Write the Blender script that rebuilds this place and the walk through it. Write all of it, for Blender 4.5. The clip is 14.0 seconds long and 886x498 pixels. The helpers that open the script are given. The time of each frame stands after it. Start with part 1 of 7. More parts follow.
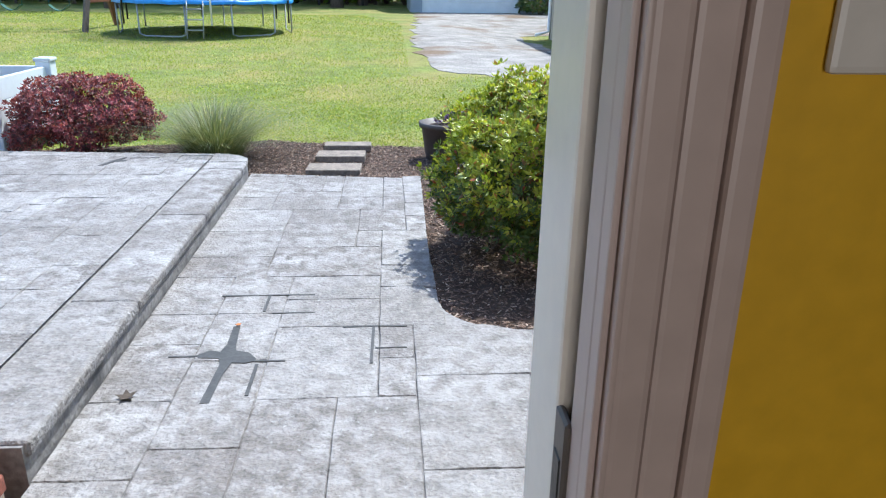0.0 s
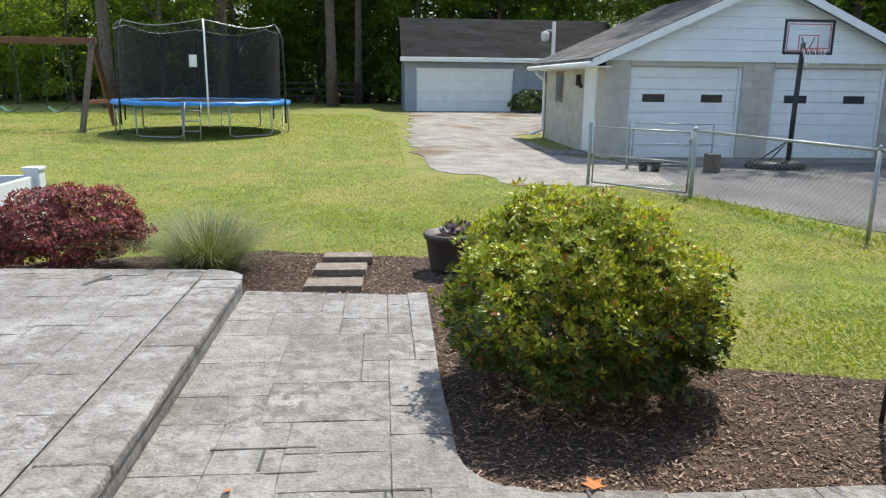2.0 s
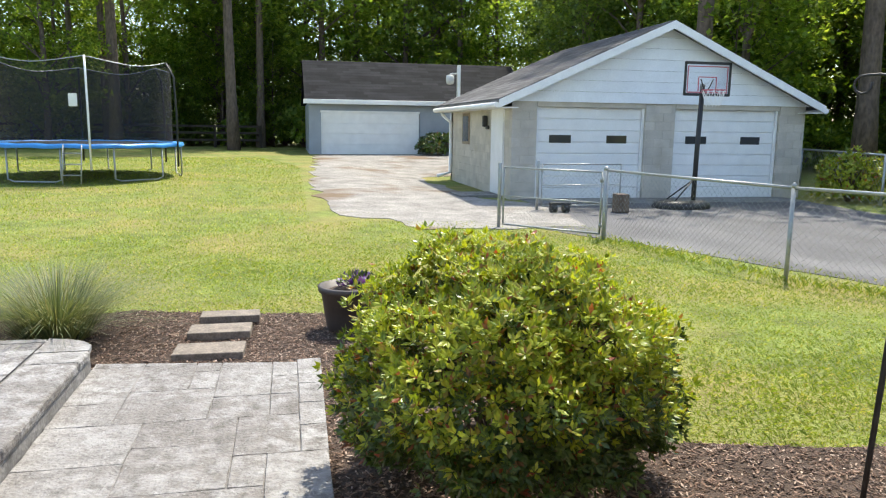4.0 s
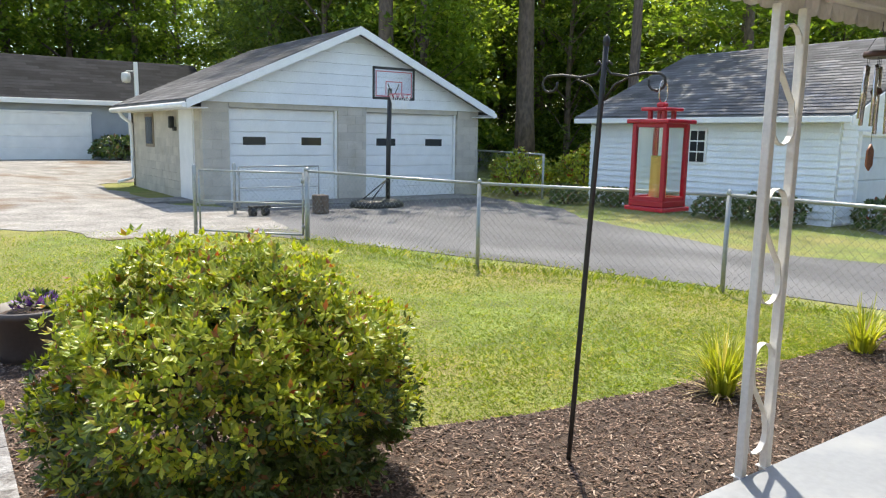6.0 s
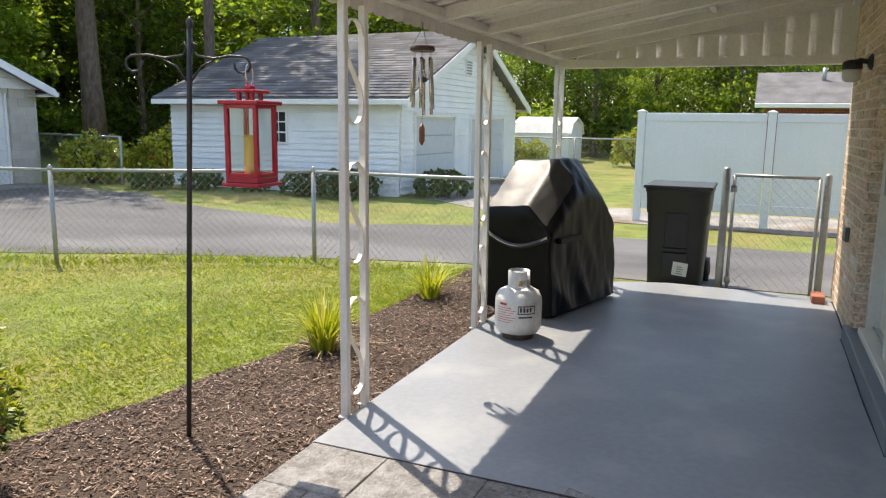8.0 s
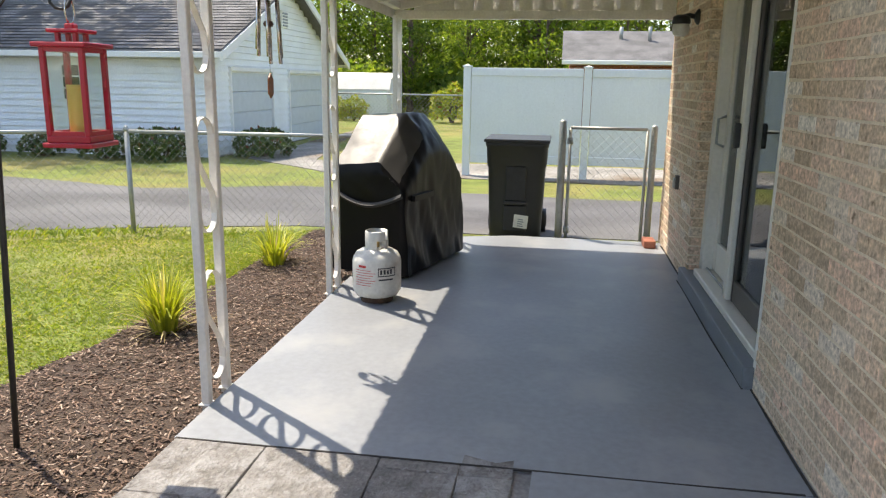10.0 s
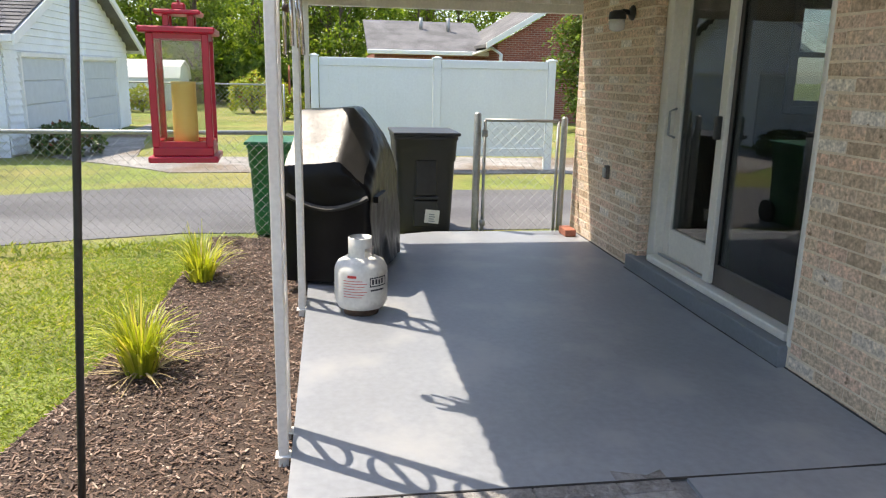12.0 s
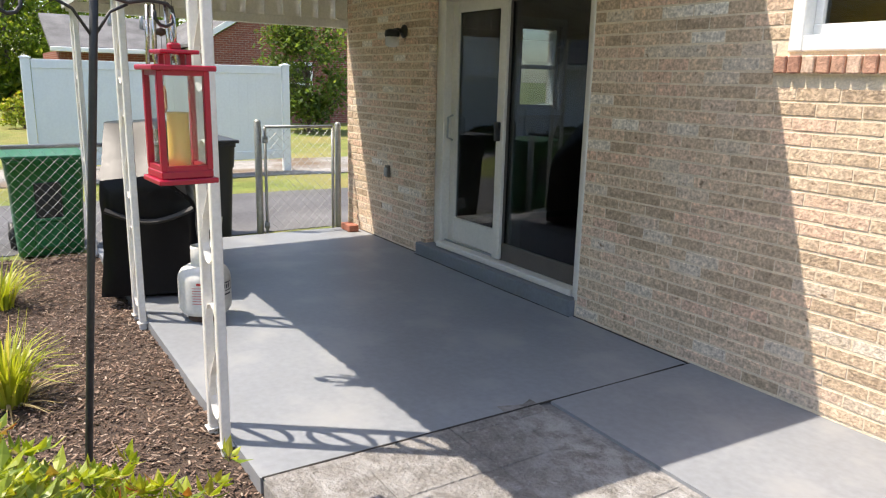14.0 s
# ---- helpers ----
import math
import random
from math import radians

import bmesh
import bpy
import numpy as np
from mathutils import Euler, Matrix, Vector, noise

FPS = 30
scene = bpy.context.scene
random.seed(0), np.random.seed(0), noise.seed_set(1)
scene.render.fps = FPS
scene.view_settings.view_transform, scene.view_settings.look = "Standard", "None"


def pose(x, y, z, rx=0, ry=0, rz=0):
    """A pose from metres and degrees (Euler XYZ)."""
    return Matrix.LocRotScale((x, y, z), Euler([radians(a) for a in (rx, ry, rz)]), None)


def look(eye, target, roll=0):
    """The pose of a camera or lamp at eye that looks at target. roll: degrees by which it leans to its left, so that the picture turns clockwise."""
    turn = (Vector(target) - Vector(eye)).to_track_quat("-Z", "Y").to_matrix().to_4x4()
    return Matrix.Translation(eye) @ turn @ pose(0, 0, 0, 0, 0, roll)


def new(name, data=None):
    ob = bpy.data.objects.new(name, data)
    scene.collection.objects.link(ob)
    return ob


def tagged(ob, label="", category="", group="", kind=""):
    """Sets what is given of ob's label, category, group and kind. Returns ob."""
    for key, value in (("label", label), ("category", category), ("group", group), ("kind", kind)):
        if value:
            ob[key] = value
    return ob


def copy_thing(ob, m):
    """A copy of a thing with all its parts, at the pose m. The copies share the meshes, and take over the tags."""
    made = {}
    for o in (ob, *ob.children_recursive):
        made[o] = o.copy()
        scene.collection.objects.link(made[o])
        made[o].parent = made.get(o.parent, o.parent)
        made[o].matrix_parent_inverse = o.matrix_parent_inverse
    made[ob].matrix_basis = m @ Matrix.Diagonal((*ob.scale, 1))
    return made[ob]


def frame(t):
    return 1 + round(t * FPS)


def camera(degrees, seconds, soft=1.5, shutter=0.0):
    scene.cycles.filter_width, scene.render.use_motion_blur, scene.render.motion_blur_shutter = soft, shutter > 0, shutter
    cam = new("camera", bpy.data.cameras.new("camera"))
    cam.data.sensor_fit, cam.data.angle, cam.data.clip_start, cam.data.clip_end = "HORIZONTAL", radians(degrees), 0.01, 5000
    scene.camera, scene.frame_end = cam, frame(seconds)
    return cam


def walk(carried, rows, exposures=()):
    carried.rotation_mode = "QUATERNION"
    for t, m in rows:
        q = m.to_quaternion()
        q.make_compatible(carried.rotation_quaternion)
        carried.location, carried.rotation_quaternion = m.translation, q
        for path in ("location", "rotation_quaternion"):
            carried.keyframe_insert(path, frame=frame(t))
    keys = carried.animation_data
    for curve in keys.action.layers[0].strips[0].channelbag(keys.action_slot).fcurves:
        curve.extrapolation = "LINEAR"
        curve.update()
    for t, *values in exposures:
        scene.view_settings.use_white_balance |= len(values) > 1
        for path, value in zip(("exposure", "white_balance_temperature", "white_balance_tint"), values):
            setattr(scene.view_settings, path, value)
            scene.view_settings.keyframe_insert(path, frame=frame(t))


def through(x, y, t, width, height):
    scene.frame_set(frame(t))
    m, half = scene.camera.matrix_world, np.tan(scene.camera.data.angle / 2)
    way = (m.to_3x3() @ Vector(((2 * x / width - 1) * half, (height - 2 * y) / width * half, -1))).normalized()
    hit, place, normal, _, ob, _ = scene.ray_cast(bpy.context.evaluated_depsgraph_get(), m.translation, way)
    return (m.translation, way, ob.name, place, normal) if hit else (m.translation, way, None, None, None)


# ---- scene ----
cam = camera(62.2, 14.0, soft=1.2)
METRES, EYE, TILT, LEAN, TURN = 4.41, 1.47, 0.0, 0.0, -4.3
ROWS = [
    (0.0, 0.0, 0.0, 0.0, 0.31, -19.94, -0.86),
    (0.5, -0.0149, 0.0081, 0.0075, 2.37, -18.97, -0.74),
    (1.0, -0.0285, 0.0285, 0.0164, 2.88, -17.34, -0.7),
    (1.5, -0.0337, 0.0541, 0.0196, 1.73, -15.17, -0.69),
    (2.0, -0.0265, 0.0968, 0.0206, -0.34, -12.9, -0.67),
    (4.5, -0.0039, 0.2864, -0.0042, -10.87, -9.14, -0.8),
    (5.0, -0.0053, 0.2913, -0.0063, -16.0, -9.04, -0.86),
    (5.5, -0.0077, 0.2945, -0.0101, -23.13, -8.9, -0.91),
    (6.0, -0.0223, 0.2951, -0.0099, -31.02, -8.81, -0.96),
    (6.5, -0.0331, 0.2859, -0.0066, -39.88, -8.75, -0.95),
    (7.0, -0.0403, 0.2751, -0.0071, -48.44, -8.8, -0.95),
    (7.5, -0.0509, 0.2696, -0.0078, -56.04, -9.13, -0.87),
    (8.0, -0.0608, 0.2712, -0.0109, -62.48, -9.75, -0.8),
    (8.5, -0.0653, 0.2685, -0.0133, -67.53, -10.66, -0.8),
    (9.0, -0.0636, 0.27, -0.0146, -71.11, -11.59, -0.77),
    (11.5, 0.0103, 0.5645, -0.0231, -88.36, -13.34, -1.12),
    (12.0, 0.0038, 0.637, -0.0174, -94.27, -13.35, -1.2),
    (12.5, -0.0099, 0.7136, -0.014, -100.51, -13.3, -1.3),
    (13.0, -0.0103, 0.7605, -0.0108, -106.78, -13.15, -1.37),
    (13.5, -0.0328, 0.8118, -0.0034, -112.67, -13.1, -1.35),
    (14.0, -0.0649, 0.8457, 0.0018, -117.92, -12.98, -1.38),
]
EXPOSURES = [(0.0, 1.25, 5800, 8), (0.5, 1.07, 6500, 9), (1.0, 1.06, 6600, 9), (1.5, 0.96, 6650, 9), (2.0, 0.92, 6800, 8), (4.5, 1.31, 6900, 8), (6.0, 1.25, 6950, 9), (7.5, 1.2, 7200, 12), (9.0, 1.26, 7300, 11), (11.5, 1.32, 7200, 12), (13.0, 1.45, 7100, 13), (14.0, 1.28, 7100, 13)]
walk(cam, [(t, pose(0, 0, EYE, TILT, LEAN, TURN) @ pose(METRES * x, METRES * y, METRES * z, 90 + pitch, roll, yaw)) for t, x, y, z, yaw, pitch, roll in ROWS], EXPOSURES)

# ---------- world, sun, exposure ----------
SUN_WAY = Vector((0.31, 0.43, 1.0)).normalized()
world = bpy.data.worlds.new("sky")
scene.world = world
world.use_nodes = True
wn = world.node_tree.nodes
sky = wn.new("ShaderNodeTexSky")
sky.sky_type, sky.sun_disc = "NISHITA", False
sky.sun_elevation, sky.sun_rotation = math.asin(SUN_WAY.z), math.atan2(0.31, 0.43)
wn["Background"].inputs["Strength"].default_value = 0.15
world.node_tree.links.new(sky.outputs[0], wn["Background"].inputs["Color"])
sun = new("sun", bpy.data.lights.new("sun", "SUN"))
sun.data.energy, sun.data.angle, sun.data.color = 3.15, radians(0.53), (1.0, 0.95, 0.86)
sun.matrix_basis = look(SUN_WAY * 50, (0, 0, 0))
# added fill lamp that brightens the entry room; the back wall has no window
room_fill = new("room_fill_light", bpy.data.lights.new("room_fill_light", "AREA"))
room_fill.data.shape, room_fill.data.size, room_fill.data.size_y, room_fill.data.energy, room_fill.data.color = "RECTANGLE", 1.5, 1.2, 21, (1.0, 0.9, 0.82)
room_fill.matrix_basis = look((-0.4, -3.93, 1.5), (-0.4, 0, 1.4))


# ---------- small mesh kit ----------
def face(bm, pts):
    return bm.faces.new([bm.verts.new(p) for p in pts])


def box(bm, x0, y0, z0, x1, y1, z1, m=None):
    c = [Vector((x, y, z)) for z in (z0, z1) for y in (y0, y1) for x in (x0, x1)]
    if m is not None:
        c = [m @ v for v in c]
    v = [bm.verts.new(p) for p in c]
    for f in ((0, 2, 3, 1), (4, 5, 7, 6), (0, 1, 5, 4), (2, 6, 7, 3), (0, 4, 6, 2), (1, 3, 7, 5)):
        bm.faces.new([v[i] for i in f])
    return v


def bevelled(x0, y0, z0, x1, y1, z1, r=0.006, n=2):
    bm = bmesh.new()
    box(bm, x0, y0, z0, x1, y1, z1)
    bmesh.ops.bevel(bm, geom=bm.edges[:], offset=r, segments=n, affect="EDGES", profile=0.6)
    return bm


def basis_along(d):
    d = Vector(d).normalized()
    a = Vector((0, 0, 1)) if abs(d.z) < 0.9 else Vector((1, 0, 0))
    u = d.cross(a).normalized()
    return u, d.cross(u).normalized()


def tube(bm, pts, r, n=8, caps=True, radii=None):
    pts = [Vector(p) for p in pts]
    rings = []
    for i, p in enumerate(pts):
        d = pts[min(i + 1, len(pts) - 1)] - pts[max(i - 1, 0)]
        if i == 0:
            u, w = basis_along(d)
        else:
            u = (u - d.normalized() * u.dot(d.normalized())).normalized()
            w = d.normalized().cross(u)
        q = radii[i] if radii else r
        rings.append([bm.verts.new(p + (u * math.cos(a) + w * math.sin(a)) * q) for a in (2 * math.pi * k / n for k in range(n))])
    for a, b in zip(rings, rings[1:]):
        for k in range(n):
            f = bm.faces.new((a[k], a[(k + 1) % n], b[(k + 1) % n], b[k]))
            f.smooth = n > 5
    if caps:
        bm.faces.new(rings[0][::-1])
        bm.faces.new(rings[-1])


def lathe(bm, prof, n=32, cx=0, cy=0, caps=True):
    rings = [[bm.verts.new((cx + r * math.cos(2 * math.pi * k / n), cy + r * math.sin(2 * math.pi * k / n), z)) for k in range(n)] for r, z in prof]
    for a, b in zip(rings, rings[1:]):
        for k in range(n):
            bm.faces.new((a[k], a[(k + 1) % n], b[(k + 1) % n], b[k])).smooth = True
    if caps:
        bm.faces.new(rings[0][::-1])
        bm.faces.new(rings[-1])


def slab(bm, pts, z0, z1):
    """A flat prism over the outline pts (counterclockwise)."""
    lo, hi = [bm.verts.new((x, y, z0)) for x, y in pts], [bm.verts.new((x, y, z1)) for x, y in pts]
    bm.faces.new(lo[::-1])
    bm.faces.new(hi)
    for i in range(len(pts)):
        j = (i + 1) % len(pts)
        bm.faces.new((lo[i], lo[j], hi[j], hi[i]))


def mesh_of(bm, name, material, tidy=True):
    if tidy:
        bmesh.ops.recalc_face_normals(bm, faces=bm.faces[:])
    me = bpy.data.meshes.new(name)
    bm.to_mesh(me)
    bm.free()
    for m in material if isinstance(material, (list, tuple)) else [material]:
        me.materials.append(m)
    return me


def thing(name, label, category, x=0, y=0, z=0, turn=0, group=""):
    ob = new(name)
    ob.empty_display_size = 0.1
    ob.matrix_basis = pose(x, y, z, 0, 0, turn)
    return tagged(ob, label, category, group)


def part(name, bm, material, parent, label="", tidy=True):
    ob = new(name, mesh_of(bm, name, material, tidy))
    ob.parent = parent
    return tagged(ob, label)


def solid(name, bm, material, label, category, group="", tidy=True):
    return tagged(new(name, mesh_of(bm, name, material, tidy)), label, category, group)


def setting(name, bm, material, label="", category="", tidy=True):
    return tagged(new(name, mesh_of(bm, name, material, tidy)), label, category, kind="structure")


# ---------- materials ----------
def mat(name, base, rough=0.6, metal=0.0, vary=0.12, scale=6.0, fine=60.0, bump=0.15, tint=None, per="", spread=0.0, ramp=None, bump_dist=0.004, stain=None, spec=0.5, stretch=None):
    """A surface with variation at two scales; per: 'object' or 'island' for piece-to-piece colour, through ramp or spread."""
    m = bpy.data.materials.new(name)
    m.use_nodes = True
    n, l = m.node_tree.nodes, m.node_tree.links
    b = n["Principled BSDF"]
    b.inputs["Metallic"].default_value, b.inputs["Specular IOR Level"].default_value = metal, spec
    tc = n.new("ShaderNodeTexCoord")
    co = tc.outputs["Object"]
    if per == "object":
        geo = n.new("ShaderNodeNewGeometry")
        co = geo.outputs["Position"]
    if stretch:
        mp = n.new("ShaderNodeMapping")
        mp.inputs["Scale"].default_value = stretch
        l.new(co, mp.inputs["Vector"])
        co = mp.outputs[0]

    def noise_node(s, detail=4.0):
        t = n.new("ShaderNodeTexNoise")
        t.inputs["Scale"].default_value, t.inputs["Detail"].default_value = s, detail
        l.new(co, t.inputs["Vector"])
        return t.outputs["Fac"]

    def mix(fac, a, bb, kind="MIX"):
        x = n.new("ShaderNodeMix")
        x.data_type, x.blend_type = "RGBA", kind
        for sock, v in ((x.inputs[0], fac), (x.inputs[6], a), (x.inputs[7], bb)):
            if isinstance(v, (int, float)):
                sock.default_value = v
            elif isinstance(v, tuple):
                sock.default_value = (*v[:3], 1)
            else:
                l.new(v, sock)
        return x.outputs[2]

    def stretch_fac(f, lo, hi):
        r = n.new("ShaderNodeMapRange")
        r.inputs[1].default_value, r.inputs[2].default_value = lo, hi
        l.new(f, r.inputs[0])
        return r.outputs[0]

    big, small = noise_node(scale), noise_node(fine, 6)
    col = base
    if per:
        if per == "object":
            src = n.new("ShaderNodeObjectInfo").outputs["Random"]
        else:
            src = n.new("ShaderNodeNewGeometry").outputs["Random Per Island"]
        cr = n.new("ShaderNodeValToRGB")
        stops = ramp or [(0, tuple(c * (1 - spread) for c in base)), (1, tuple(min(1, c * (1 + spread)) for c in base))]
        els = cr.color_ramp.elements
        while len(els) < len(stops):
            els.new(0.5)
        for e, (p, c) in zip(els, stops):
            e.position, e.color = p, (*c, 1)
        l.new(src, cr.inputs[0])
        col = cr.outputs[0]
    dark = tint or tuple(c * 0.55 for c in base)
    col = mix(stretch_fac(big, 0.35, 0.7), col, mix(1.0, col, tuple(d / max(c, 1e-3) for d, c in zip(dark, base)), "MULTIPLY") if per else dark) if vary > 0.3 else mix(0.0, col, col)
    lo, hi = (1 - vary,) * 3, (1 + vary,) * 3
    col = mix(1.0, col, mix(stretch_fac(big, 0.3, 0.7), lo, hi), "MULTIPLY")
    col = mix(1.0, col, mix(stretch_fac(small, 0.3, 0.7), lo, hi), "MULTIPLY")
    if stain:
        scol, sscale, slo, shi = stain
        col = mix(stretch_fac(noise_node(sscale, 8), slo, shi), col, scol)
    l.new(col, b.inputs["Base Color"])
    rr = n.new("ShaderNodeMapRange")
    rr.inputs[3].default_value, rr.inputs[4].default_value = max(0.02, rough - 0.12), min(1, rough + 0.1)
    l.new(small, rr.inputs[0])
    l.new(rr.outputs[0], b.inputs["Roughness"])
    if bump:
        bp = n.new("ShaderNodeBump")
        bp.inputs["Strength"].default_value, bp.inputs["Distance"].default_value = bump, bump_dist
        l.new(small, bp.inputs["Height"])
        l.new(bp.outputs[0], b.inputs["Normal"])
    return m


def leaf_mat(name, stops, rough=0.4, through=0.25, vary=0.1, scale=1.5):
    """Leaves: piece-to-piece colour, light passing through."""
    m = mat(name, stops[0][1], rough, per="island", ramp=stops, vary=vary, scale=scale, fine=25, bump=0)
    n, l = m.node_tree.nodes, m.node_tree.links
    b = n["Principled BSDF"]
    tr = n.new("ShaderNodeBsdfTranslucent")
    ms = n.new("ShaderNodeMixShader")
    ms.inputs[0].default_value = through
    src = b.inputs["Base Color"].links[0].from_socket
    br = n.new("ShaderNodeMix")
    br.data_type, br.blend_type = "RGBA", "MULTIPLY"
    br.inputs[0].default_value, br.inputs[7].default_value = 1.0, (1.5, 1.4, 0.6, 1)
    l.new(src, br.inputs[6])
    l.new(br.outputs[2], tr.inputs["Color"])
    l.new(b.outputs[0], ms.inputs[1])
    l.new(tr.outputs[0], ms.inputs[2])
    l.new(ms.outputs[0], n["Material Output"].inputs["Surface"])
    return m


def glass_mat(name, tint=(0.95, 0.97, 0.96), rough=0.0, shine=0.04):
    m = bpy.data.materials.new(name)
    m.use_nodes = True
    n, l = m.node_tree.nodes, m.node_tree.links
    tr, gl, ms, lw = n.new("ShaderNodeBsdfTransparent"), n.new("ShaderNodeBsdfGlossy"), n.new("ShaderNodeMixShader"), n.new("ShaderNodeLayerWeight")
    tr.inputs[0].default_value, gl.inputs["Roughness"].default_value = (*tint, 1), rough
    lw.inputs["Blend"].default_value = 0.5
    pw, ma = n.new("ShaderNodeMath"), n.new("ShaderNodeMath")
    pw.operation, pw.inputs[1].default_value = "POWER", 5.0
    ma.operation, ma.inputs[1].default_value, ma.inputs[2].default_value = "MULTIPLY_ADD", 0.9, shine
    l.new(lw.outputs["Facing"], pw.inputs[0])
    l.new(pw.outputs[0], ma.inputs[0])
    l.new(ma.outputs[0], ms.inputs[0])
    l.new(tr.outputs[0], ms.inputs[1])
    l.new(gl.outputs[0], ms.inputs[2])
    l.new(ms.outputs[0], n["Material Output"].inputs["Surface"])
    return m


M_LAWN_SOIL = mat("lawn", (0.165, 0.205, 0.036), 0.9, vary=0.3, scale=3.4, fine=34, bump=1.0, bump_dist=0.05, stain=((0.29, 0.24, 0.075), 0.6, 0.42, 0.72))
M_GRASS = leaf_mat("grass_blade", [(0, (0.14, 0.2, 0.024)), (0.5, (0.205, 0.29, 0.036)), (0.85, (0.33, 0.365, 0.07)), (1, (0.5, 0.44, 0.2))], 0.6, 0.45)
M_MULCH_SOIL = mat("mulch_bed", (0.09, 0.06, 0.043), 0.95, vary=0.35, scale=9, fine=90, bump=0.9, bump_dist=0.02)
M_MULCH = mat("mulch_chip", (0.1, 0.07, 0.05), 0.85, per="island", ramp=[(0, (0.055, 0.034, 0.024)), (0.42, (0.14, 0.086, 0.06)), (0.82, (0.25, 0.165, 0.12)), (1, (0.42, 0.33, 0.26))], vary=0.2, scale=20, fine=150)


def stamp_mat(name):
    """Brown-grey stamped concrete with angular chalk bloom, worn in broad washes and fine streaks."""
    m = mat(name, (0.2, 0.185, 0.17), 0.75, per="object", ramp=[(0, (0.145, 0.132, 0.122)), (0.5, (0.18, 0.168, 0.157)), (1, (0.22, 0.21, 0.2))], vary=0.26, scale=13, fine=55, bump=1.0, bump_dist=0.016)
    n, l = m.node_tree.nodes, m.node_tree.links
    b = n["Principled BSDF"]
    geo = n.new("ShaderNodeNewGeometry")

    def layer(scale, detail, twist, lo, hi, stretch=(1, 1, 1)):
        mp, t, r = n.new("ShaderNodeMapping"), n.new("ShaderNodeTexNoise"), n.new("ShaderNodeMapRange")
        mp.inputs["Scale"].default_value = stretch
        t.inputs["Scale"].default_value, t.inputs["Detail"].default_value, t.inputs["Roughness"].default_value, t.inputs["Distortion"].default_value = scale, detail, 0.68, twist
        r.inputs[1].default_value, r.inputs[2].default_value = lo, hi
        l.new(geo.outputs["Position"], mp.inputs["Vector"])
        l.new(mp.outputs[0], t.inputs["Vector"])
        l.new(t.outputs["Fac"], r.inputs[0])
        return r.outputs[0]

    def blend(fac, a, c, kind="MIX"):
        x = n.new("ShaderNodeMix")
        x.data_type, x.blend_type = "RGBA", kind
        l.new(fac, x.inputs[0])
        l.new(a, x.inputs[6])
        x.inputs[7].default_value = (*c, 1)
        return x.outputs[2]

    def times(a, c):
        x = n.new("ShaderNodeMath")
        x.operation = "MULTIPLY"
        l.new(a, x.inputs[0])
        l.new(c, x.inputs[1])
        return x.outputs[0]

    col = b.inputs["Base Color"].links[0].from_socket
    wash = layer(1.1, 5, 0.8, 0.34, 0.64, (0.8, 1.6, 1))
    col = blend(times(wash, layer(11, 12, 0.35, 0.42, 0.6)), col, (0.355, 0.35, 0.345))
    col = blend(layer(30, 8, 0.3, 0.58, 0.72), col, (0.37, 0.366, 0.36))
    col = blend(layer(2.3, 8, 0.5, 0.58, 0.74, (1.4, 0.7, 1)), col, (0.125, 0.11, 0.1))
    l.new(col, b.inputs["Base Color"])
    return m


M_STAMP = stamp_mat("stamped_concrete")
M_JOINT = mat("concrete_joint", (0.24, 0.232, 0.225), 0.9, vary=0.25, scale=2.2, fine=60, bump=0.4, stain=((0.14, 0.135, 0.13), 1.7, 0.54, 0.68))
M_RISER = mat("concrete_riser", (0.2, 0.192, 0.183), 0.85, vary=0.28, scale=7, fine=40, bump=0.7, bump_dist=0.01, stain=((0.09, 0.088, 0.085), 5, 0.55, 0.7))
M_PAINTSLAB = mat("grey_floor_paint", (0.235, 0.25, 0.272), 0.48, vary=0.1, scale=1.3, fine=26, bump=0.15, stain=((0.31, 0.315, 0.32), 2.6, 0.52, 0.76))
TAN_RAMP = [(0, (0.44, 0.325, 0.225)), (0.22, (0.56, 0.42, 0.295)), (0.5, (0.645, 0.49, 0.355)), (0.72, (0.66, 0.455, 0.335)), (0.9, (0.61, 0.5, 0.39)), (0.98, (0.68, 0.59, 0.49)), (1, (0.76, 0.7, 0.62))]
M_TANBRICK_O = mat("tan_brick", (0.45, 0.36, 0.26), 0.88, per="object", ramp=TAN_RAMP, vary=0.3, scale=34, fine=70, bump=0.9, bump_dist=0.0055, stain=((0.24, 0.16, 0.1), 26, 0.64, 0.74))
M_TANBRICK_I = mat("tan_brick_far", (0.45, 0.36, 0.26), 0.88, per="island", ramp=TAN_RAMP, vary=0.3, scale=34, fine=70, bump=0.9, bump_dist=0.0055, stain=((0.24, 0.16, 0.1), 26, 0.64, 0.74))
M_MORTAR = mat("mortar", (0.72, 0.61, 0.465), 0.95, vary=0.12, scale=8, fine=90, bump=0.6)
M_REDBRICK = mat("red_brick", (0.33, 0.12, 0.08), 0.85, per="object", ramp=[(0, (0.2, 0.07, 0.05)), (0.5, (0.36, 0.13, 0.08)), (1, (0.46, 0.19, 0.12))], vary=0.2, scale=18, fine=90, bump=0.7)
M_WHITE = mat("white_paint", (0.83, 0.83, 0.82), 0.42, vary=0.05, scale=3, fine=40, bump=0.06)
M_METALWHITE = mat("white_enamel_metal", (0.74, 0.72, 0.68), 0.38, vary=0.07, scale=4, fine=50, bump=0.05, stain=((0.5, 0.46, 0.4), 9, 0.66, 0.85))
M_VINYL = mat("white_vinyl", (0.72, 0.78, 0.80), 0.35, vary=0.03, scale=1.5, fine=30, bump=0.03)
M_SIDING = mat("white_siding", (0.84, 0.86, 0.88), 0.5, vary=0.05, scale=2, fine=30, bump=0.08)
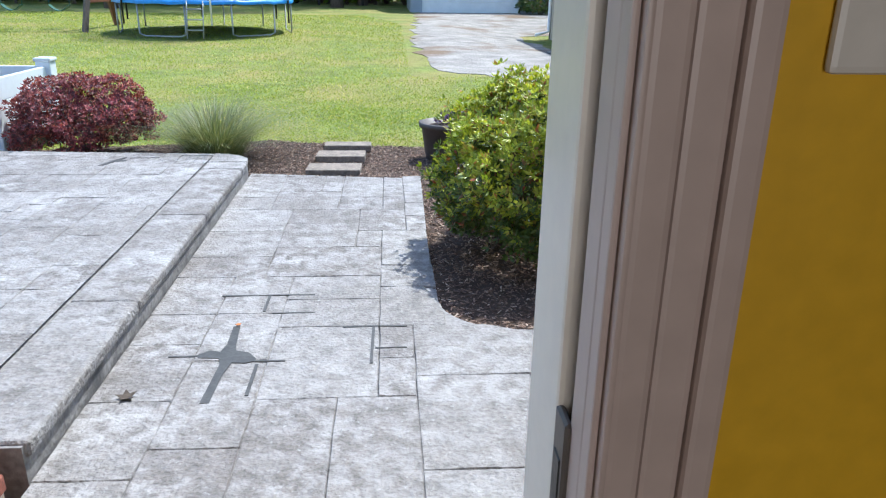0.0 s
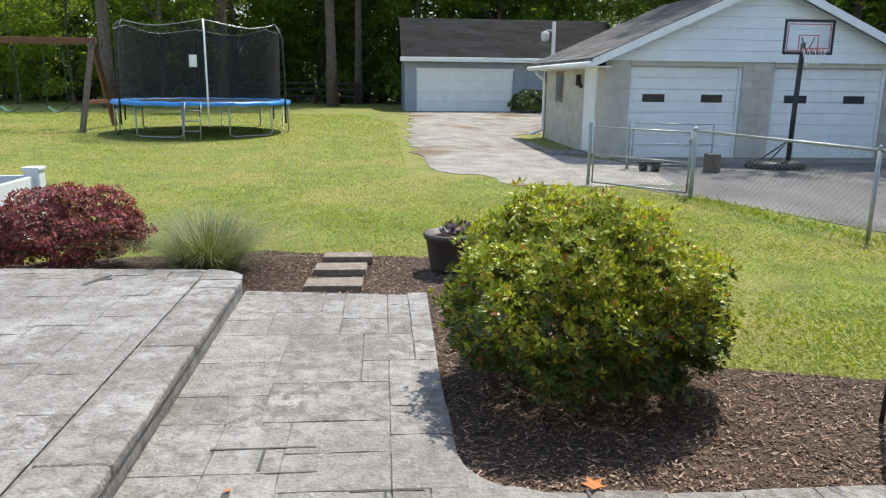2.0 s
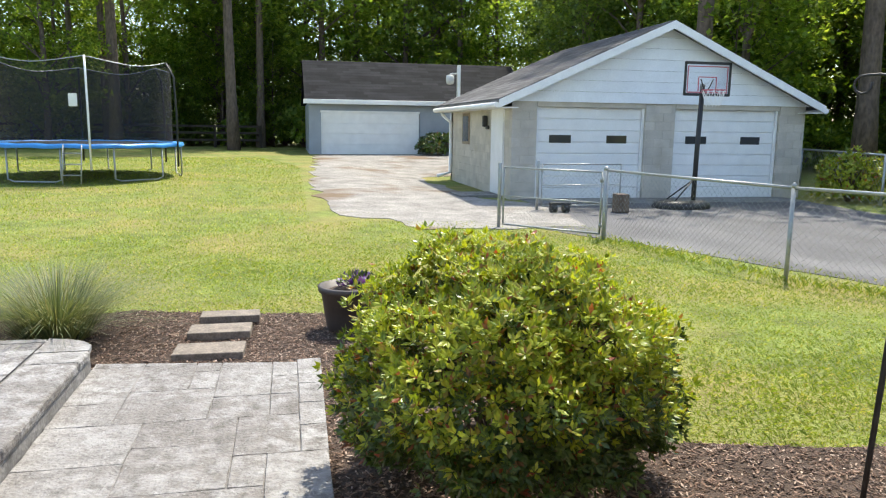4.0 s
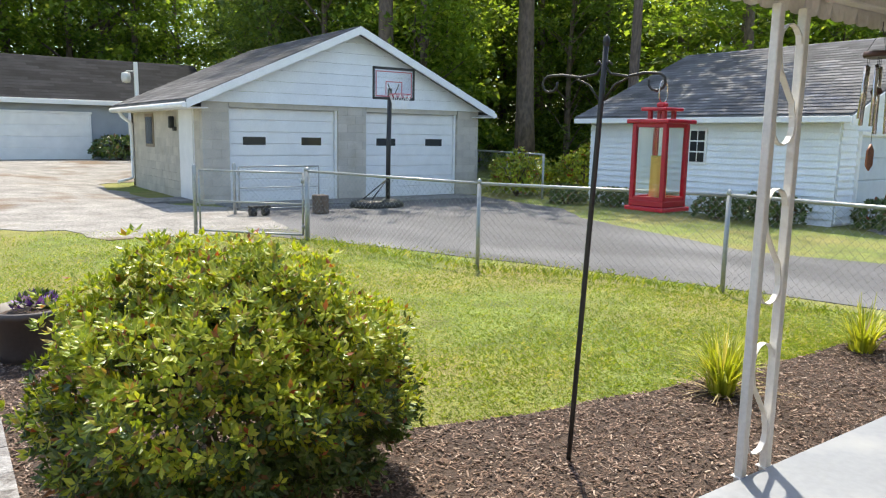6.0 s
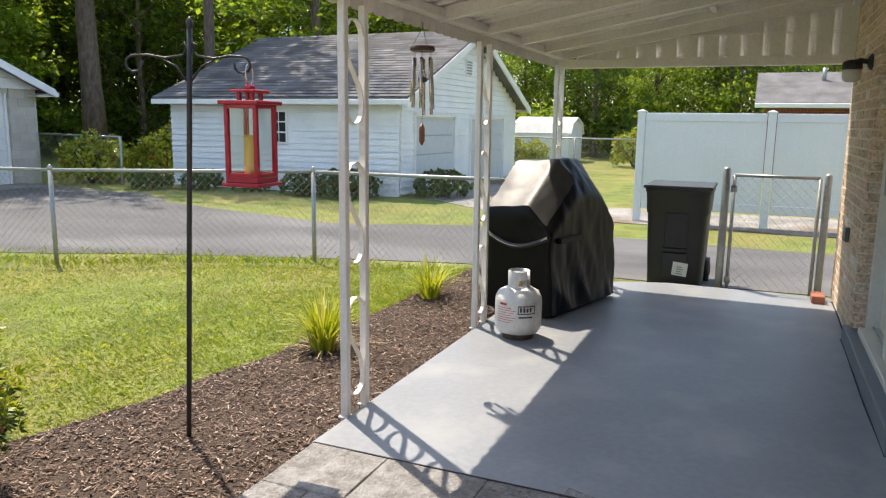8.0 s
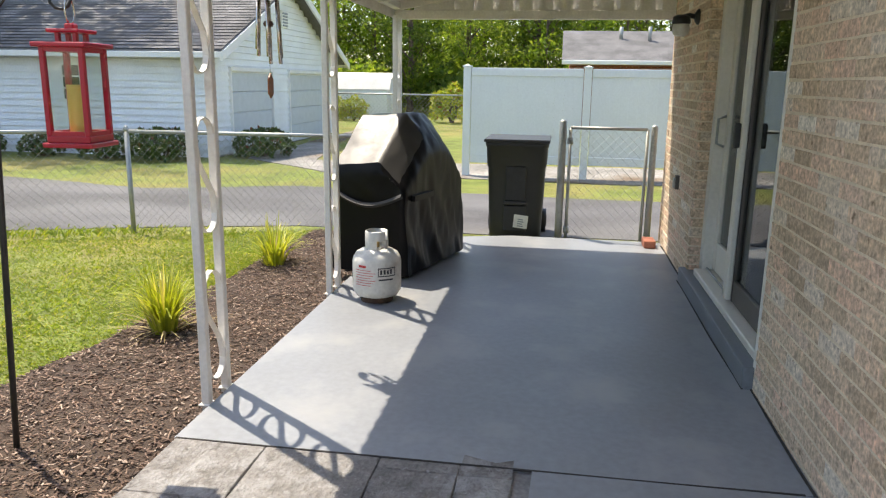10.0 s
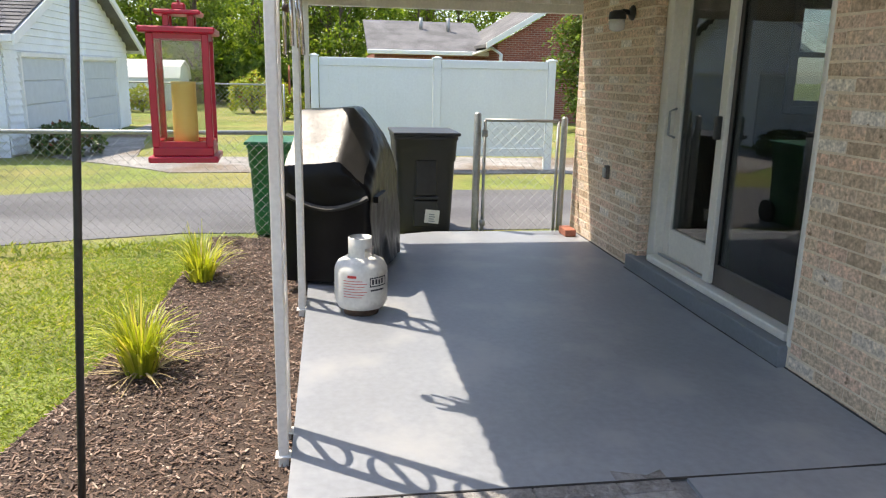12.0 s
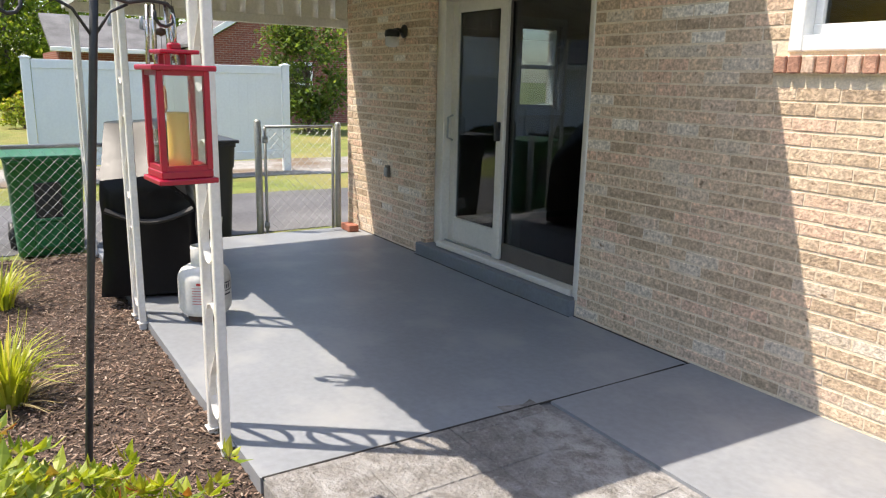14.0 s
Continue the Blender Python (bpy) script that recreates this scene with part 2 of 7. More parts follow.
M_GREYSIDING = mat("grey_siding", (0.33, 0.36, 0.40), 0.55, vary=0.06, scale=2, fine=30, bump=0.08)
M_BLOCK = mat("painted_block", (0.52, 0.475, 0.40), 0.85, per="island", spread=0.09, vary=0.1, scale=3, fine=40, bump=0.5, stain=((0.36, 0.31, 0.22), 1.3, 0.58, 0.85))
M_SHINGLE = mat("grey_shingle", (0.165, 0.163, 0.165), 0.95, per="island", spread=0.3, vary=0.28, scale=1.6, fine=50, bump=0.6, spec=0.2)
M_SHINGLE_DARK = mat("dark_shingle", (0.022, 0.023, 0.027), 0.95, per="island", spread=0.3, vary=0.25, scale=1.0, fine=50, bump=0.5, spec=0.1)
M_ASPHALT = mat("asphalt", (0.088, 0.087, 0.092), 0.85, vary=0.3, scale=0.9, fine=50, bump=0.8, bump_dist=0.012, stain=((0.165, 0.163, 0.165), 0.7, 0.5, 0.72), stretch=(1, 0.45, 1))
M_GRAVEL = mat("gravel", (0.265, 0.25, 0.23), 0.95, vary=0.3, scale=1.6, fine=18, bump=1.0, bump_dist=0.05, stain=((0.16, 0.11, 0.07), 0.45, 0.53, 0.64))
M_GALV = mat("galvanised_steel", (0.36, 0.375, 0.37), 0.5, metal=0.6, vary=0.12, scale=20, fine=80, bump=0.1)
M_BLACK = mat("black_iron", (0.022, 0.022, 0.022), 0.5, vary=0.2, scale=20, fine=90, bump=0.2)
M_BARK = mat("pine_bark", (0.17, 0.125, 0.1), 0.95, vary=0.4, scale=3.5, fine=14, bump=1.0, bump_dist=0.05, stretch=(1, 1, 0.3))



# ---------- ground ----------
def smooth(a, b, v):
    t = min(1, max(0, (v - a) / (b - a)))
    return t * t * (3 - 2 * t)


def ground_z(x, y):
    rise = 0.3 * smooth(10, 30, y) * (1 - (1 - smooth(22, 32, y)) * smooth(1, 4.5, x))
    near = 0.07 * (1 - smooth(4.5, 9, y)) * (1 - smooth(5.5, 6.8, x))
    return -0.15 + rise + near


def steps_of(bands):
    out = []
    for a, b, s in bands:
        n = max(1, round((b - a) / s))
        out += [a + (b - a) * i / n for i in range(n)]
    return out + [bands[-1][1]]


gx, gy = steps_of([(-900, -60, 140), (-60, -12, 6), (-12, 14, 0.5), (14, 60, 4), (60, 900, 140)]), steps_of([(-900, -20, 146), (-20, -2, 3), (-2, 36, 0.5), (36, 80, 5), (80, 900, 136)])
bm = bmesh.new()
grid = [[bm.verts.new((x, y, ground_z(x, y) - (0.14 if -8 < x < 6.6 and -9 < y < 3.0 else 0) - (0.1 if -8 < x < -0.9 and y < 6.0 and y > -9 else 0) + 0.012 * noise.noise((x * 0.8, y * 0.8, 0)))) for x in gx] for y in gy]
for a, b in zip(grid, grid[1:]):
    for i in range(len(gx) - 1):
        bm.faces.new((a[i], a[i + 1], b[i + 1], b[i])).smooth = True
setting("ground", bm, M_LAWN_SOIL, "sunlit green lawn with dry yellow patches", "lawn", tidy=False)


def sheet(name, pts, material, label, category, lift=0.006, step=0.5):
    """A thin sheet that follows the ground inside a convex or simple outline, cut into rows along y."""
    bm = bmesh.new()
    vs = [bm.verts.new((x, y, 0)) for x, y in pts]
    bm.faces.new(vs)
    xs, ys = [p[0] for p in pts], [p[1] for p in pts]
    for axis, lo, hi in ((0, min(xs), max(xs)), (1, min(ys), max(ys))):
        k = lo + step
        while k < hi:
            co, no = [0, 0, 0], [0, 0, 0]
            co[axis], no[axis] = k, 1
            bmesh.ops.bisect_plane(bm, geom=bm.verts[:] + bm.edges[:] + bm.faces[:], plane_co=co, plane_no=no)
            k += step
    for v in bm.verts:
        v.co.z = ground_z(v.co.x, v.co.y) + lift + 0.012 * noise.noise((v.co.x * 0.8, v.co.y * 0.8, 0))
    bmesh.ops.recalc_face_normals(bm, faces=bm.faces[:])
    if bm.faces[0].normal.z < 0:
        bmesh.ops.reverse_faces(bm, faces=bm.faces[:])
    rim = bmesh.ops.extrude_edge_only(bm, edges=[e for e in bm.edges if e.is_boundary])
    for v in rim["geom"]:
        if isinstance(v, bmesh.types.BMVert):
            v.co.z -= 0.06
    return setting(name, bm, material, label, category, tidy=False)


def ragged(pts, amount=0.12, step=0.6):
    """The closed outline pts with wandering edges."""
    out = []
    for (x0, y0), (x1, y1) in zip(pts, pts[1:] + pts[:1]):
        n = max(1, int(math.hypot(x1 - x0, y1 - y0) / step))
        for i in range(n):
            x, y = x0 + (x1 - x0) * i / n, y0 + (y1 - y0) * i / n
            out.append((x + amount * noise.noise((x * 1.3, y * 1.3, 5)), y + amount * noise.noise((x * 1.3, y * 1.3, 9))))
    return out


DRIVE = [(5.0, 10.6), (6.6, 6.9), (7.45, 4.2), (7.35, -12), (9.9, -12), (10.1, 0.5), (10.35, 5.2), (9.6, 7.3), (10.6, 11.5), (11.6, 13.0), (11.9, 16.4), (5.2, 16.4), (3.6, 13.3)]
sheet("driveway", ragged(DRIVE, 0.1), M_ASPHALT, "worn grey asphalt driveway with tree shadows", "driveway", 0.007)
sheet("gravel_drive", ragged([(2.2, 12.4), (5.1, 12.6), (5.2, 16.2), (4.3, 17.0), (4.2, 24), (7.2, 26), (10, 35.5), (1.3, 35.5), (0.9, 26), (0.55, 19.5), (0.85, 15.2)], 0.4, 0.4), M_GRAVEL, "pale gravel drive leading to the far garage", "driveway", 0.012)
sheet("far_road", ragged([(11.6, -12), (14.2, -12), (14.0, 6.2), (23, 7.9), (13.9, 7.6), (11.9, 5.2)], 0.1), M_GRAVEL, "pale concrete lane behind the white fence", "road", 0.012)

# ---------- patio ----------
ARC = [(0.60 - 0.37 * math.cos(a), 3.33 - 0.34 * math.sin(a)) for a in (math.pi / 2 * i / 8 for i in range(9))]
PAD = [(-1.12, 0.58), (2.45, 0.58), (2.45, 2.95), (1.2, 2.94)] + ARC[::-1] + [(0.22, 4.2), (0.24, 5.69), (-1.12, 5.86)]
bm = bmesh.new()
slab(bm, PAD, -0.22, -0.012)
pavement = setting("pavement", bm, M_JOINT, "grey stamped concrete patio with chalky efflorescence", "patio")
DECK = [(-7.5, 1.98), (-1.13, 1.98), (-1.12, 5.75), (-1.2, 5.93), (-1.4, 6.02), (-2.2, 6.07), (-3.3, 6.12), (-7.5, 6.35)]
bm = bmesh.new()
slab(bm, DECK, -0.22, 0.118)
deck = setting("pavement_raised", bm, M_RISER, "raised stamped concrete terrace with a rough dark edge", "patio")
bm = bmesh.new()
slab(bm, [(2.456, 0.3), (6.55, 0.3), (6.7, 0.58), (6.72, 1.9), (6.55, 2.4), (6.75, 2.96), (2.456, 2.96)], -0.22, 0.0)
setting("floor", bm, M_PAINTSLAB, "grey painted concrete porch floor", "floor")
bm = bmesh.new()
slab(bm, [(0.95, 0.3), (2.44, 0.3), (2.44, 1.55), (0.95, 1.60)], -0.2, 0.004)
setting("floor_2", bm, M_PAINTSLAB, "grey painted concrete strip beside the brick wall", "floor")

# ---------- house ----------
WY, WI = 0.56, 0.375      # outer and inner face of the wall
HZ = 2.75
XE = 6.82                 # outer face of the end wall


def wall_boxes(bm, y0, y1, spans):
    for x0, x1, z0, z1 in spans:
        box(bm, x0, y0, z0, x1, y1, z1)


bm = bmesh.new()
SPANS = [(-8, -0.82, -0.2, HZ), (-0.82, 0.135, 2.1, HZ), (0.135, 0.9, -0.2, HZ), (0.9, 2.09, -0.2, 1.64), (0.9, 2.09, 2.45, HZ), (2.09, 3.39, -0.2, HZ), (3.39, 5.285, 2.14, HZ), (5.285, XE, -0.2, HZ)]
wall_boxes(bm, WI, WY - 0.0028, SPANS)
wall_house = setting("wall_house", bm, M_MORTAR, "tan brick house wall with sandy mortar", "wall")
bm = bmesh.new()
EW = (-1.99, -1.41, 1.18, 2.1)      # the opening in the end wall
for y0, y1, z0, z1 in ((-6, EW[0], -0.2, HZ), (EW[1], WI, -0.2, HZ), (EW[0], EW[1], -0.2, EW[2]), (EW[0], EW[1], EW[3], HZ)):
    box(bm, XE - 0.22, y0, z0, XE, y1, z1)
box(bm, -8, -6.2, -0.2, XE, -6, HZ)
box(bm, -8.2, -6.2, -0.2, -8, WY, HZ)
setting("wall_house_2", bm, M_MORTAR, "tan brick house walls", "wall")
M_YELLOW = mat("yellow_wall_paint", (0.68, 0.4, 0.008), 0.55, vary=0.06, scale=2, fine=60, bump=0.08)
M_ROOM = mat("room_paint", (0.24, 0.22, 0.2), 0.7, vary=0.05)
M_ROOMFLOOR = mat("room_floor", (0.1, 0.062, 0.038), 0.5, vary=0.2, stretch=(1, 8, 1))
bm = bmesh.new()
box(bm, 0.186, WI - 0.012, 0, 2.2, WI - 0.002, 2.5)
box(bm, -3.0, WI - 0.012, 0, -0.93, WI - 0.002, 2.5)
box(bm, -0.93, WI - 0.012, 2.17, 0.186, WI - 0.002, 2.5)
setting("wall_yellow", bm, M_YELLOW, "mustard yellow painted room wall", "wall")
bm = bmesh.new()
box(bm, 2.2, -4, 0, 2.3, WI - 0.002, 2.5)
box(bm, -3.1, -4, 0, -3.0, WI - 0.002, 2.5)
box(bm, -3.1, -4.1, 0, XE - 0.22, -4.0, 2.5)
setting("wall_inside", bm, M_ROOM, "plain inner room walls", "wall")
bm = bmesh.new()
box(bm, -3.1, -4.1, -0.15, XE - 0.22, WI, -0.02)
setting("floor_inside", bm, M_ROOMFLOOR, "brown wooden room floor", "floor")
bm = bmesh.new()
box(bm, -8.2, -6.2, HZ - 0.25, XE, WI, HZ - 0.05)
setting("ceiling", bm, M_ROOM, "plain house ceiling", "ceiling")
bm = bmesh.new()
for s in (0, 1):
    y0, y1 = (WY + 0.3, -2.8) if s == 0 else (-2.8, -6.5)
    z0, z1 = (HZ + 0.0, HZ + 1.3) if s == 0 else (HZ + 1.3, HZ)
    v = [bm.verts.new(p) for p in ((-8.4, y0, z0), (XE + 0.25, y0, z0), (XE + 0.25, y1, z1), (-8.4, y1, z1))]
    w = [bm.verts.new(p.co + Vector((0, 0, 0.12))) for p in v]
    bm.faces.new(v), bm.faces.new(w)
    for i in range(4):
        bm.faces.new((v[i], v[(i + 1) % 4], w[(i + 1) % 4], w[i]))
setting("roof_house", bm, M_SHINGLE_DARK, "dark shingled house roof", "roof")


# ---------- simple far buildings ----------
def gable_roof(bm, x0, x1, y0, y1, ze, zr, along="y", t=0.1):
    """Two slabs that meet at a ridge; ze, zr: undersides at eave and ridge."""
    c = (x0 + x1) / 2 if along == "y" else (y0 + y1) / 2
    for s in (-1, 1):
        if along == "y":
            e = x0 if s < 0 else x1
            q = [(e, y0, ze), (e, y1, ze), (c, y1, zr), (c, y0, zr)]
        else:
            e = y0 if s < 0 else y1
            q = [(x0, e, ze), (x1, e, ze), (x1, c, zr), (x0, c, zr)]
        lo, hi = [bm.verts.new(p) for p in q], [bm.verts.new((p[0], p[1], p[2] + t)) for p in q]
        bm.faces.new(lo), bm.faces.new(hi)
        for i in range(4):
            bm.faces.new((lo[i], lo[(i + 1) % 4], hi[(i + 1) % 4], hi[i]))


def shingle_courses(bm, x0, x1, y0, y1, ze, zr, along="y", course=0.16, width=0.5, rnd=None):
    """Lapped shingle tabs on both slopes."""
    rnd = rnd or random.Random(4)
    c = (x0 + x1) / 2 if along == "y" else (y0 + y1) / 2
    half = (x1 - x0) / 2 if along == "y" else (y1 - y0) / 2
    length = math.hypot(half, zr - ze)
    n = int(length / course)
    a0, a1 = (y0, y1) if along == "y" else (x0, x1)
    for s in (-1, 1):
        for i in range(n):
            f0, f1 = i / n, (i + 1) / n
            o0, o1 = half * (1 - f0), half * (1 - f1)
            z0, z1 = ze + (zr - ze) * f0 + 0.022, ze + (zr - ze) * f1 + 0.006
            a = a0 - rnd.random() * width
            while a < a1:
                b, e = min(a1, a + width * rnd.uniform(0.8, 1.2)), max(a, a0)
                if b - e > 0.02:
                    if along == "y":
                        q = [(c + s * o0, e, z0), (c + s * o0, b - 0.008, z0), (c + s * o1, b - 0.008, z1), (c + s * o1, e, z1)]
                    else:
                        q = [(e, c + s * o0, z0), (b - 0.008, c + s * o0, z0), (b - 0.008, c + s * o1, z1), (e, c + s * o1, z1)]
                    face(bm, q if s > 0 else q[::-1])
                a = b if b > a else a + width


def board(x0, x1, y, z0, z1, lean=0.012, t=0.012):
    """A lap-siding board that faces -y."""
    bm = bmesh.new()
    v = [bm.verts.new(p) for p in ((x0, y - lean, z0), (x1, y - lean, z0), (x1, y - 0.002, z1), (x0, y - 0.002, z1), (x0, y + t, z0), (x1, y + t, z0), (x1, y + t, z1), (x0, y + t, z1))]
    for f in ((0, 1, 2, 3), (4, 7, 6, 5), (0, 4, 5, 1), (3, 2, 6, 7), (0, 3, 7, 4), (1, 5, 6, 2)):
        bm.faces.new([v[i] for i in f])
    return bm


# ---------- block garage ----------
G1 = thing("garage", "grey concrete block garage with white gable and two white doors", "garage", 0, 0, 0)
GX0, GX1, GY0, GY1, GZ = 4.97, 12.42, 17.2, 23.5, 1.98
DOOR_Y = (17.74, 18.74)
D1, D2 = (5.56, 8.21), (8.96, 11.72)
BL, BH = 0.41, 0.2
M_BLOCK_O = mat("painted_block_front", (0.52, 0.48, 0.42), 0.85, per="object", spread=0.09, vary=0.1, scale=3, fine=40, bump=0.5, stain=((0.36, 0.31, 0.22), 1.3, 0.58, 0.85))
block_meshes = {}
side_bm = bmesh.new()
nz = int((GZ + 0.02 + 0.35) / BH) + 1
for k in range(nz):
    z0, z1 = -0.35 + k * BH, min(GZ + 0.1, -0.35 + (k + 1) * BH - 0.008)
    if z1 - z0 < 0.03:
        continue
    off = (k % 2) * BL / 2
    for side in "fl":
        a0, a1 = (GX0, GX1) if side == "f" else (GY0 + 0.2, GY1)
        a = a0 - off
        while a < a1:
            segs = [(max(a, a0), min(a + BL - 0.008, a1))]
            if side == "f":
                for d0, d1 in (D1, D2):
                    if z0 < 1.93:
                        segs = [s for u, w in segs for s in ((u, min(w, d0)), (max(u, d1), w))]
            for u, w in segs:
                if w - u > 0.02:
                    if side == "f":
                        key = (round(w - u, 3), round(z1 - z0, 3))
                        if key not in block_meshes:
                            block_meshes[key] = mesh_of(bevelled(0, 0, 0, w - u, 0.19, z1 - z0, 0.004, 1), "block", M_BLOCK_O)
                        ob = new("block", block_meshes[key])
                        ob.parent, ob.location = G1, (u, GY0, z0)
                    else:
                        box(side_bm, GX0, u, z0, GX0 + 0.2, w, z1)
            a += BL
tagged(part("block_course", side_bm, M_BLOCK, G1, "cream painted concrete blocks"), kind="stuff")
bm = bmesh.new()
box(bm, GX0 + 0.012, GY0 + 0.21, -0.35, GX0 + 0.19, GY1, GZ + 0.1)
box(bm, GX1 - 0.2, GY0 + 0.012, -0.35, GX1, GY1, GZ + 0.1)
box(bm, GX0, GY1 - 0.2, -0.35, GX1, GY1, GZ + 0.1)
for u, w, z0 in ((GX0, D1[0], -0.35), (D1[1], D2[0], -0.35), (D2[1], GX1 - 0.2, -0.35), (D1[0], D1[1], 1.95), (D2[0], D2[1], 1.95)):
    box(bm, u + 0.012, GY0 + 0.006, z0, w - 0.012, GY0 + 0.19, GZ + 0.1)
part("wall", bm, M_BLOCK, G1)
RX0, RX1, RY0, RY1, RZE, RZR = 4.55, 12.66, 16.82, 23.85, 1.98, 3.80
bm = bmesh.new()
gable_roof(bm, RX0, RX1, RY0, RY1, RZE, RZR, "y", 0.1)
part("roof", bm, M_SHINGLE, G1)
bm = bmesh.new()
shingle_courses(bm, RX0, RX1, RY0, RY1, RZE + 0.1, RZR + 0.1, "y", 0.2, 0.6)
part("shingles", bm, M_SHINGLE, G1, "weathered grey asphalt shingles", tidy=False)
# white gable boards
cx, hw = (RX0 + RX1) / 2, (RX1 - RX0) / 2
zb = [2.06, 2.30, 2.55, 2.80, 3.05, 3.30, 3.55, 3.74]
for z0, z1 in zip(zb, zb[1:]):
    w0 = hw * (RZR - z0) / (RZR - RZE)
    w1 = max(0.05, hw * (RZR - z1) / (RZR - RZE))
    bm = board(cx - w0, cx + w0, GY0 - 0.03, z0, z1 - 0.004, 0.018)
    for v in bm.verts:
        if v.co.z > z0 + 0.02:
            v.co.x = cx + (v.co.x - cx) * w1 / w0
    part("gable_board", bm, M_SIDING, G1, "broad white gable board")
for s in (-1, 1):
    bm = bmesh.new()
    e = cx + s * hw
    q = [(e, RZE - 0.09), (cx, RZR - 0.09), (cx, RZR + 0.09), (e, RZE + 0.09)]
    lo, hi = [bm.verts.new((x, RY0 - 0.03, z)) for x, z in q], [bm.verts.new((x, RY0 + 0.02, z)) for x, z in q]
    bm.faces.new(lo), bm.faces.new(hi)
    for i in range(4):
        bm.faces.new((lo[i], lo[(i + 1) % 4], hi[(i + 1) % 4], hi[i]))
    part("bargeboard", bm, M_WHITE, G1, "white bargeboard")
    bm = bmesh.new()
    tube(bm, [(e - s * 0.02 + s * 0.06, RY0, RZE - 0.02), (e - s * 0.02 + s * 0.06, RY1, RZE - 0.02)], 0.06, 8)
    part("gutter", bm, M_WHITE, G1, "white eaves gutter")
    bm = bmesh.new()
    box(bm, min(e, cx + s * 3.6), RY0 + 0.02, RZE - 0.08, max(e, cx + s * 3.6), RY1, RZE - 0.06)
    part("soffit", bm, M_WHITE, G1)
bm = bmesh.new()
tube(bm, [(RX0 + 0.05, GY1 - 0.2, 1.95), (RX0 + 0.12, GY1 - 0.2, 1.8), (GX0 - 0.06, GY1 - 0.2, 1.6), (GX0 - 0.06, GY1 - 0.2, 0.1), (GX0 - 0.5, GY1 - 0.4, -0.0)], 0.05, 8)
part("downpipe", bm, M_WHITE, G1, "white downpipe")
M_GLASSDARK = mat("dark_pane", (0.02, 0.022, 0.025), 0.12, vary=0.02, bump=0)


def sectional_door(parent, x0, x1, y, z0, z1, panels, windows=(), face_mat=None):
    h = (z1 - z0) / panels
    door = part("garage_door", bevelled(x0, y + 0.03, z0, x1, y + 0.06, z1, 0.004, 1), face_mat or M_WHITE, parent, "white sectional garage door")
    for i in range(panels):
        part("door_panel", bevelled(x0 + 0.005, y, z0 + i * h + 0.008, x1 - 0.005, y + 0.032, z0 + (i + 1) * h - 0.012, 0.008, 1), face_mat or M_WHITE, door)
    for u, w, a, b in windows:
        part("pane", bevelled(u, y - 0.006, a, w, y + 0.01, b, 0.004, 1), M_GLASSDARK, door, "dark narrow window")
    bm = bmesh.new()
    box(bm, x0, y - 0.01, z0 - 0.02, x1, y + 0.05, z0 + 0.015)
    part("bottom_seal", bm, M_BLACK, door)
    for u in (x0 - 0.06, x1):
        part("door_trim", bevelled(u, y - 0.05, z0, u + 0.06, y + 0.06, z1, 0.004, 1), M_WHITE, parent)
    return door


for d0, d1 in (D1, D2):
    u = (d1 - d0)
    sectional_door(G1, d0 + 0.06, d1 - 0.06, GY0 + 0.12, -0.15, 1.95, 8, [(d0 + u * 0.13, d0 + u * 0.33, 1.14, 1.32), (d0 + u * 0.66, d0 + u * 0.85, 1.14, 1.32)])
bm = bmesh.new()
box(bm, GX0 - 0.05, DOOR_Y[0], -0.1, GX0 - 0.002, DOOR_Y[1], 1.9)
sd = part("side_door", bm, M_WHITE, G1, "white side door")
bm = bmesh.new()
box(bm, GX0 - 0.03, 21.1, 1.0, GX0 - 0.002, 21.9, 1.85)
M_OLDWOOD = mat("weathered_window_wood", (0.28, 0.22, 0.16), 0.8, vary=0.2, scale=8, fine=60, bump=0.3)
sw = part("side_window", bm, M_OLDWOOD, G1, "weathered brown wooden window")
part("pane", bevelled(GX0 - 0.04, 21.18, 1.08, GX0 - 0.028, 21.82, 1.77, 0.003, 1), M_GLASSDARK, sw)
lamp = part("coach_lamp", bevelled(GX0 - 0.16, 19.1, 1.48, GX0 - 0.04, 19.22, 1.76, 0.02, 1), M_BLACK, G1, "black coach lamp")
part("bracket", bevelled(GX0 - 0.06, 19.06, 1.42, GX0, 19.26, 1.52, 0.02, 1), M_BLACK, lamp)
bm = bmesh.new()
box(bm, 5.2, 16.1, -0.17, 11.9, 17.2, -0.125)
setting("garage_apron", bm, M_RISER, "worn concrete apron before the garage doors", "pavement")
bm = bmesh.new()
box(bm, 3.9, 17.7, -0.16, 4.9, 18.7, -0.09)
setting("doorstep", bm, M_RISER, "concrete doorstep pad at the side door", "pavement")

# ---------- far grey garage ----------
G2 = thing("far_garage", "grey-sided garage with dark roof and wide white door", "garage")
bm = bmesh.new()
box(bm, 1.0, 35.65, 0.1, 11.2, 43, 2.5)
part("wall", bm, M_GREYSIDING, G2)
for i in range(17):
    z = 0.15 + i * 0.14
    for u, w in ((1.0, 1.5), (6.1, 7.55)) if z < 2.04 else ((1.0, 11.2),):
        part("siding_board", board(u, w, 35.64, z, z + 0.138, 0.02), M_GREYSIDING, G2)
bm = bmesh.new()
gable_roof(bm, 0.8, 11.6, 35.2, 43.6, 2.5, 4.55, "x", 0.1)
part("roof", bm, M_SHINGLE_DARK, G2)
bm = bmesh.new()
shingle_courses(bm, 0.8, 11.6, 35.2, 43.6, 2.6, 4.65, "x", 0.3, 0.9)
part("shingles", bm, M_SHINGLE_DARK, G2, "dark asphalt shingles", tidy=False)
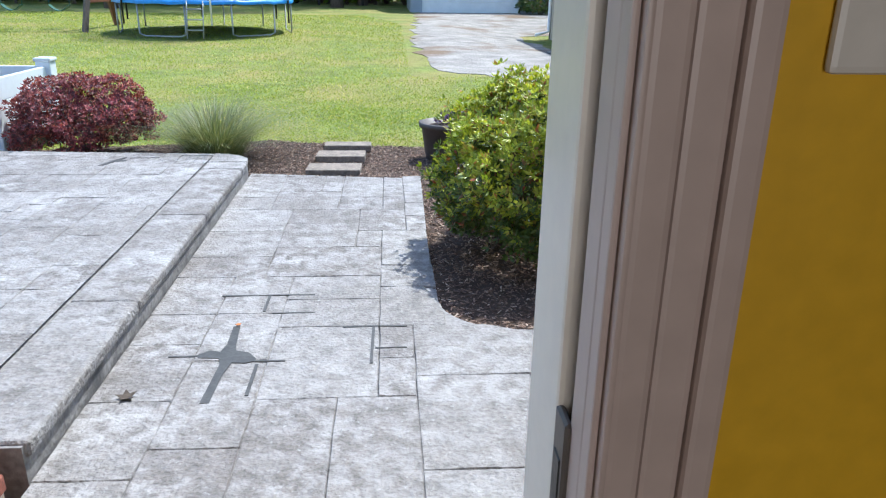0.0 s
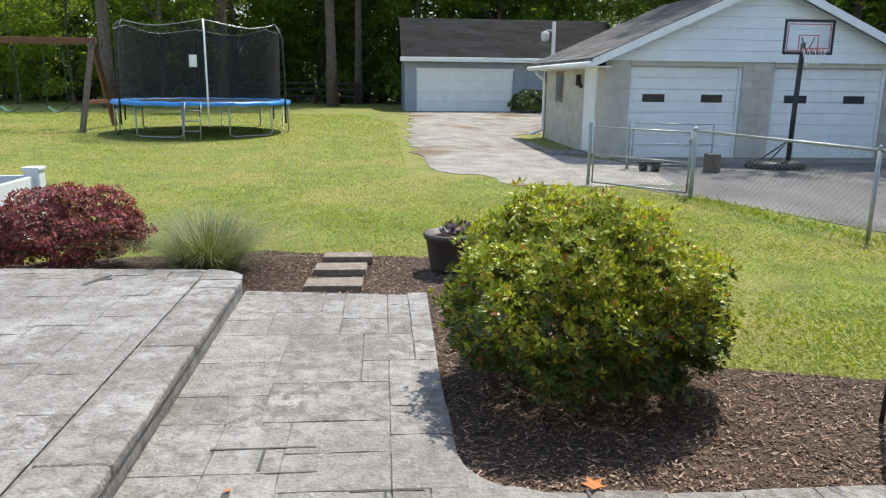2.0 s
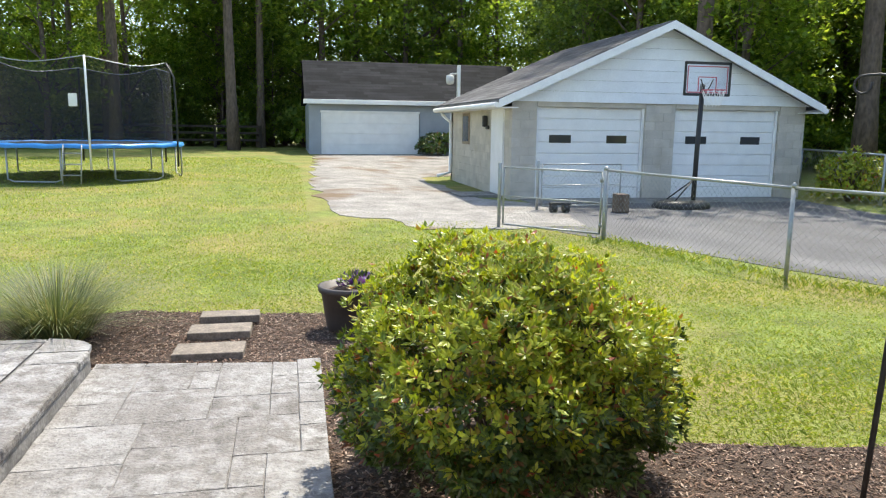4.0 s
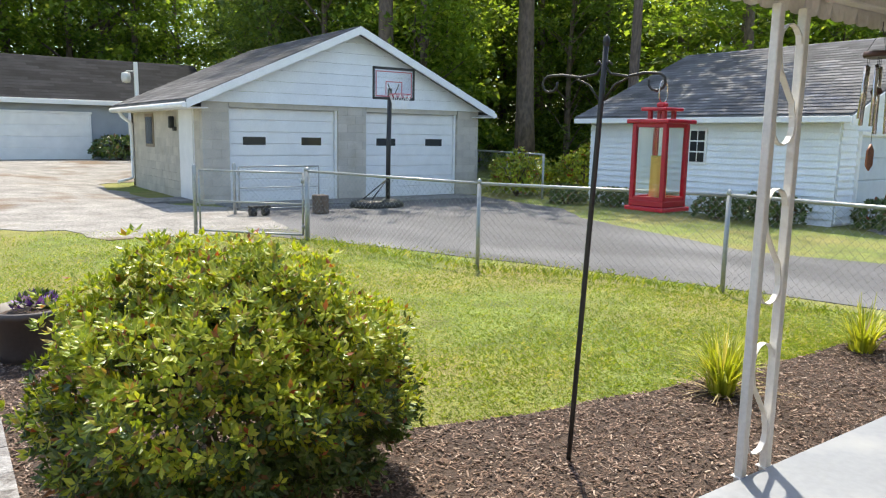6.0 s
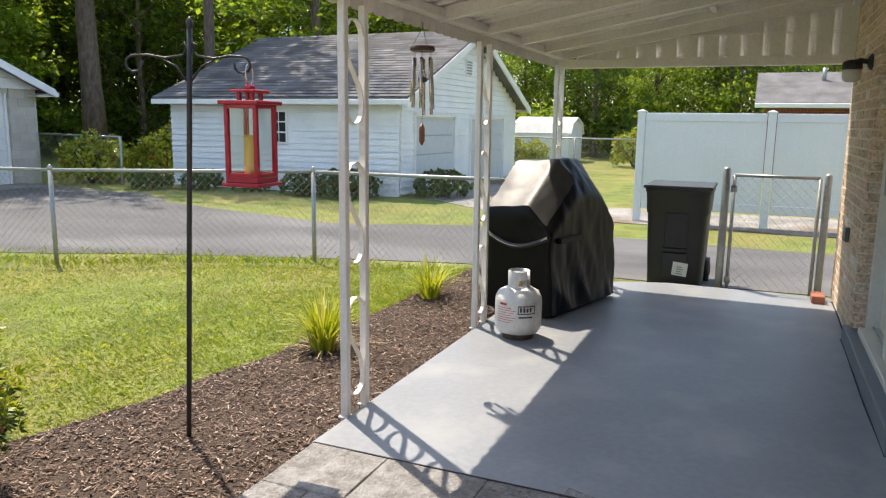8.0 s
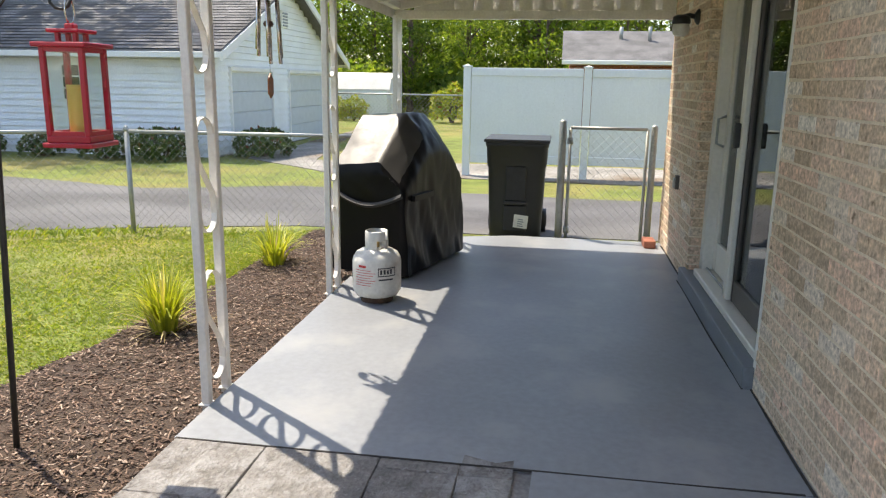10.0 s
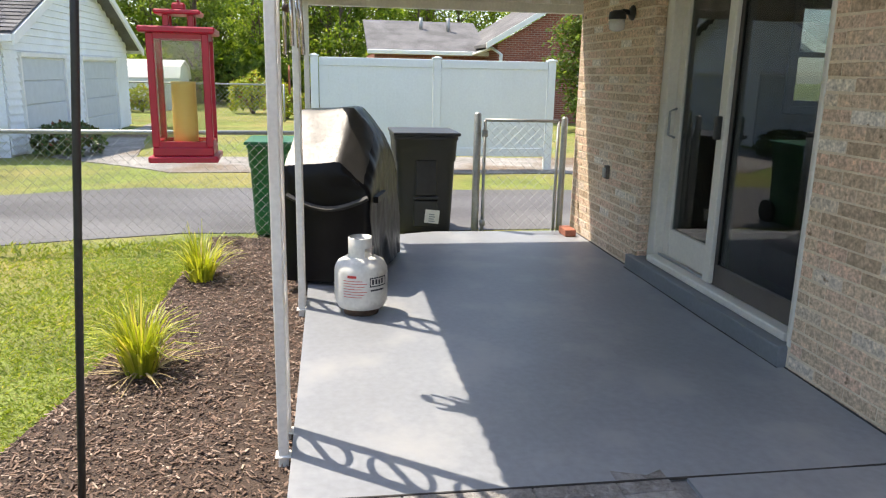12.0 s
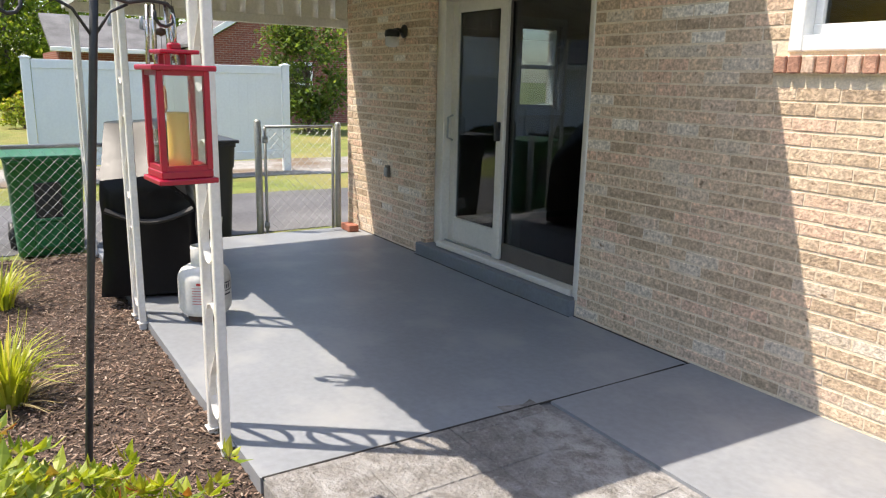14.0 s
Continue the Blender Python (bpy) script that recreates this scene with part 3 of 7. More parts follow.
part("fascia", bevelled(0.75, 35.12, 2.42, 11.6, 35.2, 2.62, 0.01, 1), M_WHITE, G2, "white fascia")
sectional_door(G2, 1.6, 6.0, 35.6, 0.15, 2.05, 4)
part("door_trim", bevelled(1.5, 35.54, 2.04, 6.1, 35.66, 2.14, 0.01, 1), M_WHITE, G2)
part("corner_board", bevelled(7.55, 35.56, 0.1, 7.75, 35.66, 2.45, 0.01, 1), M_WHITE, G2)

# ---------- white garage ----------
M_DOORGREY = mat("off_white_door", (0.58, 0.62, 0.66), 0.5, vary=0.05)
G3 = thing("white_garage", "white lap-sided garage with grey shingle roof and two doors", "garage")
X0, X1, Y0, Y1 = 13.8, 21.6, 8.2, 14.35
bm = bmesh.new()
box(bm, X0 + 0.02, Y0 + 0.02, -0.3, X1, Y1, 1.9)
part("wall", bm, M_SIDING, G3)
for i in range(15):
    z = -0.15 + i * 0.135
    bm = board(-Y1, -Y0, X0, z, z + 0.133, 0.032)
    for v in bm.verts:
        v.co = Vector((v.co.y, -v.co.x, v.co.z))
    part("siding_board", bm, M_SIDING, G3)
E3 = ((X0 - 0.35, X1 + 0.5), (Y0 - 0.35, Y1 + 0.25))
c3, h3, ZE3, ZR3 = (E3[0][0] + E3[0][1]) / 2, (E3[0][1] - E3[0][0]) / 2, 1.84, 3.66
for i in range(27):
    z = -0.1 + i * 0.135
    w = min((X1 - X0) / 2 + 0.02, h3 * (ZR3 - z - 0.1) / (ZR3 - ZE3))
    if w > 0.1:
        for u, q in ((c3 - w, 14.45), (16.75, 17.8), (20.5, c3 + w)) if z < 1.5 else ((c3 - w, c3 + w),):
            part("siding_board", board(u, q, Y0, z, z + 0.133, 0.032), M_SIDING, G3)
bm = bmesh.new()
slab(bm, [(X0 + 0.05, 1.8), (X1 - 0.05, 1.8), (c3, ZR3 - 0.1)], 0, 0.1)
for v in bm.verts:
    v.co = Vector((v.co.x, Y0 + 0.02 + v.co.z, v.co.y))
part("gable_wall", bm, M_SIDING, G3)
bm = bmesh.new()
gable_roof(bm, *E3[0], *E3[1], ZE3, ZR3, "y", 0.08)
part("roof", bm, M_SHINGLE, G3)
bm = bmesh.new()
shingle_courses(bm, *E3[0], *E3[1], ZE3 + 0.08, ZR3 + 0.08, "y", 0.18, 0.5, random.Random(8))
part("shingles", bm, M_SHINGLE, G3, "weathered grey asphalt shingles", tidy=False)
for s in (-1, 1):
    bm = bmesh.new()
    e = c3 + s * h3
    q = [(e, ZE3 - 0.12), (c3, ZR3 - 0.12), (c3, ZR3 + 0.05), (e, ZE3 + 0.05)]
    lo, hi = [bm.verts.new((x, E3[1][0] - 0.03, z)) for x, z in q], [bm.verts.new((x, E3[1][0] + 0.02, z)) for x, z in q]
    bm.faces.new(lo), bm.faces.new(hi)
    for i in range(4):
        bm.faces.new((lo[i], lo[(i + 1) % 4], hi[(i + 1) % 4], hi[i]))
    part("bargeboard", bm, M_WHITE, G3)
    part("fascia", bevelled(e - 0.03, E3[1][0], ZE3 - 0.07, e + 0.03, E3[1][1], ZE3 + 0.045, 0.006, 1), M_WHITE, G3)
for u, w in ((14.5, 16.7), (17.85, 20.45)):
    sectional_door(G3, u, w, Y0 - 0.02, -0.15, 1.55, 4, face_mat=M_DOORGREY)
    part("door_head", bevelled(u - 0.06, Y0 - 0.09, 1.55, w + 0.06, Y0 + 0.03, 1.63, 0.004, 1), M_WHITE, G3)
win = part("window", bevelled(X0 - 0.06, 10.98, 0.9, X0 - 0.01, 11.42, 1.66, 0.006, 1), M_WHITE, G3)
for j in range(2):
    for k in range(3):
        y, z = 11.02 + j * 0.19, 0.95 + k * 0.23
        part("pane", bevelled(X0 - 0.07, y, z, X0 - 0.055, y + 0.165, z + 0.2, 0.003, 1), M_GLASSDARK, win)
vent = part("gable_vent", bevelled(17.45, Y0 - 0.05, 2.6, 17.85, Y0 - 0.01, 3.0, 0.006, 1), M_WHITE, G3)
for k in range(5):
    part("slat", bevelled(17.5, Y0 - 0.07, 2.64 + k * 0.07, 17.8, Y0 - 0.04, 2.68 + k * 0.07, 0.004, 1), M_GREYSIDING, vent)

# ---------- white vinyl fence ----------
vf = thing("vinyl_fence", "tall white vinyl privacy fence", "fence")
for y in (3.03, 1.08, -0.83):
    post = part("post", bevelled(12.245, y - 0.06, -0.3, 12.365, y + 0.06, 1.64, 0.006, 1), M_VINYL, vf)
    bm = bmesh.new()
    box(bm, 12.23, y - 0.075, 1.64, 12.38, y + 0.075, 1.66)
    b = [bm.verts.new(p) for p in ((12.24, y - 0.065, 1.66), (12.37, y - 0.065, 1.66), (12.37, y + 0.065, 1.66), (12.24, y + 0.065, 1.66))]
    t = bm.verts.new((12.305, y, 1.685))
    for i in range(4):
        bm.faces.new((b[i], b[(i + 1) % 4], t))
    part("cap", bm, M_VINYL, post)
for y0, y1 in ((1.15, 2.96), (-0.76, 1.01)):
    for z0, z1 in ((0.08, 0.22), (1.5, 1.63)):
        part("rail", bevelled(12.275, y0, z0, 12.335, y1, z1, 0.005, 1), M_VINYL, vf)
    n = 12
    for i in range(n):
        a = y0 + (y1 - y0) * i / n
        part("panel_board", bevelled(12.293, a + 0.0002, 0.2, 12.317, a + (y1 - y0) / n - 0.0002, 1.52, 0.0007, 1), M_VINYL, vf)


# ---------- porch roof ----------
awning = thing("porch_roof", "white ribbed metal porch roof on scrolled posts", "awning")
AX0, AX1, AYF, AYB, AZF, AZB = 2.42, 6.84, 3.045, WY + 0.005, 2.03, 2.46


def roof_z(y):
    return AZF + (AZB - AZF) * (AYF - y) / (AYF - AYB)


bm = bmesh.new()
x, rows = AX0, []
prof = [(0, 0), (0.118, 0), (0.124, -0.022), (0.146, -0.022), (0.152, 0)]
while x < AX1 - 0.01:
    for dx, dz in prof[:-1]:
        rows.append((min(x + dx, AX1), dz))
    x += 0.155
rows.append((AX1, 0))
for t in (0, 0.004):
    line = [[bm.verts.new((px, y, roof_z(y) + dz + 0.05 + t)) for px, dz in rows] for y in (AYF, AYB)]
    for i in range(len(rows) - 1):
        bm.faces.new((line[0][i], line[0][i + 1], line[1][i + 1], line[1][i]))
part("roof_sheet", bm, M_METALWHITE, awning, "white ribbed metal sheet")
for rx in (2.46, 3.2, 3.93, 4.66, 5.39, 6.07, 6.72):
    bm = bmesh.new()
    v = box(bm, rx - 0.025, AYB, 0, rx + 0.025, AYF - 0.04, 0.075)
    for q in v:
        q.co.z += roof_z(q.co.y) - 0.03
    part("rafter", bm, M_METALWHITE, awning)
for i, rx in enumerate((3.2, 3.93, 4.66, 5.39, 6.07)):
    y = 1.25 + 0.35 * (i % 3)
    bm = bmesh.new()
    box(bm, rx - 0.36, y, roof_z(y) + 0.005, rx - 0.03, y + 0.04, roof_z(y) + 0.045)
    part("batten", bm, M_METALWHITE, awning)
# scalloped front trim
bm = bmesh.new()
n = 160
for t in (0, 0.006):
    lines = [[bm.verts.new((AX0 + (AX1 - AX0) * i / n, AYF + t + 0.016 * math.sin(i * math.pi / 2) * (0.35 + 0.65 * math.sin(math.pi * k / 3)), AZF + 0.085 - k * 0.05 - (0.016 * abs(math.sin(i * math.pi / 4)) if k == 3 else 0))) for i in range(n + 1)] for k in range(4)]
    for a, b in zip(lines, lines[1:]):
        for i in range(n):
            bm.faces.new((a[i], a[i + 1], b[i + 1], b[i]))
part("gutter_trim", bm, M_METALWHITE, awning, "scalloped white edge trim")
part("front_beam", bevelled(AX0, AYF - 0.09, AZF - 0.012, AX1, AYF - 0.02, AZF + 0.045, 0.006, 1), M_METALWHITE, awning)
part("wall_beam", bevelled(AX0, AYB, AZB - 0.06, AX1, AYB + 0.06, AZB + 0.04, 0.006, 1), M_METALWHITE, awning)
for ex in (AX1 - 0.035,):
    part("end_beam", bevelled(ex - 0.03, AYB, 1.94, ex + 0.03, AYF - 0.02, 2.02, 0.006, 1), M_METALWHITE, awning)
    part("end_rail", bevelled(ex - 0.015, AYB, 2.2, ex + 0.01, AYF - 1.1, 2.225, 0.004, 1), M_METALWHITE, awning)
    k, y = 0, AYB + 0.01
    while y < AYF - 0.25:
        w = 0.1 if k % 2 == 0 else 0.075
        bm = bmesh.new()
        d = 0.0 if k % 2 == 0 else 0.032
        v = box(bm, ex + d, y - 0.012, 2.0, ex + d + 0.01, y + w + 0.012, 2.3)
        for q in v:
            if q.co.z > 2.1:
                q.co.z = roof_z(q.co.y) + 0.045
        part("end_panel", bm, M_METALWHITE, awning)
        y += w
        k += 1


def s_scroll(bm, z0, z1, w):
    """A flat bar bent to an S between two legs."""
    pts = []
    r = w / 2
    for i in range(7):
        a = math.pi * i / 6
        pts.append((w / 2 + r * math.cos(a), z1 - r + r * math.sin(a)))
    pts += [(0.004, z1 - r - 0.05), (0.02, z1 - r - 0.11), (w - 0.02, z0 + r + 0.1), (w - 0.004, z0 + r + 0.04)]
    for i in range(6):
        a = math.pi * i / 6
        pts.append((w / 2 + r * math.cos(a), z0 + r - r * math.sin(a)))
    pts.append((0, z0 + r + 0.01))
    rings = []
    for i, (u, v) in enumerate(pts):
        (ua, va), (ub, vb) = pts[max(0, i - 1)], pts[min(len(pts) - 1, i + 1)]
        nn = Vector((-(vb - va), 0, ub - ua)).normalized() * 0.0025
        c = Vector((u, 0, v))
        rings.append([bm.verts.new(c + k * nn + Vector((0, y, 0))) for k, y in ((-1, -0.013), (1, -0.013), (1, 0.013), (-1, 0.013))])
    for a, b in zip(rings, rings[1:]):
        for k in range(4):
            bm.faces.new((a[k], a[(k + 1) % 4], b[(k + 1) % 4], b[k]))
    bm.faces.new(rings[0]), bm.faces.new(rings[-1])


post = thing("porch_post", "white metal porch post with scrolled infill", "post", 2.80, 2.99, -0.05, group="porch posts")
for u in (0, 0.19):
    bm = bevelled(u - 0.019, -0.019, -0.1, u + 0.019, 0.019, AZF - 0.02, 0.004, 1)
    part("leg", bm, M_METALWHITE, post)
    part("foot", bevelled(u - 0.03, -0.03, 0.035, u + 0.03, 0.03, 0.041, 0.002, 1), M_METALWHITE, post)
for z0, z1 in ((0.12, 0.62), (0.79, 1.28), (1.46, 1.94)):
    bm = bmesh.new()
    s_scroll(bm, z0, z1, 0.145)
    for v in bm.verts:
        v.co.x += 0.0225
    part("scroll", bm, M_METALWHITE, post)
copy_thing(post, pose(4.57, 2.985, -0.05))
copy_thing(post, pose(6.6, 2.985, -0.05))

# ---------- patio door ----------
M_TRIM = mat("cream_trim", (0.66, 0.63, 0.57), 0.45, vary=0.05, scale=3, fine=40, bump=0.06)
M_GLASS = glass_mat("door_glass", (0.42, 0.46, 0.47), 0.0, 0.075)
M_CLEARPANE = glass_mat("window_glass", (0.92, 0.94, 0.94))
M_SCREEN = mat("bronze_frame", (0.1, 0.085, 0.075), 0.5, vary=0.1)
pd = tagged(thing("door_1", "sliding glass patio door with cream frame, closed", "door"), kind="structure")
DX0, DX1, DZ0, DZ1, DY = 3.39, 5.22, 0.11, 2.14, 0.43
for u, w, yf in ((DX0, DX0 + 0.055, WY - 0.03), (DX1 - 0.09, DX1, WY - 0.07)):
    part("jamb", bevelled(u, WI + 0.002, DZ0, w, yf, DZ1, 0.006, 1), M_TRIM, pd)
part("head", bevelled(DX0 + 0.055, WI + 0.002, DZ1 - 0.06, DX1 - 0.09, WY - 0.03, DZ1, 0.006, 1), M_TRIM, pd)
part("sill", bevelled(DX0 + 0.055, WI + 0.002, DZ0, DX1 - 0.09, WY - 0.02, DZ0 + 0.045, 0.006, 1), M_TRIM, pd)
part("track", bevelled(DX0 + 0.06, DY + 0.02, DZ0 + 0.045, DX1 - 0.1, DY + 0.03, DZ0 + 0.06, 0.002, 1), M_GALV, pd)


def sash(name, x0, x1, y, z0, z1, stile, bottom, material, parent):
    frame_ob = part(name, bevelled(x0, y, z0, x0 + stile, y + 0.04, z1, 0.005, 1), material, parent)
    part("stile", bevelled(x1 - stile, y, z0, x1, y + 0.04, z1, 0.005, 1), material, frame_ob)
    part("bottom_rail", bevelled(x0 + stile, y, z0, x1 - stile, y + 0.038, z0 + bottom, 0.005, 1), material, frame_ob)
    part("top_rail", bevelled(x0 + stile, y, z1 - stile, x1 - stile, y + 0.038, z1, 0.005, 1), material, frame_ob)
    bm = bmesh.new()
    box(bm, x0 + stile - 0.004, y + 0.016, z0 + bottom - 0.004, x1 - stile + 0.004, y + 0.022, z1 - stile + 0.004)
    g = part("pane", bm, M_GLASS, frame_ob)
    g.visible_shadow = False
    return frame_ob


sash("fixed_sash", 4.3, DX1 - 0.09, DY - 0.05, DZ0 + 0.05, DZ1 - 0.06, 0.085, 0.2, M_TRIM, pd)
sash("sliding_sash", DX0 + 0.06, 4.36, DY, DZ0 + 0.05, DZ1 - 0.06, 0.055, 0.13, M_SCREEN, pd)
part("meeting_stile", bevelled(4.3, DY + 0.042, DZ0 + 0.06, 4.385, DY + 0.075, DZ1 - 0.06, 0.006, 1), M_TRIM, pd)
part("door_handle", bevelled(4.325, DY + 0.075, 1.05, 4.365, DY + 0.11, 1.19, 0.01, 2), M_BLACK, pd, "black door handle")
bm = bmesh.new()
tube(bm, [(5.08, DY, 1.0), (5.08, DY + 0.05, 1.02), (5.08, DY + 0.05, 1.18), (5.08, DY, 1.2)], 0.009, 8)
part("pull_handle", bm, M_GALV, pd, "slim metal pull handle")
for u, w, ya, yb in ((3.36, 3.39, WY - 0.05, WY + 0.004), (5.222, 5.274, WI + 0.002, WY - 0.085)):
    part("casing", bevelled(u, ya, DZ0 + 0.0, w, yb, DZ1 + 0.03, 0.006, 1), M_TRIM, pd)
bm = bevelled(3.38, WI + 0.01, -0.05, 5.36, 0.605, 0.108, 0.012, 2)
for v in bm.verts:
    v.co.y += 0.004 * noise.noise(v.co * 6)
M_STEP = mat("dark_grey_paint", (0.16, 0.175, 0.195), 0.5, vary=0.1, scale=3, fine=40, bump=0.2)
setting("step", bm, M_STEP, "dark grey painted concrete door step", "step")
# things inside the dark room
M_PINK = mat("pink_cloth", (0.5, 0.24, 0.27), 0.9, vary=0.15, scale=6, fine=60, bump=0.4)
bm = bevelled(3.5, -2.4, -0.02, 5.1, -0.3, 0.28, 0.08, 3)
solid("pet_bed", bm, M_PINK, "pink padded cushion on the room floor", "cushion")

# ---------- kitchen window ----------
kw = tagged(thing("window_1", "white window with a red brick sill", "window"), kind="structure")
for u, w, z0, z1 in ((0.9, 0.97, 1.64, 2.45), (2.02, 2.09, 1.64, 2.45), (0.97, 2.02, 1.64, 1.71), (0.97, 2.02, 2.38, 2.45)):
    part("window_frame", bevelled(u, WI + 0.005, z0, w, WY + 0.012, z1, 0.006, 1), M_WHITE, kw)
part("sash", bevelled(0.97, WY - 0.1, 1.71, 2.02, WY - 0.055, 1.76, 0.004, 1), M_WHITE, kw)
for u in (0.97, 1.98):
    part("sash", bevelled(u, WY - 0.1, 1.76, u + 0.04, WY - 0.055, 2.38, 0.004, 1), M_WHITE, kw)
bm = bmesh.new()
box(bm, 1.0, WY - 0.082, 1.75, 1.99, WY - 0.076, 2.39)
part("pane", bm, M_GLASS, kw).visible_shadow = False
sill = part("window_sill", bevelled(0.84, WY - 0.1, 1.538, 2.15, WY + 0.012, 1.622, 0.004, 1), M_MORTAR, kw)
M_SILLBRICK = mat("pale_red_brick", (0.5, 0.28, 0.2), 0.88, per="object", ramp=[(0, (0.4, 0.2, 0.14)), (0.5, (0.52, 0.3, 0.21)), (1, (0.62, 0.44, 0.33))], vary=0.25, scale=22, fine=80, bump=0.8, bump_dist=0.006)
sb = mesh_of(bevelled(-0.029, -0.09, -0.042, 0.029, 0.036, 0.036, 0.005, 1), "sill_brick", M_SILLBRICK)
for i in range(19):
    ob = new("sill_brick", sb)
    ob.parent = sill
    ob.matrix_basis = pose(0.876 + i * 0.0685, WY - 0.005, 1.586, 0, 0, random.uniform(-1, 1))

# ---------- window in the end wall ----------
ew = tagged(thing("window_2", "white double-hung window in the end wall", "window"), kind="structure")
for y0, y1, z0, z1 in ((EW[0], EW[0] + 0.05, EW[2], EW[3]), (EW[1] - 0.05, EW[1], EW[2], EW[3]), (EW[0] + 0.05, EW[1] - 0.05, EW[2], EW[2] + 0.05), (EW[0] + 0.05, EW[1] - 0.05, EW[3] - 0.05, EW[3]), (EW[0] + 0.05, EW[1] - 0.05, 1.62, 1.665)):
    part("window_frame", bevelled(XE - 0.2, y0, z0, XE - 0.08, y1, z1, 0.004, 1), M_WHITE, ew)
for y0, y1, z0, z1 in ((EW[0] - 0.07, EW[0], EW[2] - 0.07, EW[3] + 0.07), (EW[1], EW[1] + 0.07, EW[2] - 0.07, EW[3] + 0.07), (EW[0], EW[1], EW[2] - 0.07, EW[2]), (EW[0], EW[1], EW[3], EW[3] + 0.07)):
    part("casing", bevelled(XE - 0.245, y0, z0, XE - 0.2, y1, z1, 0.004, 1), M_WHITE, ew)
for z0, z1 in ((EW[2] + 0.045, 1.625), (1.66, EW[3] - 0.045)):
    bm = bmesh.new()
    box(bm, XE - 0.145, EW[0] + 0.045, z0, XE - 0.14, EW[1] - 0.045, z1)
    part("pane", bm, M_CLEARPANE, ew).visible_shadow = False

# ---------- entry door frame ----------
ed = tagged(thing("door_2", "white painted entry door frame, door wide open", "door"), kind="structure")
JX = 0.108
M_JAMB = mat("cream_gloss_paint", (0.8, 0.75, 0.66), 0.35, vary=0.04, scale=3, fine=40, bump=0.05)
# inner jamb and casing: a darker taupe tone than the outer jamb
M_CASING = mat("taupe_trim_tone", (0.52, 0.42, 0.375), 0.45, vary=0.05, scale=3, fine=40, bump=0.06)
part("jamb", bevelled(JX, 0.412, 0.0, 0.15, 0.504, 2.1, 0.004, 2), M_JAMB, ed)
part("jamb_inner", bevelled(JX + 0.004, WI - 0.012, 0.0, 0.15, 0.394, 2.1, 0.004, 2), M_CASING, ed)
# black strip that fills the gap between outer and inner jamb
bm = bmesh.new()
box(bm, JX + 0.012, 0.392, 0.0, 0.15, 0.414, 2.1)
part("weather_strip", bm, M_BLACK, ed, "dark strip in the gap of the frame")
st = part("strike_plate", bevelled(JX + 0.0, 0.388, 1.11, JX + 0.006, 0.416, 1.21, 0.002, 1), M_SCREEN, ed, "worn dark strike plate")
part("strike_hole", bevelled(JX - 0.001, 0.394, 1.14, JX + 0.002, 0.41, 1.18, 0.0008, 1), M_BLACK, st)
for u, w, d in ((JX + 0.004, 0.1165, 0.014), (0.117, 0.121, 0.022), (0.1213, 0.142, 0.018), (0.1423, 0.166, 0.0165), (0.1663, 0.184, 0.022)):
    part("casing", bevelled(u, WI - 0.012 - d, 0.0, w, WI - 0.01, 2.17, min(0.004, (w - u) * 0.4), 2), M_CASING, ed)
part("jamb", bevelled(-0.86, WI - 0.01, 0.0, -0.8, WY + 0.01, 2.1, 0.004, 1), M_TRIM, ed)
part("casing", bevelled(-0.93, WI - 0.03, 0.0, -0.82, WI - 0.01, 2.17, 0.004, 1), M_TRIM, ed)
part("head", bevelled(-0.8, WI - 0.01, 2.08, 0.102, WY + 0.01, 2.14, 0.004, 1), M_TRIM, ed)
part("threshold", bevelled(-0.8, WI - 0.02, -0.02, 0.102, WY + 0.04, 0.035, 0.006, 1), M_GALV, ed)
sp = thing("light_switch", "cream light switch plate on the yellow wall", "switch", 0.252, WI - 0.012, 1.488)
part("plate", bevelled(-0.036, -0.007, -0.058, 0.036, 0.0, 0.058, 0.004, 2), M_TRIM, sp)
part("toggle", bevelled(-0.005, -0.02, -0.012, 0.005, -0.005, 0.012, 0.002, 1), M_TRIM, sp)

# ---------- wall fittings ----------
wl = thing("wall_lamp", "black porch wall lamp with frosted glass", "lamp", 5.67, WY, 1.87)
bm = bmesh.new()
lathe(bm, [(0.055, 0), (0.055, 0.012), (0.03, 0.03), (0.0, 0.032)], 20)
for v in bm.verts:
    v.co = Vector((v.co.x, v.co.z, v.co.y))
part("back_plate", bm, M_BLACK, wl)
bm = bmesh.new()
tube(bm, [(0, 0.02, 0), (0, 0.07, 0.01), (0, 0.11, 0.0)], 0.018, 10)
lathe(bm, [(0.03, 0.015), (0.06, 0.0), (0.065, -0.04), (0.06, -0.05)], 20, 0, 0.12)
part("hood", bm, M_BLACK, wl)
M_FROST = mat("frosted_glass", (0.6, 0.6, 0.57), 0.25, vary=0.05)
bm = bmesh.new()
lathe(bm, [(0.055, -0.045), (0.06, -0.08), (0.055, -0.12), (0.03, -0.135)], 20, 0, 0.12)
part("shade", bm, M_FROST, wl)
ot = thing("outdoor_socket", "small dark weatherproof socket cover on brick", "socket", 5.93, WY, 0.65)
part("cover", bevelled(-0.03, 0, -0.055, 0.03, 0.03, 0.055, 0.008, 2), M_SCREEN, ot)
part("lid", bevelled(-0.025, 0.03, -0.045, 0.025, 0.045, 0.035, 0.006, 2), M_GALV, ot)

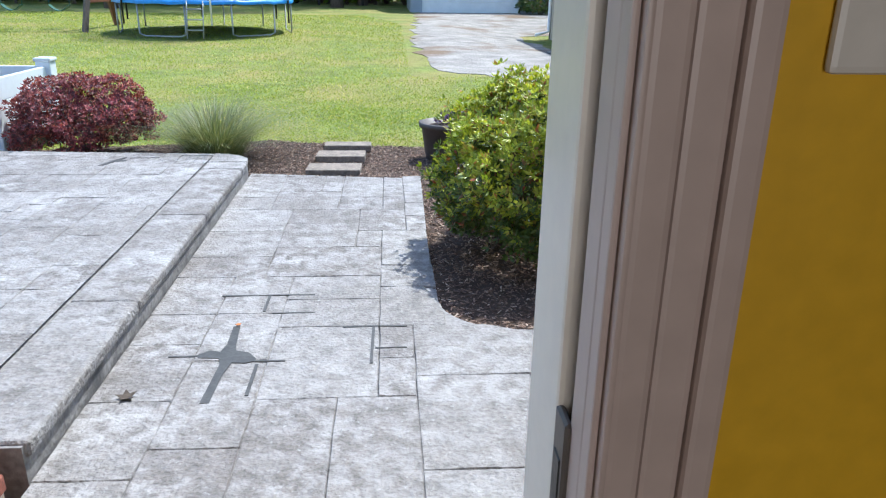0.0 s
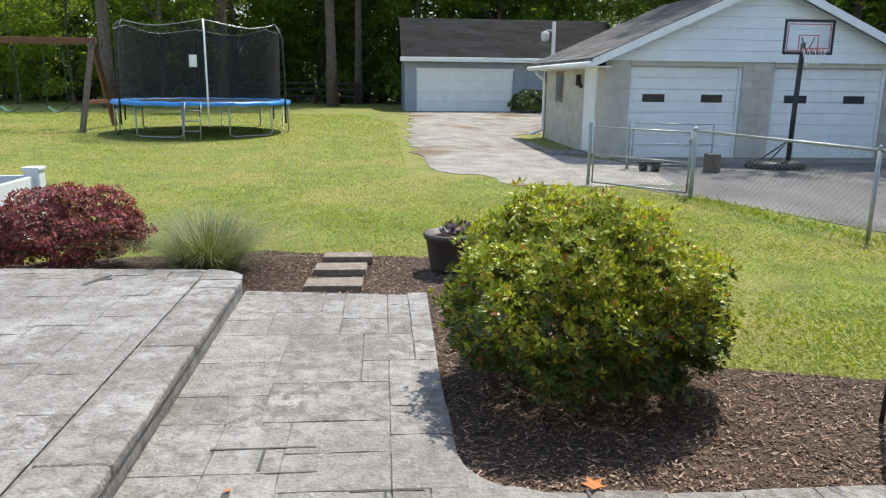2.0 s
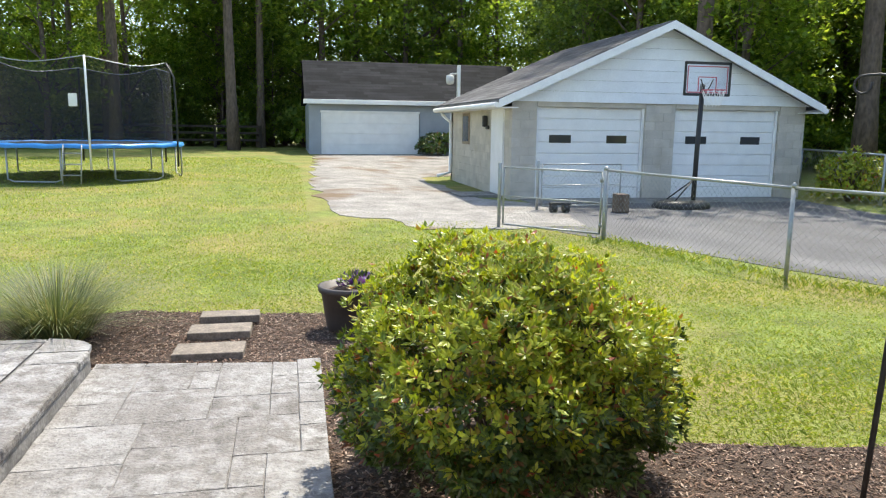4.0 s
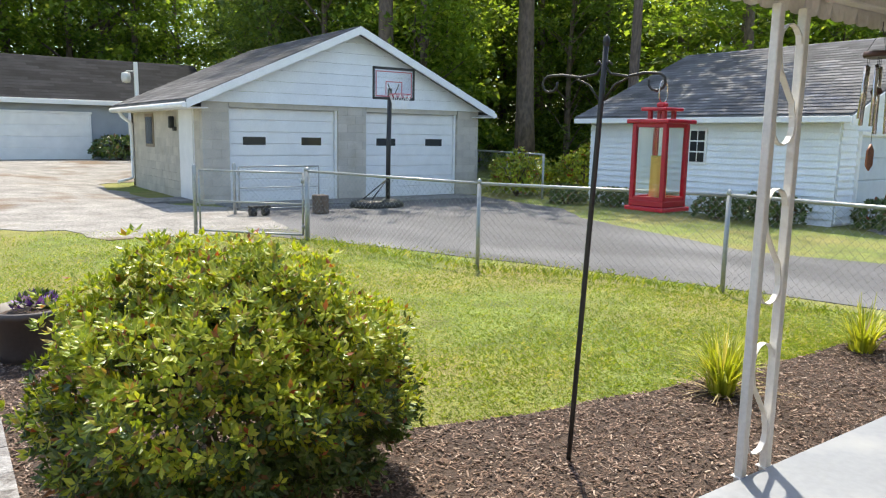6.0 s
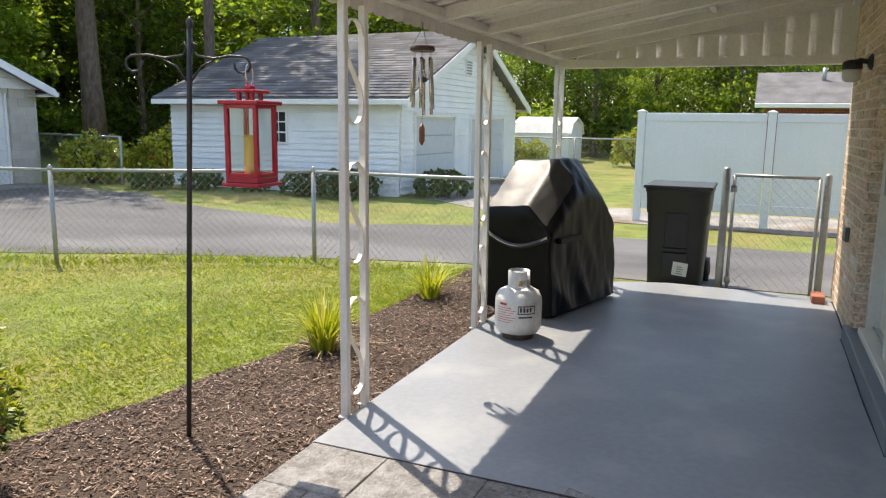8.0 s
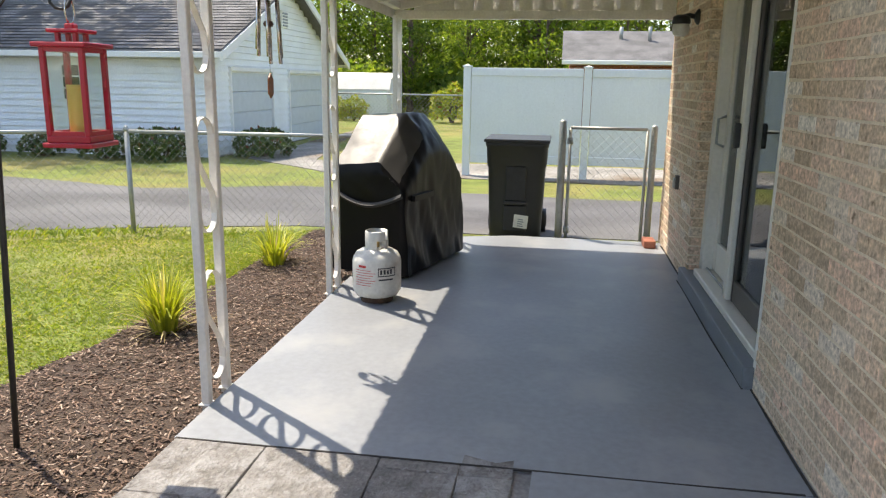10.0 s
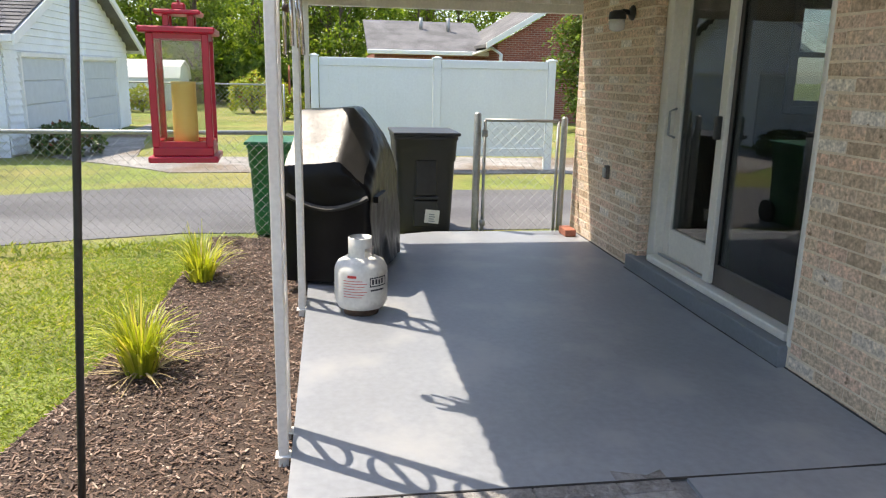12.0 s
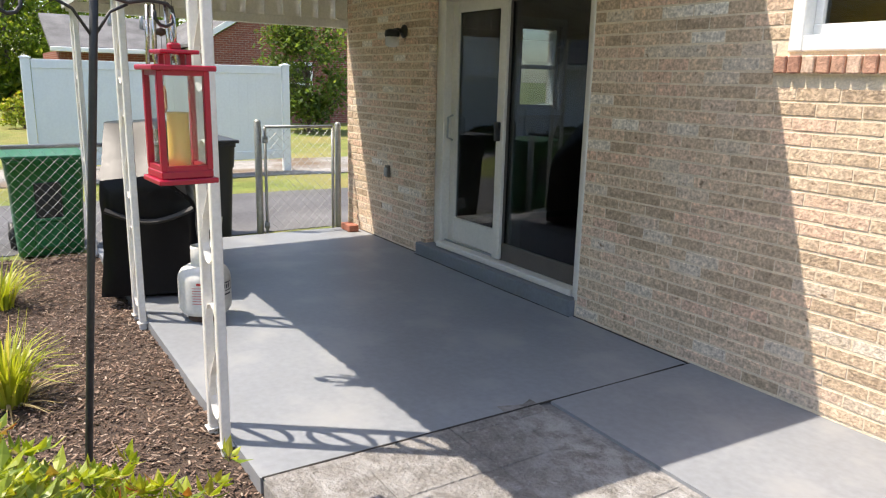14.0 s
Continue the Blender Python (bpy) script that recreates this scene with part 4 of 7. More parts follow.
# ---------- wind chime ----------
M_DARKWOOD = mat("dark_wood", (0.08, 0.035, 0.022), 0.5, vary=0.3, scale=8, fine=50, stretch=(1, 1, 4))
M_REDWOOD = mat("cherry_wood", (0.28, 0.09, 0.035), 0.45, vary=0.3, scale=8, fine=50, stretch=(1, 1, 4))
M_TUBE = mat("chime_tube", (0.62, 0.58, 0.53), 0.25, metal=0.9, vary=0.06)
wc = thing("wind_chime", "metal tube wind chime with wooden sail", "wind chime", 3.63, 2.975, 0)
bm = bmesh.new()
lathe(bm, [(0.07, 1.812), (0.075, 1.82), (0.07, 1.838)], 8)
part("top_disc", bm, M_DARKWOOD, wc)
for i in range(6):
    a = 2 * math.pi * i / 6 + 0.3
    u, v = 0.052 * math.cos(a), 0.052 * math.sin(a)
    z0, z1 = 1.50 - 0.035 * math.cos(a * 0.5 + i), 1.775
    bm = bmesh.new()
    tube(bm, [(u * 1.25, v * 1.25, z0), (u, v, z1)], 0.0095, 10)
    chime_tube = part("tube", bm, M_TUBE, wc)
    bm = bmesh.new()
    tube(bm, [(u, v, z1 - 0.01), (u, v, 1.815)], 0.0012, 4)
    part("cord", bm, M_BLACK, chime_tube)
bm = bmesh.new()
lathe(bm, [(0.0, 1.64), (0.022, 1.648), (0.026, 1.66), (0.02, 1.672), (0, 1.68)], 14)
part("striker", bm, M_DARKWOOD, wc)
bm = bmesh.new()
tube(bm, [(0, 0, 1.40), (0, 0, 1.82)], 0.0012, 4)
for i in range(3):
    a = 2 * math.pi * i / 3
    tube(bm, [(0.06 * math.cos(a), 0.06 * math.sin(a), 1.83), (0, 0, 1.94)], 0.0012, 4)
tube(bm, [(0, 0, 1.93), (0, 0, AZF - 0.06)], 0.002, 4)
part("cords", bm, M_BLACK, wc)
bm = bmesh.new()
slab(bm, [(-0.03, 1.32), (0.0, 1.295), (0.03, 1.32), (0.03, 1.39), (0.0, 1.42), (-0.03, 1.39)], -0.004, 0.004)
for v in bm.verts:
    v.co = Vector((v.co.x, v.co.z, v.co.y))
part("sail", bm, M_REDWOOD, wc, "cherry wood sail")

# ---------- shepherd's hook and lantern ----------
HB, HT = Vector((2.345, 3.575, -0.14)), Vector((2.293, 3.415, 1.81))
HA = Vector((0.4, -0.916, 0))      # the way the arms point
hk = thing("garden_hook", "black wrought iron double garden hook in mulch", "garden hook")
bm = bmesh.new()
tube(bm, [HB + (HT - HB) * k / 6 for k in range(7)], 0.0115, 10)
part("pole", bm, M_BLACK, hk)
bm = bmesh.new()
lathe(bm, [(0, 0.03), (0.013, 0.015), (0.016, 0), (0.013, -0.015), (0, -0.03)], 12, HT.x, HT.y)
for v in bm.verts:
    v.co.z += HT.z
part("finial", bm, M_BLACK, hk)
for s, reach, brace in ((1, 0.235, 0.11), (-1, 0.25, 0.11)):
    base = HT + (HB - HT) * 0.065
    at = lambda u, z: base + HA * (s * u) + Vector((0, 0, z))
    bm = bmesh.new()
    p = [at(0.035, 0.035), at(0.02, 0.05), at(0.008, 0.03), at(0.03, 0.0), at(0.1, -0.012), at(reach * 0.7, 0.0), at(reach * 0.9, -0.002)]
    for i in range(8):
        an = math.radians(70 - i * 38)
        p.append(at(reach * 0.93 + 0.034 * math.cos(an), -0.036 + 0.034 * math.sin(an)))
    tube(bm, p, 0.0055, 8)
    part("arm", bm, M_BLACK, hk)
    bm = bmesh.new()
    low = HT + (HB - HT) * 0.125
    tube(bm, [low, low + HA * (s * brace * 0.5) + Vector((0, 0, 0.075)), low + HA * (s * brace) + Vector((0, 0, 0.1))], 0.0045, 8)
    part("brace", bm, M_BLACK, hk)

M_RED = mat("red_lacquer", (0.37, 0.003, 0.026), 0.34, vary=0.07, scale=5, fine=40, bump=0.04)
M_CANDLE = mat("yellow_wax", (0.80, 0.52, 0.13), 0.45, vary=0.06)
M_CLEAR = glass_mat("lantern_glass", (0.93, 0.95, 0.94))
LT = thing("lantern", "red wooden lantern with glass sides and yellow candle", "lantern", 2.395, 3.2, 1.145, turn=4)
part("base", bevelled(-0.115, -0.115, 0.0, 0.115, 0.115, 0.02, 0.004, 1), M_RED, LT)
part("base_step", bevelled(-0.1, -0.1, 0.02, 0.1, 0.1, 0.05, 0.004, 1), M_RED, LT)
for u in (-1, 1):
    for v in (-1, 1):
        part("corner_post", bevelled(u * 0.088 - 0.012, v * 0.088 - 0.012, 0.05, u * 0.088 + 0.012, v * 0.088 + 0.012, 0.415, 0.003, 1), M_RED, LT)
for k in range(4):
    m = pose(0, 0, 0, 0, 0, 90 * k)
    for z0, z1 in ((0.05, 0.068), (0.397, 0.415)):
        bm = bmesh.new()
        box(bm, -0.076, 0.079, z0, 0.076, 0.097, z1, m)
        part("rail", bm, M_RED, LT)
    bm = bmesh.new()
    box(bm, -0.078, 0.086, 0.066, 0.078, 0.089, 0.399, m)
    part("pane", bm, M_CLEAR, LT).visible_shadow = False
part("roof_plate", bevelled(-0.122, -0.122, 0.415, 0.122, 0.122, 0.435, 0.004, 1), M_RED, LT)
for u in (-1, 1):
    for v in (-1, 1):
        part("roof_peg", bevelled(u * 0.04 - 0.01, v * 0.04 - 0.01, 0.435, u * 0.04 + 0.01, v * 0.04 + 0.01, 0.475, 0.002, 1), M_RED, LT)
part("roof_cap", bevelled(-0.075, -0.075, 0.475, 0.075, 0.075, 0.49, 0.004, 1), M_RED, LT)
part("knob", bevelled(-0.022, -0.022, 0.49, 0.022, 0.022, 0.515, 0.006, 1), M_RED, LT)
bm = bmesh.new()
tube(bm, [(0.035 * math.cos(a), 0, 0.565 + 0.055 * math.sin(a)) for a in (math.radians(-60 + 300 * i / 14) for i in range(15))], 0.004, 8)
part("ring", bm, M_TUBE, LT, "metal hanging ring")
bm = bmesh.new()
lathe(bm, [(0.042, 0.05), (0.0425, 0.1), (0.041, 0.25), (0.043, 0.262), (0.036, 0.258), (0.0, 0.25)], 24)
part("candle", bm, M_CANDLE, LT, "pale yellow pillar candle")
LT.scale = (0.79, 0.79, 0.82)

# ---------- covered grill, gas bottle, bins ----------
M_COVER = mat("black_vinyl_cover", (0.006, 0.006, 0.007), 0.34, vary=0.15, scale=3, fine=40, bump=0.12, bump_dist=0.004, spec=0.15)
# the same vinyl made paler and shinier, to carry the sun's sheen
M_COVER_SUNLIT = mat("sunlit_vinyl_cover", (0.016, 0.015, 0.015), 0.52, vary=0.15, scale=4, fine=40, bump=0.12, bump_dist=0.004, spec=0.85)
GR = thing("grill", "barbecue grill under a creased black vinyl cover", "grill", 4.94, 2.56, 0, turn=-15)
SL = [(0.0, 0.80), (0.012, 0.83), (0.2, 0.985), (0.4, 1.145), (0.43, 1.16), (0.58, 1.168), (0.74, 1.15), (0.86, 1.05), (0.95, 0.945), (1.035, 0.85), (1.05, 0.82)]


def cover_point(s, h, f):
    """A point on the draped cover at length s, girth fraction f, with folds that hang down the sides."""
    dep = 0.56
    if f < 0.4:
        p = (0.0, 0.03 + (h * 0.74 - 0.03) * f / 0.4)
    elif f <= 0.62:
        a = (f - 0.4) / 0.22
        p = (0.2 * a ** 1.25, h * 0.74 + h * 0.26 * a ** 0.82)
    elif f <= 0.8:
        p = (0.2 + (dep - 0.2) * (f - 0.62) / 0.18, h - 0.03 * (f - 0.62) / 0.18)
    else:
        p = (dep, (h - 0.03) + (0.06 - h) * (f - 0.8) / 0.2)
    hang = max(0.0, 1 - p[1] / 0.95)
    fold = 0.045 * (0.3 - abs(noise.noise((s * 3.1 + 1.1 * p[1], p[0] * 3, p[1] * 1.7)))) * (0.3 + 0.7 * hang)
    fold += 0.016 * (0.3 - abs(noise.noise((s * 13, p[0] * 9 + p[1] * 3, p[1] * 2.4))))
    sag = 0.012 * noise.noise((s * 4, p[0] * 5, p[1] * 4 + 7))
    flare = 0.035 * hang * hang
    return Vector((s + 0.3 * fold, p[0] - fold - (flare if f < 0.5 else -flare if f > 0.75 else 0), p[1] + sag))


bm, top = bmesh.new(), bmesh.new()
stations = [SL[0]]
for (s0, h0), (s1, h1) in zip(SL, SL[1:]):
    k = max(1, round((s1 - s0) / 0.025))
    stations += [(s0 + (s1 - s0) * i / k, h0 + (h1 - h0) * i / k) for i in range(1, k + 1)]
GIRTH = [i / 60 for i in range(61)]
for (s0, h0), (s1, h1) in zip(stations, stations[1:]):
    for f0, f1 in zip(GIRTH, GIRTH[1:]):
        # faces of the slope that get the sunlit copy of the vinyl
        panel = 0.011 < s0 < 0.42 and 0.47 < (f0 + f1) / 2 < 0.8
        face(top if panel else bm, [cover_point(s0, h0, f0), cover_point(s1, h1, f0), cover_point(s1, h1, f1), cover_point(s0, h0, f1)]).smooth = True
for s0, h0 in (stations[0], stations[-1]):
    for k in range(30):
        fa, fb, fc, fd = GIRTH[k], GIRTH[k + 1], GIRTH[59 - k], GIRTH[60 - k]
        edge = [cover_point(s0, h0, f) for f in (fa, fb, fc, fd)]
        if k == 29:
            face(bm, [edge[0], edge[1], edge[3]])
            continue
        rows = [[edge[a].lerp(edge[b], i / 8) for i in range(9)] for a, b in ((0, 3), (1, 2))]
        for row, shift in zip(rows, (k, k + 1)):
            for i in range(1, 8):
                row[i].x += (1 if s0 > 0.5 else -1) * (0.03 * (0.4 - abs(noise.noise((i * 0.55, shift * 0.09, s0 * 3)))))
        for i in range(8):
            face(bm, [rows[0][i], rows[0][i + 1], rows[1][i + 1], rows[1][i]]).smooth = True
for b in (bm, top):
    bmesh.ops.remove_doubles(b, verts=b.verts[:], dist=0.0004)
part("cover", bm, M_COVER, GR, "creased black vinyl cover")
part("top_panel", top, M_COVER_SUNLIT, GR, "black vinyl top panel with sun sheen set in its material")
M_STRAP = mat("black_webbing", (0.025, 0.025, 0.025), 0.6, vary=0.2)
bm = bmesh.new()
tube(bm, [(-0.02 - 0.012 * math.sin(math.pi * f), 0.54 * f, 0.61 - 0.08 * math.sin(math.pi * f)) for f in (i / 14 for i in range(15))], 0.018, 4)
part("strap", bm, M_STRAP, GR)
bm = bmesh.new()
box(bm, 0.1, -0.045, 0.56, 0.42, -0.01, 0.6)
part("handle_flap", bm, M_COVER, GR)
for u in (0.08, 0.97):
    for v in (0.06, 0.5):
        bm = bmesh.new()
        tube(bm, [(u, v, 0.0), (u, v, 0.1)], 0.03, 10)
        part("caster", bm, M_BLACK, GR)

M_TANK = mat("white_tank_paint", (0.62, 0.61, 0.575), 0.5, vary=0.08, scale=6, fine=50, bump=0.05, stain=((0.36, 0.29, 0.23), 8, 0.58, 0.8))
TK = thing("gas_bottle", "white propane gas bottle with printed labels", "gas bottle", 4.46, 2.63, 0, turn=-22)
bm = bmesh.new()
lathe(bm, [(0.0, 0.03), (0.09, 0.03), (0.135, 0.045), (0.153, 0.075), (0.157, 0.1), (0.157, 0.262), (0.153, 0.285), (0.135, 0.318), (0.092, 0.342), (0.04, 0.352), (0, 0.354)], 36, caps=False)
part("cylinder", bm, M_TANK, TK)
bm = bmesh.new()
lathe(bm, [(0.1, 0.0), (0.104, 0.0), (0.104, 0.05), (0.1, 0.05)], 32)
# foot ring is dark brown below the white cylinder
M_FOOTRING = mat("dark_brown_steel", (0.1, 0.06, 0.04), 0.85, vary=0.3, scale=12, fine=60, bump=0.3)
part("foot_ring", bm, M_FOOTRING, TK, "dark brown steel foot ring")
bm = bmesh.new()
ns = 40
cr = [[bm.verts.new((r * math.cos(2 * math.pi * k / ns), r * math.sin(2 * math.pi * k / ns), z)) for k in range(ns)] for r, z in ((0.074, 0.34), (0.074, 0.40), (0.074, 0.455), (0.069, 0.46), (0.069, 0.40), (0.069, 0.34))]
for j, (a, b) in enumerate(zip(cr, cr[1:])):
    for k in range(ns):
        gap = (k % 20) in (4, 5, 6, 7, 8, 9) and j in (0, 4) or (k in (29, 30, 31, 32, 33, 34) and j in (1, 2, 3))
        if not gap:
            bm.faces.new((a[k], a[(k + 1) % ns], b[(k + 1) % ns], b[k])).smooth = True
part("collar", bm, M_TANK, TK, "white handle collar")
M_BLUE = mat("blue_plastic", (0.02, 0.08, 0.3), 0.4, vary=0.05)
M_BRASS = mat("brass", (0.55, 0.4, 0.16), 0.35, metal=0.9)
bm = bmesh.new()
tube(bm, [(0, 0, 0.35), (0, 0, 0.4)], 0.018, 10)
part("valve", bm, M_BRASS, TK)
part("valve_cap", bevelled(-0.03, -0.02, 0.395, 0.03, 0.025, 0.435, 0.008, 2), M_BLUE, TK, "blue plastic valve cap")
M_INK = mat("dark_print", (0.03, 0.03, 0.04), 0.5, vary=0.05)
M_REDINK = mat("red_print", (0.5, 0.04, 0.04), 0.5, vary=0.05)


def wrap(bm, a0, a1, z0, z1, r):
    n = max(2, int((a1 - a0) / 6))
    for i in range(n):
        q = []
        for a, z in ((a0 + (a1 - a0) * i / n, z0), (a0 + (a1 - a0) * (i + 1) / n, z0), (a0 + (a1 - a0) * (i + 1) / n, z1), (a0 + (a1 - a0) * i / n, z1)):
            q.append((r * math.cos(radians(a)), r * math.sin(radians(a)), z))
        face(bm, q)


bm = bmesh.new()
for a0, a1, z0, z1 in ((-142, -98, 0.24, 0.247), (-142, -98, 0.19, 0.197), (-142, -140, 0.19, 0.247), (-100, -98, 0.19, 0.247), (-137, -132, 0.205, 0.235), (-129, -124, 0.205, 0.235), (-121, -116, 0.205, 0.23), (-113, -108, 0.205, 0.235), (-140, -105, 0.165, 0.175)):
    wrap(bm, a0, a1, z0, z1, 0.1582)
part("label_print", bm, M_INK, TK, "dark boxed print")
bm = bmesh.new()
for k in range(7):
    wrap(bm, -200, -158 + (k % 3) * 5, 0.13 + k * 0.016, 0.1335 + k * 0.016, 0.1582)
wrap(bm, -190, -170, 0.245, 0.26, 0.1582)
part("warning_print", bm, M_REDINK, TK, "small red warning print")


def wheelie_bin(name, label, x, y, turn, w, d, h, material, lid_mat, sticker):
    b = thing(name, label, "bin", x, y, -0.15, turn)
    bm = bmesh.new()
    prev = None
    for f, s in ((0.0, 0.84), (0.06, 0.855), (0.3, 0.885), (0.7, 0.93), (0.71, 0.96), (0.9, 0.99), (0.905, 1.02), (0.955, 1.025), (0.96, 0.985)):
        ww, dd = w * s / 2, d * s / 2
        c = 0.06
        ring = []
        for cx_, cy_, a0 in ((ww - c, dd - c, 0), (-ww + c, dd - c, 90), (-ww + c, -dd + c, 180), (ww - c, -dd + c, 270)):
            for k in range(4):
                a = radians(a0 + 30 * k)
                ring.append(bm.verts.new((cx_ + c * math.cos(a), cy_ + c * math.sin(a) + 0.03 * (1 - f), 0.02 + f * h)))
        if prev:
            for i in range(16):
                bm.faces.new((prev[i], prev[(i + 1) % 16], ring[(i + 1) % 16], ring[i])).smooth = True
        else:
            bm.faces.new(ring)
        prev = ring
    body = part("body", bm, material, b)
    # black block on the front, for the shade inside the hand hollow
    part("recess", bevelled(-w * 0.17, -d * 0.478, h * 0.4, w * 0.17, -d * 0.43, h * 0.74, 0.01, 1), M_BLACK, body)
    part("grab_bar", bevelled(-w * 0.2, -d * 0.49, h * 0.365, w * 0.2, -d * 0.44, h * 0.4, 0.008, 1), material, body)
    part("lower_panel", bevelled(-w * 0.2, -d * 0.45, h * 0.1, w * 0.2, -d * 0.405, h * 0.36, 0.012, 1), material, body)
    bm = bevelled(-w * 0.53, -d * 0.55, h * 0.962, w * 0.53, d * 0.52, h * 0.992, 0.012, 2)
    for v in bm.verts:
        v.co.z += 0.03 * (1 - (v.co.x / (w * 0.53)) ** 2) * (1 if v.co.z > h * 0.98 else 0)
    part("lid", bm, lid_mat, b)
    bm = bmesh.new()
    tube(bm, [(-w * 0.42, d * 0.5, h * 0.93), (-w * 0.42, d * 0.6, h * 0.97), (w * 0.42, d * 0.6, h * 0.97), (w * 0.42, d * 0.5, h * 0.93)], 0.016, 8)
    part("handle", bm, material, b)
    for s in (-1, 1):
        bm = bmesh.new()
        tube(bm, [(s * w * 0.41, d * 0.42, 0.125), (s * w * 0.5, d * 0.42, 0.125)], 0.125, 20)
        wh = part("wheel", bm, M_BLACK, b)
        bm = bmesh.new()
        tube(bm, [(s * w * 0.5, d * 0.42, 0.125), (s * w * 0.512, d * 0.42, 0.125)], 0.06, 14)
        part("hub", bm, M_BLACK, wh)
    if sticker:
        m = pose(0.06, -d * 0.468, h * 0.2, 0, 6, 0)
        st = bmesh.new()
        box(st, -0.07, -0.004, -0.06, 0.07, 0.0, 0.07, m)
        st = part("sticker", st, M_WHITE, b, "white square sticker")
        bm = bmesh.new()
        for k in range(4):
            box(bm, -0.03, -0.007, -0.045 + k * 0.022, 0.03 - 0.01 * (k % 2), -0.0045, -0.035 + k * 0.022, m)
        part("print", bm, M_GREYSIDING, st)
    return b


M_BINBLACK = mat("charcoal_plastic", (0.026, 0.0275, 0.031), 0.5, vary=0.1, scale=4, fine=60, bump=0.1)
M_BINGREEN = mat("green_plastic", (0.008, 0.12, 0.045), 0.42, vary=0.1, scale=4, fine=60, bump=0.1)
wheelie_bin("wheeled_bin", "black wheeled rubbish bin with white sticker, lid closed", 7.45, 1.9, -90, 0.6, 0.68, 1.02, M_BINBLACK, M_BINBLACK, True)
wheelie_bin("wheeled_bin", "green wheeled recycling bin on the driveway, lid closed", 7.48, 3.25, -90, 0.62, 0.66, 0.92, M_BINGREEN, M_BINGREEN, False)

# ---------- chain-link fence ----------
def chain_link(name, a, b, z0, z1, parent, cell=0.062, r=0.0013):
    a, b = Vector(a), Vector(b)
    d = (b - a)
    L = d.length
    d.normalize()
    nrm = Vector((-d.y, d.x, 0))
    verts, faces = [], []

    def seg(p, q):
        u, w = basis_along(q - p)
        k = len(verts)
        for e in (p, q):
            for j in range(3):
                an = 2 * math.pi * j / 3
                verts.append(e + (u * math.cos(an) + w * math.sin(an)) * r)
        for j in range(3):
            faces.append((k + j, k + (j + 1) % 3, k + 3 + (j + 1) % 3, k + 3 + j))

    H = z1 - z0
    for s in (1, -1):
        k = -H
        while k < L + H:
            pts = []
            t0, t1 = k, k + s * H
            lo, hi = (0.0, 1.0)
            if s * H != 0:
                ta, tb = (0 - k) / (s * H), (L - k) / (s * H)
                lo, hi = max(lo, min(ta, tb)), min(hi, max(ta, tb))
            if hi - lo > 0.02:
                n = max(1, int((hi - lo) * H / 0.4))
                pp = [a + d * (k + s * H * (lo + (hi - lo) * i / n)) + Vector((0, 0, z0 - a.z + H * (lo + (hi - lo) * i / n))) + nrm * (0.003 * s) for i in range(n + 1)]
                for p, q in zip(pp, pp[1:]):
                    seg(p, q)
            k += cell * 1.35
    me = bpy.data.meshes.new(name)
    me.from_pydata(verts, [], faces)
    me.materials.append(M_GALV)
    ob = new(name, me)
    ob.parent = parent
    return ob


cf = thing("chain_link_fence", "galvanised chain-link fence along the driveway", "fence")
FP = [(6.86, 2.75), (6.72, 5.72), (5.38, 8.14), (4.64, 11.3)]
GZ0, FTOP = -0.15, 0.87
for i, (x, y) in enumerate(FP):
    r = 0.036 if i in (0, 3) else 0.024
    top = FTOP + 0.03
    bm = bmesh.new()
    tube(bm, [(x, y, -0.4), (x, y, top)], r, 12)
    p = part("post", bm, M_GALV, cf)
    bm = bmesh.new()
    lathe(bm, [(r + 0.004, top - 0.03), (r + 0.004, top), (r * 0.7, top + 0.02), (0.008, top + 0.03)], 12, x, y)
    part("cap", bm, M_GALV, p)
for (x0, y0), (x1, y1) in zip(FP, FP[1:]):
    bm = bmesh.new()
    tube(bm, [(x0, y0, FTOP), (x1, y1, FTOP)], 0.019, 10)
    part("top_rail", bm, M_GALV, cf)
    chain_link("mesh", (x0, y0, 0), (x1, y1, 0), -0.14, FTOP, cf)


def tube_gate(name, label, a, b, z0, z1, middle=True):
    g = thing(name, label, "gate")
    a, b = Vector((*a, 0)), Vector((*b, 0))
    up = Vector((0, 0, 1))
    for p in (a, b):
        bm = bmesh.new()
        tube(bm, [p + up * z0, p + up * z1], 0.015, 10)
        part("gate_upright", bm, M_GALV, g)
    for z in (z0, z1, (z0 + z1) / 2) if middle else (z0, z1):
        bm = bmesh.new()
        tube(bm, [a + up * z, b + up * z], 0.015 if z != (z0 + z1) / 2 else 0.011, 10)
        part("gate_rail", bm, M_GALV, g)
    chain_link("mesh", a, b, z0, z1, g)
    for z in (z0 + 0.12, z1 - 0.12):
        bm = bmesh.new()
        tube(bm, [a + up * (z - 0.03), a + up * (z + 0.03)], 0.027, 10)
        part("hinge", bm, M_GALV, g)
    return g


tube_gate("walk_gate", "galvanised chain-link walk gate, closed", (6.87, 1.40), (6.83, 0.72), -0.07, 1.0, False)
tube_gate("drive_gate", "galvanised chain-link drive gate, closed", (4.6, 11.36), (3.46, 12.6), -0.08, 0.84)
tube_gate("drive_gate", "galvanised chain-link gate leaf standing open", (4.95, 15.0), (6.62, 15.0), -0.05, 0.77)
